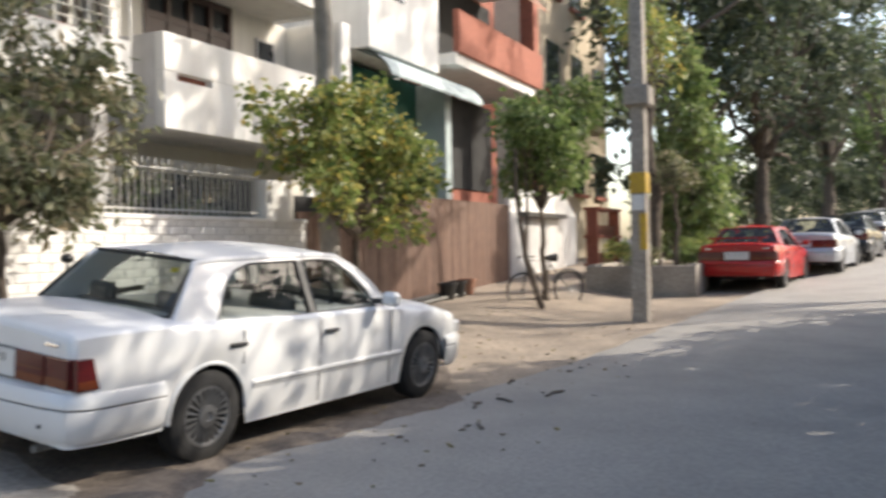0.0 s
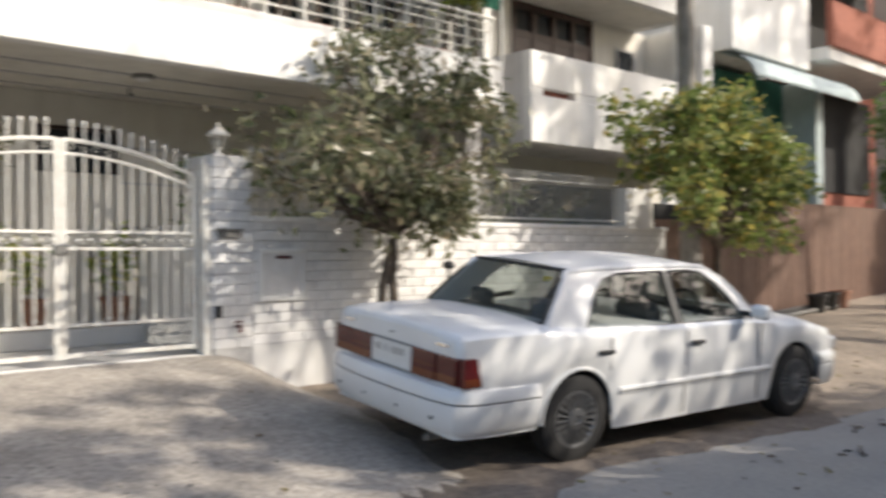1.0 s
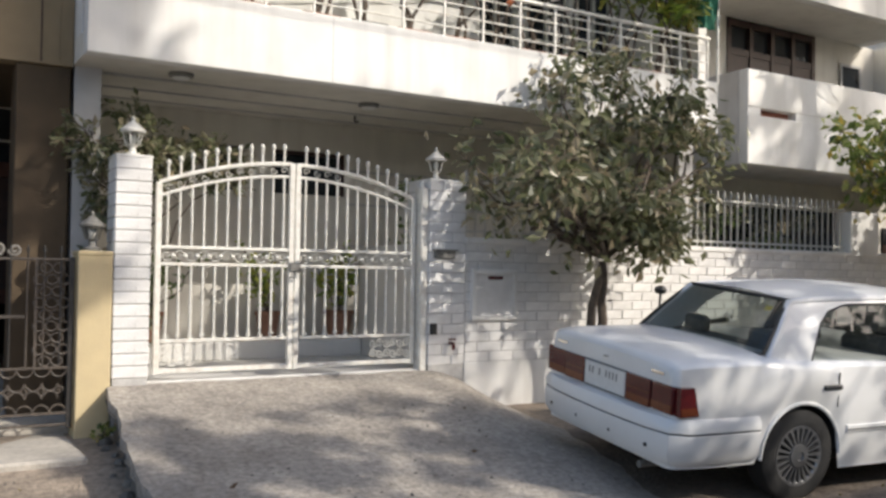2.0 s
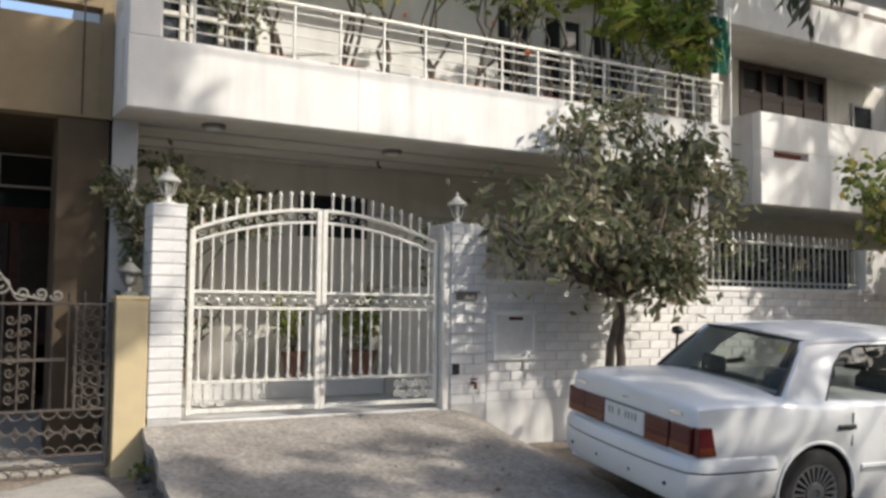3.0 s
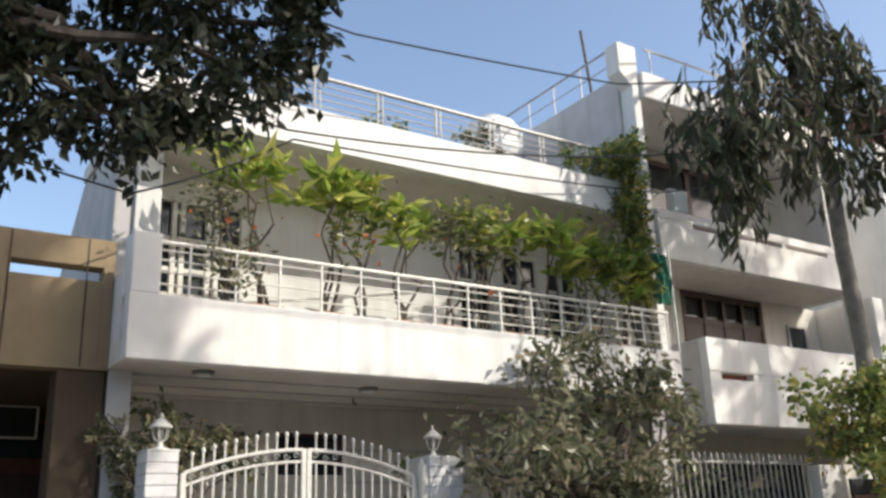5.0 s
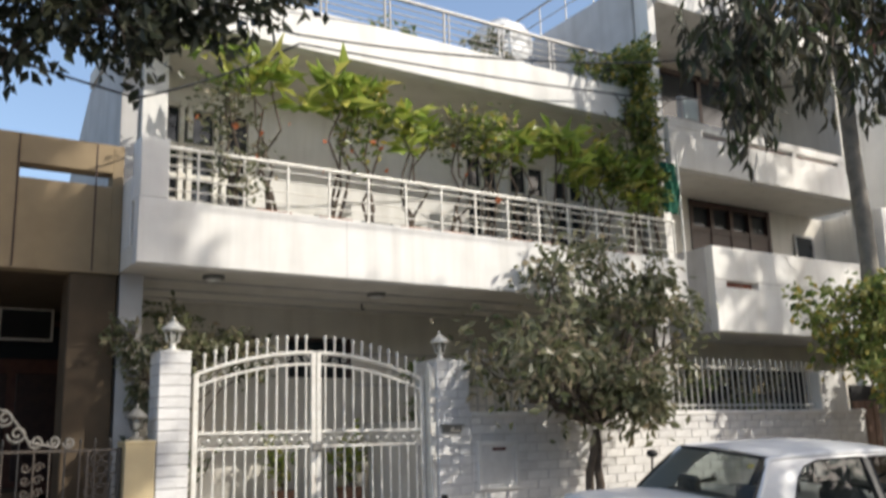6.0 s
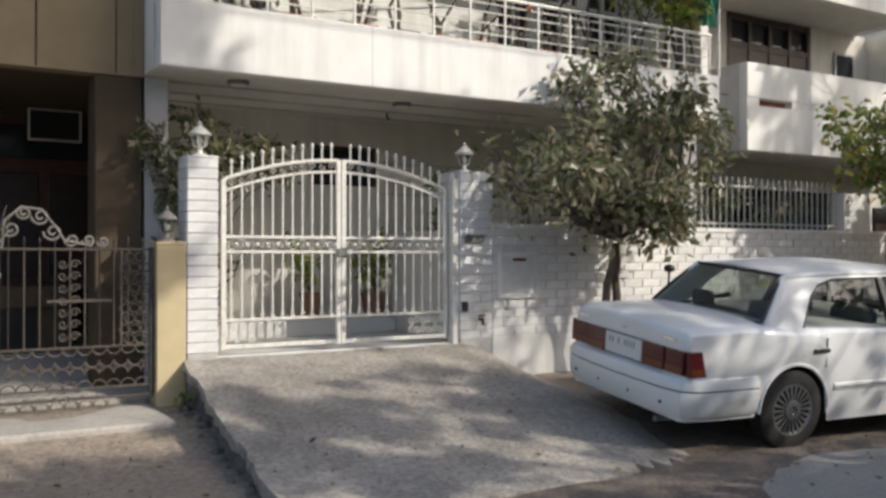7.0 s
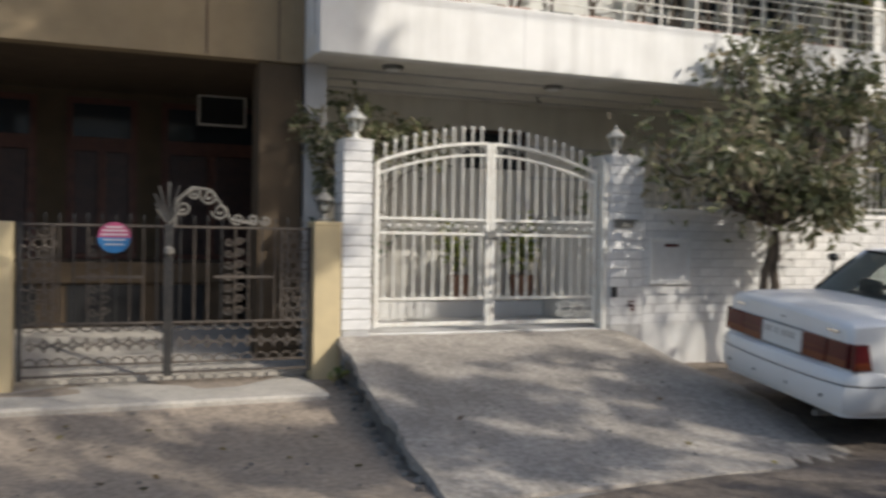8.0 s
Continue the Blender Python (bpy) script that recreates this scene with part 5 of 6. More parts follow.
        mr = P("door_mirror", Geo().box(1.92, s * 0.99 - 0.08, 0.96, 2.04, s * 0.99 + 0.08, 1.08, 0.03))
        P("mirror_arm", Geo().box(1.95, min(s * 0.80, s * 0.93), 0.97, 2.02, max(s * 0.80, s * 0.93), 1.01), BLACK_PLASTIC, mr)
        hl = P("headlight", Geo().box(3.42, s * 0.60 - 0.17, 0.55, 3.57, s * 0.60 + 0.17, 0.68, 0.02), LAMP_CLEAR)
        tl = P("tail_light", Geo().box(-1.172, min(s * 0.27, s * 0.56), 0.655, -1.12, max(s * 0.27, s * 0.56), 0.845, 0.006), LAMP_RED, None, "dark red tail light with an amber foot")
        lo_, hi_ = sorted((s * 0.565, s * 0.80))
        P("lens", Geo().box(-1.165, lo_, 0.655, -1.0, hi_, 0.845, 0.012).prism([(-1.14, 0.655), (-0.965, 0.655), (-1.02, 0.845), (-1.14, 0.845)], 1, *sorted((s * 0.79, s * 0.858))), LAMP_RED, tl)
        P("amber_lens", Geo().box(-1.1745, *sorted((s * 0.28, s * 0.55))[:1], 0.665, -1.165, sorted((s * 0.28, s * 0.55))[1], 0.715).box(-1.1675, sorted((s * 0.57, s * 0.79))[0], 0.665, -1.16, sorted((s * 0.57, s * 0.79))[1], 0.72).prism([(-1.13, 0.662), (-0.97, 0.662), (-0.985, 0.715), (-1.13, 0.715)], 1, *sorted((s * 0.80, s * 0.861))), LAMP_AMBER, tl)
        P("lens_rib", Geo().box(-1.176, *sorted((s * 0.28, s * 0.55))[:1], 0.752, -1.168, sorted((s * 0.28, s * 0.55))[1], 0.760), LAMP_AMBER, tl)
        P("badge", Geo().box(-1.164, s * 0.62 - 0.07, 0.90, -1.148, s * 0.62 + 0.07, 0.922, 0.003), CHROME)
    rows = [[(0.09 + 1.59 * i / 10, 0.575 * (2 * j / 12 - 1), 1.368 + (0.075 * (1 - (2 * j / 12 - 1) ** 2) + 0.012) * math.sin(math.pi * min(1, max(0, 0.12 + 0.76 * i / 10)))) for j in range(13)] for i in range(11)]
    P("roof", Geo(True).grid(rows))
    for n, x0, x1, z0, z1, w0, w1 in (("rear_window", -0.28, 0.09, 1.015, 1.37, 0.745, 0.575), ("windscreen", 2.22, 1.68, 0.965, 1.37, 0.745, 0.575)):
        rows = [[(x0 + (x1 - x0) * u / 4 - (0.06 if x0 < 0 else -0.06) * (1 - (2 * j / 10 - 1) ** 2) * (1 - u / 4), (w0 + (w1 - w0) * u / 4) * (2 * j / 10 - 1) * 0.97, z0 + (z1 - z0) * u / 4 + 0.012 * math.sin(math.pi * u / 4)) for j in range(11)] for u in range(5)]
        gl_ = P(n, Geo(True).grid(rows), CAR_GLASS)
        gl_.visible_shadow = False
        ring = rows[0] + [r[-1] for r in rows[1:]] + rows[-1][::-1][1:] + [r[0] for r in rows[::-1][1:]]
        P("window_seal", Geo(True).tube(ring, 0.014, 5, False), BLACK_PLASTIC, gl_)
    P("sticker", Geo().add([(-0.002, -0.47, 1.285), (-0.002, -0.40, 1.285), (0.025, -0.40, 1.315), (0.025, -0.47, 1.315)], [(0, 1, 2, 3)]), STICKER)
    for y in (-0.38, 0.38):
        seat = P("front_seat", Geo().box(1.02, y - 0.24, 0.6, 1.20, y + 0.24, 1.08, 0.06).box(1.02, y - 0.25, 0.5, 1.6, y + 0.25, 0.72, 0.05), SEAT)
        P("headrest", Geo().box(1.02, y - 0.12, 1.10, 1.11, y + 0.12, 1.26, 0.03), SEAT, seat)
        P("rear_headrest", Geo().box(-0.02, y - 0.13, 1.0, 0.08, y + 0.13, 1.14, 0.03), SEAT)
    P("rear_seat", Geo().box(-0.1, -0.62, 0.6, 0.14, 0.62, 1.02, 0.05), SEAT)
    P("dashboard", Geo().box(1.75, -0.68, 0.7, 2.2, 0.68, 1.0, 0.04), BLACK_PLASTIC)
    P("parcel_shelf", Geo().box(-0.25, -0.66, 0.95, -0.05, 0.66, 1.0), SEAT)
    P("steering_wheel", Geo(True).tube([(1.66 + 0.06 * math.sin(a), -0.38 + 0.18 * math.cos(a), 0.98 + 0.17 * math.sin(a)) for a in [2 * math.pi * i / 20 for i in range(21)]], 0.016, 6, False), BLACK_PLASTIC)
    for n, path, z0 in (("rear_bumper", [(-0.42, 0.885), (-0.80, 0.885), (-1.05, 0.87), (-1.17, 0.80), (-1.22, 0.60), (-1.245, 0.3), (-1.25, 0.0)], 0.335),
                        ("front_bumper", [(3.15, 0.865), (3.35, 0.86), (3.52, 0.78), (3.60, 0.60), (3.63, 0.3), (3.64, 0.0)], 0.26)):
        full = [(x, -y) for x, y in path] + [(x, y) for x, y in path[-2::-1]]
        prof = [(-0.10, 0.0), (-0.02, 0.0), (0.012, 0.05), (0.02, 0.16), (0.018, 0.195), (0.006, 0.205), (0.02, 0.215), (0.018, 0.26), (-0.01, 0.30), (-0.12, 0.315)]
        rows = []
        for i, (x, y) in enumerate(full):
            a, b = full[max(0, i - 1)], full[min(len(full) - 1, i + 1)]
            d = Vector((b[0] - a[0], b[1] - a[1], 0)).normalized()
            nrm = Vector((d.y, -d.x, 0))
            if (nrm.x > 0) == (n == "rear_bumper") and abs(nrm.x) > abs(nrm.y) or nrm.y * y < 0 and abs(nrm.y) >= abs(nrm.x):
                nrm = -nrm
            rows.append([(x + nrm.x * o, y + nrm.y * o, z0 + z) for o, z in prof])
        bp_ = P(n, Geo(True).grid(rows))
        P("rubber_strip", Geo().tube([r[5] for r in rows], 0.008, 5), BLACK_PLASTIC, bp_)
        if n == "rear_bumper":
            for y in (-0.62, -0.22, 0.22, 0.62):
                P("sensor", Geo(True).tube([(-1.24 + 0.05 * abs(y), y, 0.43), (-1.275 + 0.055 * abs(y), y, 0.43)], 0.014, 8), BLACK_PLASTIC, bp_)
    P("plate_frame", Geo().box(-1.166, -0.275, 0.652, -1.15, 0.275, 0.848, 0.004), IRON_GREY)
    pl_ = P("number_plate", Geo().box(-1.172, -0.262, 0.665, -1.155, 0.262, 0.835, 0.004), PLATE)
    for k in range(9):
        if k not in (2, 4):
            P("character_bar", Geo().box(-1.1745, 0.20 - 0.044 * k - 0.014, 0.755, -1.1715, 0.20 - 0.044 * k, 0.805), IRON_GREY, pl_)
    P("boot_emblem", Geo(True).lathe([(0.028, -0.006), (0.03, 0.0), (0.02, 0.004)], (-1.157, 0.0, 0.91), 10), CHROME)
    P("grille", Geo().box(3.50, -0.40, 0.53, 3.56, 0.40, 0.68, 0.01), CHROME)
    P("exhaust", Geo(True).tube([(-0.8, -0.5, 0.26), (-1.18, -0.5, 0.26)], 0.025, 8), IRON_GREY)
    if spoiler:
        P("spoiler", Geo().box(-1.12, -0.62, 1.13, -0.95, 0.62, 1.16, 0.01).box(-1.08, -0.5, 1.0, -1.0, -0.46, 1.14).box(-1.08, 0.46, 1.0, -1.0, 0.5, 1.14))
    # wheels
    rot = lambda gg: [(x, z, y) for x, y, z in gg.v]
    for x in (0.0, 2.78):
        for s in (-1, 1):
            def turned(profile, n, cap=False):
                gg = Geo(True).lathe(profile, (0, 0, 0), n, cap)
                gg.v = [(px + x, s * 0.755 + s * pz, py + 0.325) for px, py, pz in gg.v]
                return gg
            wh = P("wheel", turned([(0.20, -0.10), (0.205, 0.06), (0.19, 0.075)], 24), BLACK_PLASTIC)
            P("tyre", turned([(0.20, -0.10), (0.28, -0.105), (0.318, -0.085), (0.325, -0.05), (0.325, 0.05), (0.318, 0.085), (0.28, 0.105), (0.215, 0.10), (0.20, 0.08)], 36), RUBBER, wh)
            P("rim", turned([(0.215, 0.085), (0.21, 0.10), (0.195, 0.098), (0.185, 0.085)], 30), ALLOY, wh)
            P("hub", turned([(0.085, 0.085), (0.08, 0.105), (0.035, 0.112), (0.03, 0.10), (0.002, 0.10)], 20), ALLOY, wh)
            sp = Geo()
            for k in range(22):
                a = 2 * math.pi * k / 22
                ca, sa = math.cos(a), math.sin(a)
                pts = []
                for rr_, ww in ((0.08, 0.0055), (0.195, 0.011)):
                    for q in (-ww, ww):
                        for yy in (0.075, 0.098):
                            pts.append((x + rr_ * ca - q * sa, s * (0.755 + yy), 0.325 + rr_ * sa + q * ca))
                sp.add(pts, [(0, 1, 3, 2), (4, 6, 7, 5), (0, 4, 5, 1), (2, 3, 7, 6), (1, 5, 7, 3), (0, 2, 6, 4)])
            P("wheel_trim", sp, ALLOY, wh, "slotted silver wheel trim")
            P("brake", turned([(0.18, 0.02), (0.18, 0.06), (0.05, 0.065)], 18, True), DARK, wh)
        for s in (-1, 1):
            g2 = Geo(True).grid([[(x + (R + 0.01) * math.cos(a), s * 0.845, 0.327 + (R + 0.01) * math.sin(a)) for a in [math.pi * i / 16 for i in range(17)]], [(x + (R + 0.01) * math.cos(a), s * 0.55, 0.327 + (R + 0.01) * math.sin(a)) for a in [math.pi * i / 16 for i in range(17)]]])
            P("wheel_well", g2, DARK)
    for o in t.children_recursive:
        # a slightly short tail: everything behind the axle draws in
        if o.data.users == 1:
            for v in o.data.vertices:
                if v.co.x < -0.3:
                    v.co.x = -0.3 + (v.co.x + 0.3) * 0.91
    t.matrix_world = m
    return t


def place(x, y, z, turn, s):
    return Matrix.Translation((x, y, z)) @ Matrix.Rotation(turn, 4, "Z") @ Matrix.Scale(s, 4)


ON_VERGE = Matrix.Translation((3.988, -2.730, 0.077)) @ Matrix.Rotation(-0.113, 4, "Z") @ Matrix.Rotation(-0.007, 4, "Y") @ Matrix.Rotation(0.1009, 4, "X") @ Matrix.Diagonal((1.006, 0.95, 1.006, 1))
sedan("white_car", ON_VERGE, CAR_WHITE, "white four-door saloon car parked on the verge")
sedan("red_car", place(20.0, -5.45, rise(20.6), -0.10, 0.96), CAR_RED, "red saloon car with a rear spoiler parked by the garden", "", True)
for nm, x, y, paint, lb in (("white_street_car", 24.2, -6.5, CAR_SILVER, "silver-white car parked along the street"), ("black_car", 28.6, -7.25, CAR_BLACK, "black car parked along the street"),
                            ("silver_car", 35.6, -7.9, CAR_SILVER, "silver car parked along the street"), ("far_white_car", 44.0, -8.5, CAR_WHITE, "white car parked far along the street")):
    sedan(nm, place(x, y, rise(x + 1.2), -0.12, 1.0), paint, lb, "cars parked along the street")

# ---- street things ----
PX, PY, PZ = 13.88, -4.42, 0.14
pole = thing("utility_pole", (PX, PY, PZ), "grey concrete utility pole with yellow bands and a junction box", "utility pole")
part("shaft", Geo().add([(PX + a * 0.17, PY + b * 0.13, PZ) for a, b in ((-1, -1), (1, -1), (1, 1), (-1, 1))] + [(PX + a * 0.10, PY + b * 0.09, 9.0) for a, b in ((-1, -1), (1, -1), (1, 1), (-1, 1))],
                        [(0, 1, 2, 3), (4, 5, 6, 7), (0, 1, 5, 4), (1, 2, 6, 5), (2, 3, 7, 6), (3, 0, 4, 7)]), CONCRETE, pole)
part("junction_box", Geo().box(PX - 0.25, PY - 0.22, 3.72, PX + 0.2, PY + 0.2, 4.05, 0.02), CONCRETE, pole)
part("yellow_band", Geo().box(PX - 0.165, PY - 0.135, 2.28, PX + 0.165, PY + 0.135, 2.62, 0.01), POLE_YELLOW, pole, "yellow painted band")
part("yellow_band", Geo().box(PX - 0.168, PY - 0.138, 1.35, PX - 0.10, PY - 0.02, 1.95, 0.01), POLE_YELLOW, pole, "faded yellow painted band")
part("notice", Geo().box(PX - 0.172, PY - 0.10, 2.0, PX - 0.155, PY + 0.10, 2.25), PLATE, pole)
part("cross_arm", Geo().box(PX - 0.05, PY - 0.85, 8.3, PX + 0.05, PY + 0.85, 8.4), IRON_GREY, pole)


def cable(points, r=0.012):
    g = Geo(True)
    pts = []
    for a, b, sag in points:
        a, b = Vector(a), Vector(b)
        for i in range(15):
            t = i / 14
            p = a.lerp(b, t)
            p.z -= sag * 4 * t * (1 - t)
            pts.append(p)
    g.tube(pts, r, 5)
    c = thing("overhead_cable", tuple(pts[0]), "thin dark overhead cable slung across the facade", "cable", "cables over the street")
    part("cable", g, BLACK_PLASTIC, c)


bike = thing("bicycle", (0, 0, 0), "old black bicycle leaning by the young tree", "bicycle")
bz = 0.0
for x in (-0.55, 0.55):
    wv = part("wheel", Geo(True).tube([(x + 0.34 * math.cos(a), 0.0, bz + 0.36 + 0.34 * math.sin(a)) for a in [2 * math.pi * i / 24 for i in range(25)]], 0.02, 6, False), RUBBER, bike)
    sp = Geo()
    for k in range(10):
        a = math.pi * k / 10
        sp.tube([(x + 0.33 * math.cos(a), 0.0, bz + 0.36 + 0.33 * math.sin(a)), (x - 0.33 * math.cos(a), 0.0, bz + 0.36 - 0.33 * math.sin(a))], 0.003, 4)
    part("spoke_set", sp, STEEL, wv)
part("frame", Geo(True).tube([(-0.55, 0.0, bz + 0.36), (-0.38, 0.0, bz + 0.95), (0.12, 0.0, bz + 0.9), (0.00, 0.0, bz + 0.36), (-0.35, 0.0, bz + 0.85)], 0.016, 6).tube([(0.12, 0.0, bz + 0.95), (0.00, 0.0, bz + 0.36), (0.55, 0.0, bz + 0.36), (0.12, 0.0, bz + 0.85)], 0.014, 6), IRON_BLACK, bike)
part("handlebar", Geo(True).tube([(-0.48, -0.25, bz + 1.0), (-0.36, -0.2, bz + 1.02), (-0.36, 0.2, bz + 1.02), (-0.48, 0.25, bz + 1.0)], 0.013, 6), STEEL, bike)
part("saddle", Geo(True).tube([(0.02, 0.0, bz + 0.98), (0.24, 0.0, bz + 0.99)], [0.04, 0.09], 8), BLACK_PLASTIC, bike)
part("mudguard", Geo(True).tube([(0.55 + 0.39 * math.cos(a), 0.0, bz + 0.36 + 0.39 * math.sin(a)) for a in [math.pi * (0.1 + 0.8 * i / 12) for i in range(13)]], 0.022, 6), IRON_BLACK, bike)
bike.matrix_world = place(15.75, -2.15, 0.22, math.atan2(-0.75, 1.0), 1.0)
scoot = thing("scooter", (4.9, -1.25, 0.12), "dark scooter parked between the white car and the wall", "scooter")
part("body", Geo().box(4.3, -1.45, 0.35, 5.6, -1.05, 0.85, 0.12), CAR_BLACK, scoot)
for x in (4.15, 5.75):
    part("wheel", Geo(True).tube([(x + 0.2 * math.cos(a), -1.25, 0.37 + 0.2 * math.sin(a)) for a in [2 * math.pi * i / 20 for i in range(21)]], 0.055, 8, False), RUBBER, scoot)
part("steering", Geo(True).tube([(5.72, -1.25, 0.4), (5.45, -1.25, 1.1), (5.45, -0.95, 1.14)], 0.025, 6).tube([(5.45, -1.25, 1.1), (5.45, -1.55, 1.14)], 0.025, 6), IRON_BLACK, scoot)
part("apron", Geo().box(5.4, -1.42, 0.4, 5.55, -1.08, 1.05, 0.05), CAR_BLACK, scoot)
mi = part("mirror", Geo(True).lathe([(0.01, -0.045), (0.05, -0.03), (0.062, 0.0), (0.05, 0.03), (0.01, 0.045)], (4.82, -1.28, 1.425), 14), BLACK_PLASTIC, scoot, "round black mirror")
part("mirror_stalk", Geo(True).tube([(5.45, -1.25, 1.12), (5.0, -1.27, 1.22), (4.80, -1.28, 1.24), (4.82, -1.28, 1.40)], 0.012, 6), BLACK_PLASTIC, scoot)


def pot_plant(x, y, z, leaf, h, n, seed, label, size=0.12, r=0.13):
    rng = np.random.default_rng(seed)
    t = thing("potted_plant", (x, y, z), label, "potted plant", "pots behind the gate")
    part("pot", Geo(True).lathe([(r * 0.72, 0), (r, 0.26), (r * 1.12, 0.27), (r * 1.12, 0.31), (r * 0.95, 0.31), (r * 0.9, 0.27)], (x, y, z), 14), TERRACOTTA, t)
    g = Geo(True)
    pl, wy = [], []
    for k in range(5):
        e = np.array([x, y, z + 0.27]) + np.array([rng.normal() * 0.18, rng.normal() * 0.12, h * rng.uniform(0.6, 1.0)])
        g.tube(limb(rng, (x, y, z + 0.27), e, 0, 4, 0.06), 0.008, 5)
        m = n // 5
        tt = rng.uniform(0.3, 1.05, (m, 1))
        pl.append(np.array([x, y, z + 0.27]) + (e - np.array([x, y, z + 0.27])) * tt + rng.normal(size=(m, 3)) * 0.05)
        wy.append(rng.normal(size=(m, 3)) + [0, 0, 0.3])
    part("stalk", g, BARK, t)
    c = new("foliage", leaf_mesh("foliage", np.concatenate(pl), np.concatenate(wy), size, 0.4, leaf, rng, (x, y, z)))
    c.parent = t


structure("courtyard_ledge", Geo().box(0.2, 1.62, 0.612, 3.04, 2.195, 0.80, 0.012), WHITE, "low white ledge under the house wall behind the gate", "ledge")
pot_plant(2.0, 1.85, 0.80, LEAF_FRANGI, 0.75, 120, 1, "yellow-green potted plant in terracotta behind the gate")
pot_plant(2.85, 1.85, 0.80, LEAF_FRANGI, 0.85, 160, 2, "leafy potted plant in a terracotta pot behind the gate", 0.14, 0.16)
pot_plant(0.75, 1.9, 0.80, LEAF_MID, 0.6, 90, 3, "small green potted plant in terracotta behind the gate")
for i, x in enumerate((15.2, 15.7, 16.2)):
    t = thing("flower_pot", (x, -0.3, 0.4), "small terracotta pot at the foot of the plank fence" if i == 2 else "small dark bucket at the foot of the plank fence", "flower pot", "pots by the plank fence")
    part("pot", Geo(True).lathe([(0.12, 0), (0.18, 0.3), (0.2, 0.3), (0.2, 0.35), (0.16, 0.35), (0.15, 0.3)], (x, -0.3, ground_z(x, -0.3) - 0.02), 12), TERRACOTTA if i == 2 else BLACK_PLASTIC, t)

rail_ = thing("loose_pipe", (14.4, -0.2, 0.5), "black iron pipe lying along the foot of the plank fence", "pipe")
part("pipe", Geo(True).tube([(12.4, -0.22, ground_z(12.4, -0.22) + 0.10), (16.6, -0.15, ground_z(16.6, -0.15) + 0.10)], 0.05, 8), IRON_BLACK, rail_)
part("pipe", Geo(True).tube([(12.9, -0.34, ground_z(12.9, -0.34) + 0.05), (16.0, -0.32, ground_z(16.0, -0.32) + 0.05)], 0.04, 8), IRON_GREY, rail_)

# ---- trees and shrubs ----
def scatter(seed, lo, hi, r, n, keep=None):
    """Clump centres strewn through a box."""
    q = random.Random(seed)
    out = []
    while len(out) < n:
        p = [q.uniform(a, b) for a, b in zip(lo, hi)]
        if keep is None or keep(*p):
            out.append((*p, q.uniform(*r)))
    return out


tree("bougainvillea_tree", (4.62, -0.45, 0.18), (4.75, -0.55, 1.75),
     scatter(3, (3.2, -0.9, 1.9), (6.4, -0.25, 3.7), (0.18, 0.38), 27, lambda x, y, z: ((x - 4.85) / 1.6) ** 2 + ((z - 2.75) / 0.95) ** 2 < 1.0) + scatter(31, (3.1, -1.7, 2.0), (4.7, -0.9, 3.1), (0.14, 0.26), 10) + [(3.3, -0.35, 2.45, 0.2), (3.65, -0.4, 2.7, 0.22), (3.55, -0.4, 2.2, 0.2), (3.9, -0.4, 2.35, 0.22), (3.1, -0.35, 2.7, 0.14), (4.55, -0.5, 3.65, 0.22), (6.25, -0.45, 2.55, 0.22), (5.6, -0.5, 2.0, 0.22), (5.1, -0.4, 3.75, 0.2)],
     LEAF_BOUG, 4000, 0.13, 0.5, 11, "grey-green bougainvillea tree with a twisted dark trunk", r0=0.08, stems=2, spread=0.85, gap=1.25, droop=0.45)
tree("yellow_green_tree", (10.3, -1.05, 0.15), (10.35, -1.05, 1.6),
     scatter(7, (8.5, -1.7, 1.7), (12.3, -0.6, 3.75), (0.25, 0.46), 30, lambda x, y, z: ((x - 10.4) / 1.9) ** 2 + ((z - 2.75) / 1.05) ** 2 < 1.0) + [(8.3, -1.0, 3.05, 0.28), (8.0, -1.0, 3.3, 0.18), (12.4, -1.1, 2.55, 0.3), (11.9, -1.2, 1.75, 0.28), (8.7, -1.0, 3.4, 0.25)],
     LEAF_LIME, 6200, 0.125, 0.6, 12, "bright yellow-green leafy tree by the brick wall's end", r0=0.06, droop=0.5, spread=0.8, gap=1.2)
ringed = thing("ringed_trunk_tree", (10.0, -0.85, 0.2), "tall tree with a ringed grey trunk and hanging foliage", "tree")
pts = [(10.0 + 0.02 * math.sin(i * 1.3) - 0.012 * i, -0.85, 0.15 + 0.4 * i) for i in range(28)]
g = Geo(True)
pp, rr_ = [], []
for i in range(27):
    for k, q in ((0.0, 1.06), (0.35, 1.0), (0.9, 0.97)):
        a = Vector(pts[i]).lerp(Vector(pts[i + 1]), k)
        pp.append(a)
        rr_.append((0.155 - 0.003 * i) * q)
part("trunk", g.tube(pp, rr_, 12), PALE_BARK, ringed)
rng = np.random.default_rng(21)
lg = Geo(True)
pl, wy = [], []
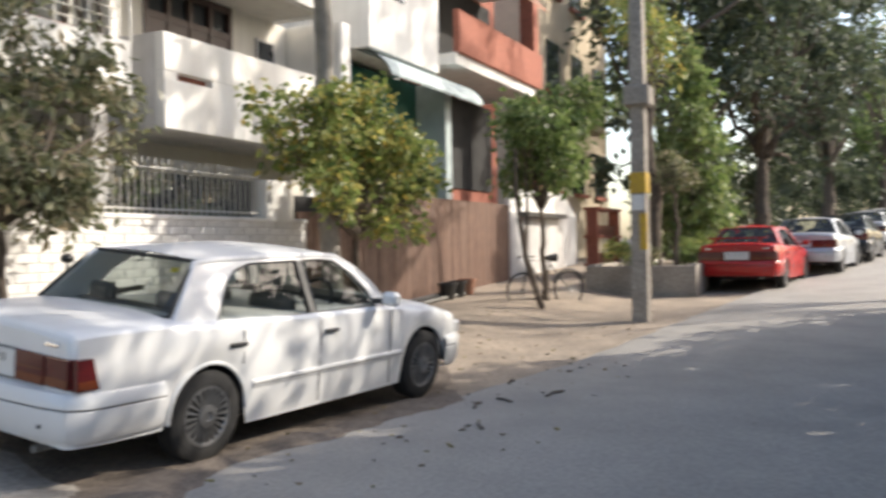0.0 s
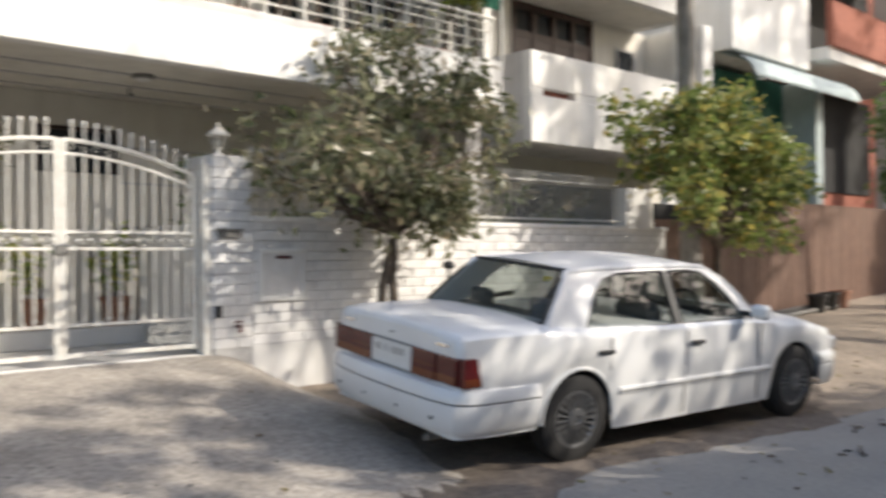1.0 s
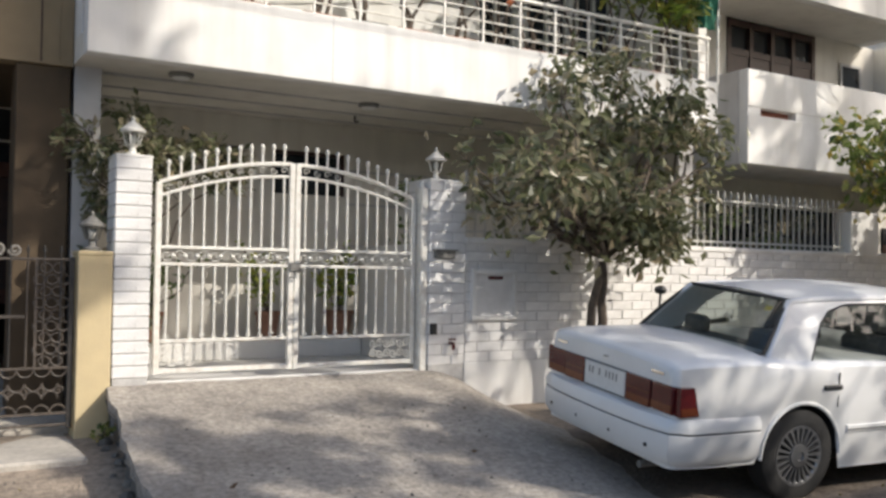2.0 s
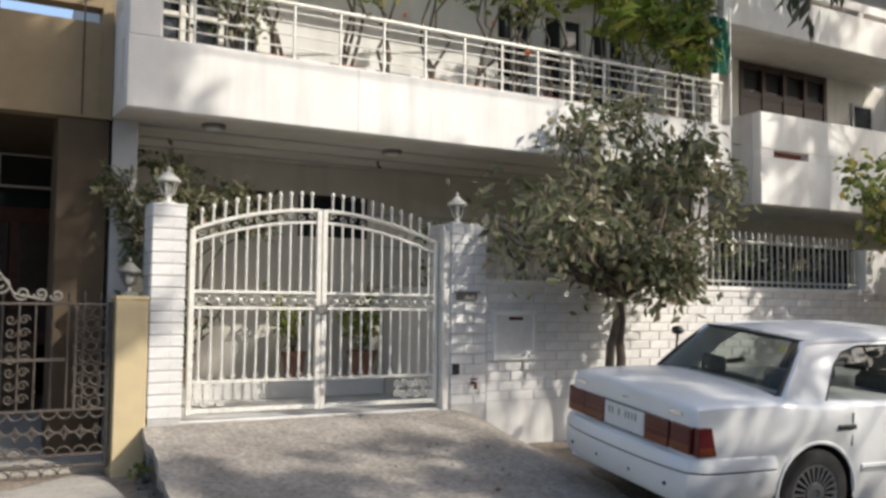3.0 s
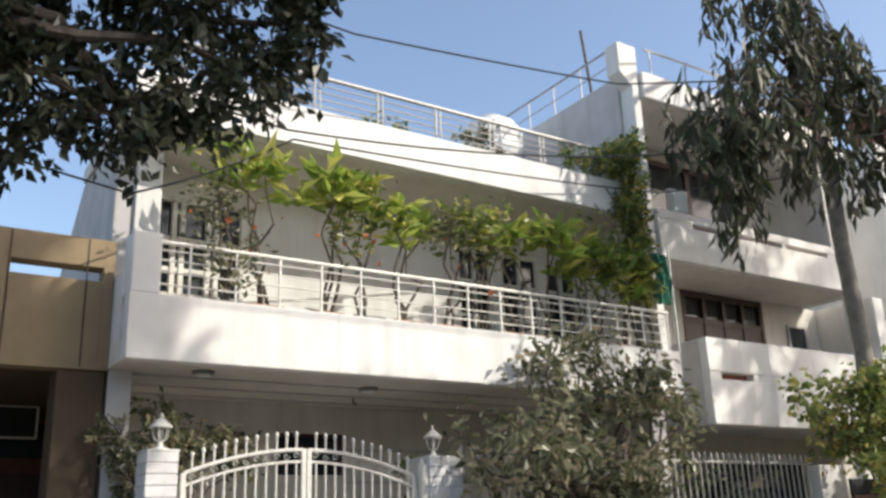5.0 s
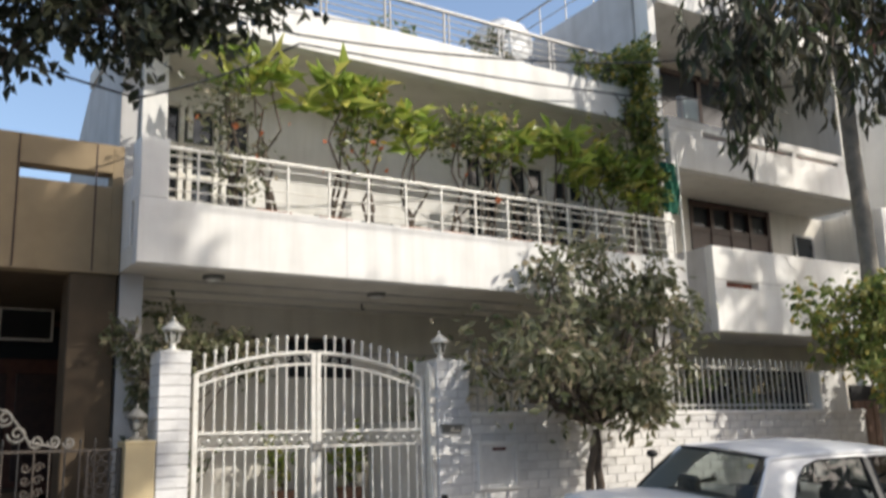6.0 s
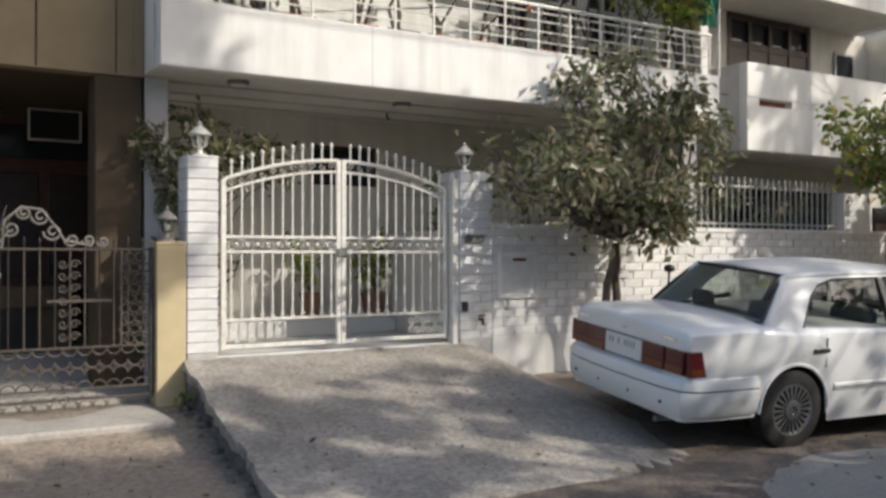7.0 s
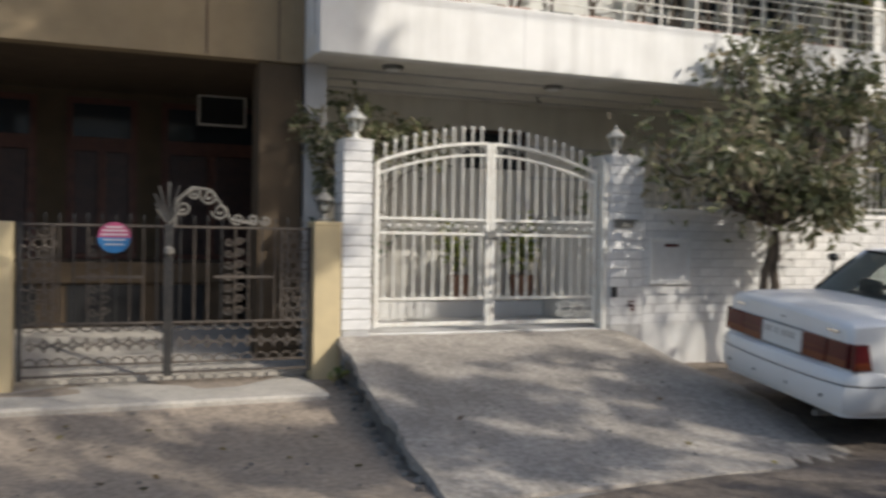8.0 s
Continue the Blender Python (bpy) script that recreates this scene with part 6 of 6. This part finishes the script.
for k in range(46):
    # hanging sprays around the trunk's head and out over the verge
    hx = rng.uniform(6.9, 10.6) if k > 8 else rng.uniform(6.25, 6.9)
    top_ = np.array([hx, rng.uniform(-2.0, -1.1), rng.uniform(5.6, 7.2) if k < 9 else rng.uniform(6.4, 9.2)])
    lg.tube(limb(rng, (9.72, -0.85, min(10.0, top_[2] + 1.1)), top_, 0.45, 6, 0.04), [0.05, 0.04, 0.034, 0.028, 0.02, 0.014, 0.008], 5)
    for q in range(rng.integers(5, 9)):
        s0 = top_ + rng.normal(size=3) * [0.26, 0.25, 0.18]
        ln = rng.uniform(0.35, 0.85)
        e = s0 + np.array([rng.normal() * 0.12, rng.normal() * 0.12, -ln])
        lg.tube(limb(rng, s0, e, 0, 3, 0.05), 0.005, 4, False)
        m = int(12 * ln) + 2
        tt = rng.uniform(0.0, 1.0, (m, 1))
        pl.append(s0 + (e - s0) * tt + rng.normal(size=(m, 3)) * 0.04)
        wy.append(rng.normal(size=(m, 3)) * 0.38 + [0, 0, -1.0])
part("branchwork", lg, BARK, ringed)
c = new("crown", leaf_mesh("crown", np.concatenate(pl), np.concatenate(wy), 0.27, 0.30, LEAF_NEEM, rng, (10.0, -0.85, 0.2)))
c.parent = ringed
tree("street_tree", (15.65, -2.2, 0.2), (15.4, -2.2, 2.1),
     scatter(9, (14.0, -2.9, 2.6), (17.2, -1.6, 4.7), (0.35, 0.55), 20, lambda x, y, z: ((x - 15.6) / 1.55) ** 2 + ((z - 3.6) / 1.05) ** 2 < 1.0),
     LEAF_MID, 4300, 0.16, 0.5, 13, "young green street tree with leaning stems", r0=0.06, droop=0.5, spread=0.7)
lean = thing("leaning_stem", (14.5, -2.45, 0.15), "bare leaning stem beside the street tree", "tree stem")
part("stem", Geo(True).tube([(14.6, -2.5, 0.15), (14.2, -2.3, 1.2), (14.0, -2.2, 2.4), (14.3, -2.1, 3.2)], [0.06, 0.05, 0.045, 0.03], 8), BARK, lean)
part("fork", Geo(True).tube([(14.2, -2.3, 1.2), (14.6, -2.2, 2.2), (14.8, -2.1, 3.0)], [0.035, 0.03, 0.02], 6), BARK, lean)
tree("dark_street_tree", (-4.2, -3.4, 0.05), (-3.4, -3.4, 4.4),
     [(-1.65, -3.2, 4.25, 0.45), (-1.2, -3.2, 4.1, 0.42), (-0.8, -3.25, 4.3, 0.42), (-0.35, -3.2, 4.6, 0.4), (-0.1, -3.3, 5.0, 0.38), (0.05, -3.2, 5.35, 0.32), (-1.0, -3.4, 4.9, 0.55), (-1.9, -3.2, 4.8, 0.6), (-0.5, -3.4, 5.35, 0.5), (-2.4, -3.0, 4.5, 0.55), (-1.3, -3.4, 5.5, 0.6), (-0.5, -3.3, 6.0, 0.55), (-2.2, -3.4, 5.6, 0.7), (-1.4, -3.6, 6.2, 0.7), (-3.0, -3.3, 5.2, 0.7), (0.15, -3.2, 5.9, 0.35), (-2.9, -3.5, 6.3, 0.8), (-1.75, -3.0, 3.85, 0.25)],
     LEAF_OVER, 14500, 0.105, 0.55, 14, "large dark-leaved street tree overhanging the gates", r0=0.2, droop=0.6)
tree("slim_street_tree", (19.0, -3.6, 0.88), (19.0, -3.6, 5.0), [(17.5, -3.9, 5.7, 0.6), (16.2, -4.1, 5.5, 0.6), (18.5, -3.4, 6.2, 0.7), (20.0, -3.6, 6.0, 0.7), (19.0, -3.5, 7.0, 0.8), (17.0, -4.0, 6.6, 0.7), (15.2, -4.2, 6.0, 0.5), (16.4, -4.3, 4.7, 0.35)],
     LEAF_LIME, 1500, 0.2, 0.3, 57, "slim dark-trunked tree with light hanging leaves", r0=0.14, droop=0.9, spread=0.8)
# trees down the street
far = [(29.0, -2.2, 1), (33.0, -4.6, 2), (38.0, -1.5, 3), (42.0, -6.6, 4), (50.0, -4.0, 5), (52.0, -9.0, 6), (62.0, -6.0, 7), (66.0, -10.5, 8), (80.0, -9.0, 9), (95.0, -12.5, 10), (60.0, -22.0, 11), (80.0, -24.0, 12), (110.0, -19.0, 13)]
for x, y, s in far:
    r = random.Random(s)
    cl = []
    for k in range(17):
        a = r.uniform(0, 2 * math.pi)
        q = r.uniform(0.4, 3.8)
        cl.append((x + q * math.cos(a), y + q * math.sin(a), rise(x) + r.uniform(3.0, 12.5), r.uniform(1.2, 2.0)))
    tree("roadside_tree", (x, y, rise(x) - 0.1), (x + r.uniform(-0.5, 0.5), y, rise(x) + 3.5), cl, LEAF_FAR if s % 3 else LEAF_MID, 4200, 0.34, 0.55, 30 + s, "large dark-green roadside tree along the street", r0=0.28, droop=0.4, twigs=False)
for i, (x, y) in enumerate(((33.0, -2.5), (38.0, -4.0), (46.0, -5.0), (54.0, -6.5), (64.0, -8.0), (78.0, -11.0), (96.0, -14.0), (120.0, -17.0), (46.0, 0.0))):
    r = random.Random(200 + i)
    tree("roadside_bush", (x, y, rise(x) - 0.1), (x, y, rise(x) + 0.8), [(x + r.uniform(-3, 3), y + r.uniform(-0.8, 0.8), rise(x) + r.uniform(0.8, 4.5), r.uniform(0.9, 1.5)) for k in range(11)], LEAF_FAR, 2400, 0.28, 0.5, 220 + i, "dense green bush along the street", r0=0.08, category="bush", twigs=False)
tree("conifer_like_tree", (23.2, -3.7, 0.85), (23.2, -3.7, 2.2), [(23.2 + 0.25 * math.sin(k * 2.1) * (14 - k) / 6, -3.7 + 0.25 * math.cos(k * 2.1) * (14 - k) / 6, 1.9 + 0.36 * k, 1.2 - 0.065 * k) for k in range(14)],
     LEAF_MID, 5200, 0.22, 0.4, 51, "tapering green garden tree with hanging shoots", r0=0.1, droop=0.9)
tree("small_round_tree", (18.9, -4.1, 0.88), (18.9, -4.1, 2.4), [(18.9, -4.1, 3.0, 0.42), (18.7, -4.0, 2.85, 0.35), (19.2, -4.2, 2.9, 0.35), (19.0, -4.0, 3.25, 0.3)], LEAF_BOUG, 900, 0.11, 0.5, 52, "small round clipped tree in the garden", r0=0.045)
for i, (x, y, h, m_) in enumerate(((18.7, -2.9, 0.8, LEAF_LIME), (18.7, -3.5, 0.6, LEAF_BOUG), (19.4, -4.2, 0.7, LEAF_MID), (20.2, -4.2, 0.9, LEAF_LIME), (21.2, -4.2, 0.8, LEAF_MID), (22.2, -4.2, 1.0, LEAF_LIME))):
    tree("garden_shrub", (x, y, 0.88), (x, y, 1.0), [(x, y, 0.95 + h * 0.4, h * 0.4), (x + 0.25, y + 0.15, 0.95 + h * 0.3, h * 0.3), (x - 0.2, y - 0.2, 0.95 + h * 0.35, h * 0.3)], m_, 420, 0.11, 0.4, 60 + i, "leafy garden shrub behind the low wall", r0=0.03, category="shrub", droop=0.0)
# unseen trees across the street, added to shade and dapple this side
rs = random.Random(77)


def shade_tree(x, y, h, clumps, n, seed, size=0.30):
    tree("shade_tree", (x, y, 0.0), (x, y, min(h * 0.45, 4.0)), clumps, LEAF_DARK, n, size, 0.55, seed, "unseen leafy tree across the street, added for its shade", r0=0.22, twigs=False, limb_r=0.03)


def up_light(x, y, z, r, yc=-10.5):
    """A clump over the far pavement whose shade falls about (x, y, z)."""
    q = (yc - y) / TO_SUN.y
    return (x + TO_SUN.x * q, yc, z + TO_SUN.z * q, r)


def dapple(seed, lo, hi, r, n):
    """Clumps that break the light over a stretch of ground or wall."""
    return [up_light(x, y, z, q) for x, y, z, q in scatter(seed, lo, hi, r, n)]


# dense crown placed to shade the tan house and its verandah
shade_tree(3.0, -11.6, 12, [(3.0, -10.5, 10.6, 1.3), (4.8, -10.3, 11.3, 1.2), (6.2, -10.2, 12.0, 0.7), (4.0, -10.6, 11.5, 0.9), (1.6, -10.5, 11.2, 1.6), (0.4, -10.4, 12.4, 1.5), (7.2, -10.5, 12.0, 0.5), (7.7, -10.5, 12.2, 0.5), (8.3, -10.5, 11.7, 0.36), (8.5, -10.5, 12.3, 0.36), (8.4, -10.5, 12.9, 0.3)], 7000, 81, 0.24)
# open crown breaking the light on the tan parapet
shade_tree(4.5, -12.0, 12, dapple(41, (-5.5, 0.6, 3.3), (-0.3, 0.6, 4.6), (0.30, 0.42), 21), 5200, 85, 0.18)
# open crown placed to dapple the verge and plinth before the black gate
shade_tree(6.0, -12.2, 9, dapple(42, (-4.5, -3.6, 0.05), (-0.4, -0.9, 0.1), (0.16, 0.34), 27) + dapple(43, (-3.0, 0.3, 0.24), (-0.5, 1.7, 0.24), (0.16, 0.3), 4), 3600, 86, 0.16)
# open crown placed to dapple the ramp
shade_tree(9.0, -12.2, 9, dapple(44, (-0.1, -3.4, 0.2), (3.3, -0.5, 0.4), (0.16, 0.34), 27) + dapple(45, (2.4, -3.4, 0.1), (3.4, -1.2, 0.1), (0.2, 0.3), 6), 3600, 87, 0.16)
# boughs placed to shade the gate passage and the brick wall
shade_tree(12.5, -11.8, 9, dapple(46, (0.3, 2.2, 0.75), (3.2, 2.2, 1.15), (0.22, 0.32), 22) + dapple(47, (2.95, 0.0, 0.6), (4.3, 0.0, 2.3), (0.11, 0.2), 15) + dapple(48, (5.2, 0.0, 3.4), (7.2, 0.0, 4.2), (0.2, 0.35), 7), 2800, 82, 0.14)
# high open crown breaking the light on the apartment house and its neighbour
shade_tree(20.5, -12.2, 14, dapple(52, (7.9, 0.25, 3.1), (11.8, 0.25, 6.1), (0.18, 0.32), 13) + dapple(53, (13.3, 0.3, 5.2), (16.5, 0.3, 8.5), (0.22, 0.36), 12), 2600, 88, 0.16)
# bough shading the far tan pier
shade_tree(5.0, -12.6, 10, dapple(51, (-3.6, 0.0, 0.3), (-2.7, 0.0, 1.7), (0.18, 0.28), 8), 900, 89, 0.16)
# low boughs placed to shade the car's flank and the ground beside it
shade_tree(11.6, -12.4, 8, dapple(49, (4.4, -3.7, 0.3), (6.8, -3.7, 1.2), (0.12, 0.24), 7) + dapple(50, (2.8, -5.6, 0.0), (8.5, -3.8, 0.0), (0.26, 0.42), 48), 4600, 83, 0.15)
shade_tree(19.0, -12.0, 14, [(17.0, -10.6, 12.8, 0.9), (18.4, -10.5, 13.4, 0.9), (19.6, -10.6, 12.6, 0.9), (20.8, -10.5, 13.6, 0.9), (18.0, -10.5, 15.0, 0.9), (19.8, -10.5, 15.3, 0.9), (21.5, -10.6, 15.0, 0.9), (16.8, -10.5, 14.6, 0.7), (22.5, -10.5, 14.8, 1.0), (24.0, -10.6, 15.6, 1.0), (23.2, -10.5, 16.8, 1.0), (25.2, -10.6, 14.6, 1.0), (27.0, -10.5, 15.5, 1.0), (29.0, -10.6, 15.2, 1.0)], 2500, 84, 0.22)
for i in range(6):
    x = 1.0 + 2.9 * i
    shade_tree(x, -12.2, 5, [(x + rs.uniform(-1.6, 1.6), -11.6 + rs.uniform(-0.6, 0.4), 1.6 + (0.5 if i > 1 else 0.32) * k + rs.uniform(-0.2, 0.2), 1.3) for k in range(9)], 4400 if i > 1 else 3000, 90 + i)

# climbing and balcony plants
for i, x in enumerate((3.9, 5.2, 6.4, 7.3, 8.2, 9.1)):
    tree("courtyard_shrub", (x, 0.75, 0.6), (x, 0.75, 1.1), scatter(300 + i, (x - 0.65, 0.5, 1.3), (x + 0.65, 1.0, 2.45), (0.16, 0.28), 10), LEAF_BOUG if i % 2 else LEAF_MID, 520, 0.10, 0.45, 310 + i, "leafy shrub behind the white iron fence", r0=0.03, category="shrub")
tree("gate_climber", (0.2, 0.65, 0.6), (0.25, 0.65, 1.6), [(0.1, 0.6, 2.2, 0.4), (0.5, 0.7, 2.55, 0.42), (0.9, 0.75, 2.62, 0.35), (-0.1, 0.5, 2.65, 0.32), (0.3, 0.6, 2.75, 0.35), (1.2, 0.8, 2.5, 0.25), (0.15, 0.55, 1.6, 0.3), (0.3, 0.55, 1.1, 0.25)], LEAF_BOUG, 2300, 0.09, 0.5, 71, "green climber inside the slim gate pier", r0=0.03, category="climber")
tree("creeper", (6.8, 0.25, 3.93), (6.7, 0.2, 4.6), [(6.56 + 0.12 * math.sin(k * 1.9), 0.16, 4.75 + 0.21 * k, 0.25) for k in range(11)] + [(6.5, 0.35, 6.7, 0.3), (6.1, 0.35, 6.65, 0.25), (5.7, 0.36, 6.6, 0.22), (6.8, 0.4, 6.9, 0.35)], LEAF_LIME, 3200, 0.10, 0.5, 72, "creeper covering the corner column", r0=0.03, category="creeper")
rng = np.random.default_rng(5)
BAL = [(0.75, LEAF_BOUG, 5.35, 0.09), (1.15, LEAF_FRANGI, 5.55, 0.2), (1.85, LEAF_FRANGI, 5.6, 0.22), (2.35, LEAF_LIME, 5.5, 0.11), (2.85, LEAF_FRANGI, 5.5, 0.2), (3.4, LEAF_BOUG, 5.5, 0.09), (3.85, LEAF_LIME, 5.45, 0.12), (4.3, LEAF_FRANGI, 5.5, 0.19), (4.85, LEAF_FRANGI, 5.45, 0.2), (5.35, LEAF_FRANGI, 5.4, 0.19), (5.8, LEAF_LIME, 5.3, 0.12), (6.2, LEAF_FRANGI, 5.3, 0.2), (6.5, LEAF_FRANGI, 5.05, 0.17)]
for k, (x, lm, zt, ls) in enumerate(BAL):
    broad = lm is LEAF_FRANGI
    t = thing("balcony_plant", (x, 0.13, 3.93), "broad-leaved potted plant lining the white balcony" if broad else "tall small-leaved potted plant lining the white balcony", "potted plant", "plants along the balcony")
    part("trough", Geo().box(x - 0.2, 0.13, 3.93, x + 0.2, 0.32, 3.98, 0.01), TERRACOTTA if k % 3 else BLACK_PLASTIC, t)
    g = Geo(True)
    pl, wy = [], []
    for s in range(3):
        e = np.array([x + rng.normal() * 0.22, 0.08 + rng.normal() * 0.10, zt - 0.12 - rng.uniform(0.0, 0.22)])
        stem = limb(rng, (x + rng.normal() * 0.05, 0.22, 3.96), e, 0, 6, 0.09)
        g.tube(stem, [0.02, 0.018, 0.016, 0.014, 0.012, 0.01, 0.007], 6)
        heads = [e, e + rng.normal(size=3) * [0.2, 0.1, 0.1], stem[5] + rng.normal(size=3) * [0.2, 0.1, 0.08]] if broad else [stem[i] + rng.normal(size=3) * [0.18, 0.1, 0.12] for i in ((5, 5, 6, 6, 6) if k else (1, 2, 3, 4, 5, 6, 6))]
        for hd in heads:
            m = 12 if broad else 19
            a = rng.uniform(0, 2 * math.pi, m)
            w = np.stack([np.cos(a), np.sin(a), rng.uniform(-0.35, 0.8, m)], 1)
            pl.append(hd + w * 0.03 + rng.normal(size=(m, 3)) * (0.03 if broad else 0.10))
            wy.append(w)
    part("stalk", g, BARK, t)
    c = new("foliage", leaf_mesh("foliage", np.concatenate(pl), np.concatenate(wy), ls * (1.3 if broad else 1.0), 0.36 if broad else 0.5, lm, rng, (x, 0.13, 3.93), 0.2, 0.3))
    c.parent = t
    if k in (0, 1, 2, 3, 5):
        for q in range(3):
            c = new("flower", leaf_mesh("flower", np.array([[x, -0.02, 4.7]]) + rng.normal(size=(1, 3)) * [0.2, 0.05, 0.22], rng.normal(size=(1, 3)), 0.07, 0.9, FLOWER, rng, (x, 0.13, 3.93)))
            c.parent = t
tree("roof_shrub", (2.9, 0.9, 6.1), (2.9, 0.9, 6.3), [(2.7, 0.8, 6.6, 0.2), (3.1, 0.8, 6.6, 0.2)], LEAF_MID, 260, 0.1, 0.5, 74, "low potted shrub on the roof terrace", r0=0.02, category="shrub")
tree("roof_shrub", (4.4, 0.9, 6.1), (4.4, 0.9, 6.4), [(4.4, 0.8, 6.8, 0.28), (4.7, 0.8, 6.6, 0.2)], LEAF_BOUG, 320, 0.1, 0.5, 75, "grey-green potted shrub on the roof terrace", r0=0.02, category="shrub")

# overhead cables
cable([((-14, -3.0, 7.4), (-0.36, -0.2, 4.80), 0.5), ((-0.36, -0.2, 4.80), (1.27, -0.2, 5.71), 0.06), ((1.27, -0.2, 5.71), (7.3, 0.3, 6.38), 0.05), ((7.3, 0.3, 6.38), (13.9, -4.4, 7.6), 0.2)])
cable([((-14, -3.2, 6.6), (1.08, -0.5, 5.65), 0.3), ((1.08, -0.5, 5.65), (5.98, -0.5, 6.38), 0.1), ((5.98, -0.5, 6.38), (13.9, -4.4, 7.8), 0.2)])
cable([((-14, -3.6, 6.9), (1.85, -0.5, 6.99), 0.3), ((1.85, -0.5, 6.99), (5.87, -0.5, 7.42), 0.02), ((5.87, -0.5, 7.42), (13.85, -4.9, 8.4), 0.2)])
cable([((-14, -4.0, 7.9), (13.85, -5.1, 8.42), 0.3)])
cable([((13.9, -4.4, 8.3), (60, -8.0, 9.5), 0.8)])

# litter on the road and verge
rng = np.random.default_rng(9)
m = 340
p = np.stack([rng.uniform(-4, 14, m), rng.uniform(-5.6, -0.8, m), np.zeros(m)], 1)
keep = []
for q in p:
    on_ramp = -0.5 < q[0] < 3.7 and q[1] > -3.7
    if on_ramp and rng.random() > 0.25:
        continue
    q[2] = ramp_z(min(1, max(0, (q[0] + 0.1) / 3.5)), min(1, max(0, -q[1] / 3.6))) + 0.012 if on_ramp else (max(ground_z(q[0], q[1]), 0.03 if q[1] < -3.6 else 0) + 0.012)
    keep.append(q)
p = np.array(keep)
w = rng.normal(size=p.shape) * [1, 1, 0.12]
lf = new("fallen_leaves", leaf_mesh("fallen_leaves", p, w, 0.062, 0.45, DRY_LEAF, rng))
tagged(lf, "dry brown leaves and litter scattered over the verge", "leaves", "", "stuff")
for i, (x, y, a, l) in enumerate(((6.2, -4.6, 0.2, 0.3), (6.6, -4.8, 1.0, 0.22), (7.0, -5.0, -0.2, 0.34), (5.4, -5.0, 0.5, 0.25), (7.6, -4.4, 0.1, 0.2), (11.2, -7.4, 0.1, 0.5), (12.8, -6.0, 0.2, 0.9))):
    t = thing("twig", (x, y, 0.03), "broken dark twig lying on the asphalt", "twig", "twigs on the road")
    part("stick", Geo(True).tube([(x, y, 0.045), (x + l * 0.5 * math.cos(a), y + l * 0.5 * math.sin(a) + 0.02, 0.055), (x + l * math.cos(a), y + l * math.sin(a), 0.045)], 0.012, 5), BARK, t)
rng = np.random.default_rng(19)
g = Geo()
for k in range(420):
    x, y = rng.uniform(-4.0, 9.5), rng.uniform(-4.6, -0.9)
    w = rng.uniform(0.006, 0.02)
    if -0.4 < x < 3.9 and y > -3.56:
        v_ = (0.04 - y) / 3.6
        xa, xb = -0.03 - 0.30 * v_, 3.85 - 0.75 * v_
        if not xa + 0.1 < x < xb - 0.1:
            continue
        z = ramp_z((x - xa) / (xb - xa), v_)
    else:
        z = max(ground_z(x, y), 0.03 if y < road_edge(x) else 0.0) + 0.01
    pts = [(x + w * rng.uniform(0.7, 1.3) * math.cos(a), y + w * rng.uniform(0.7, 1.3) * math.sin(a), z) for a in (0.3, 1.9, 3.4, 4.9)]
    g.add(pts + [(x, y, z + w * rng.uniform(0.6, 1.1))], [(0, 1, 4), (1, 2, 4), (2, 3, 4), (3, 0, 4), (3, 2, 1, 0)])
part("gravel", g, STONE, None, "small stones and crumbs strewn over ramp and verge", "gravel", "stuff")
bk = thing("broken_brick", (2.9, -1.55, 0.12), "broken red brick lying behind the white car", "brick")
part("brick", Geo().box(2.82, -1.62, 0.10, 3.02, -1.50, 0.19, 0.01), TERRACOTTA, bk)
part("fragment", Geo().box(3.05, -1.56, 0.10, 3.13, -1.48, 0.16, 0.01), PALE_CONCRETE, bk)
weed = tree("weed", (-0.12, -0.35, 0.2), (-0.12, -0.35, 0.24), [(-0.13, -0.38, 0.28, 0.04), (-0.1, -0.3, 0.30, 0.035)], LEAF_LIME, 22, 0.045, 0.8, 99, "green weed growing between the ramp stones", r0=0.008, category="weed", droop=0.0)
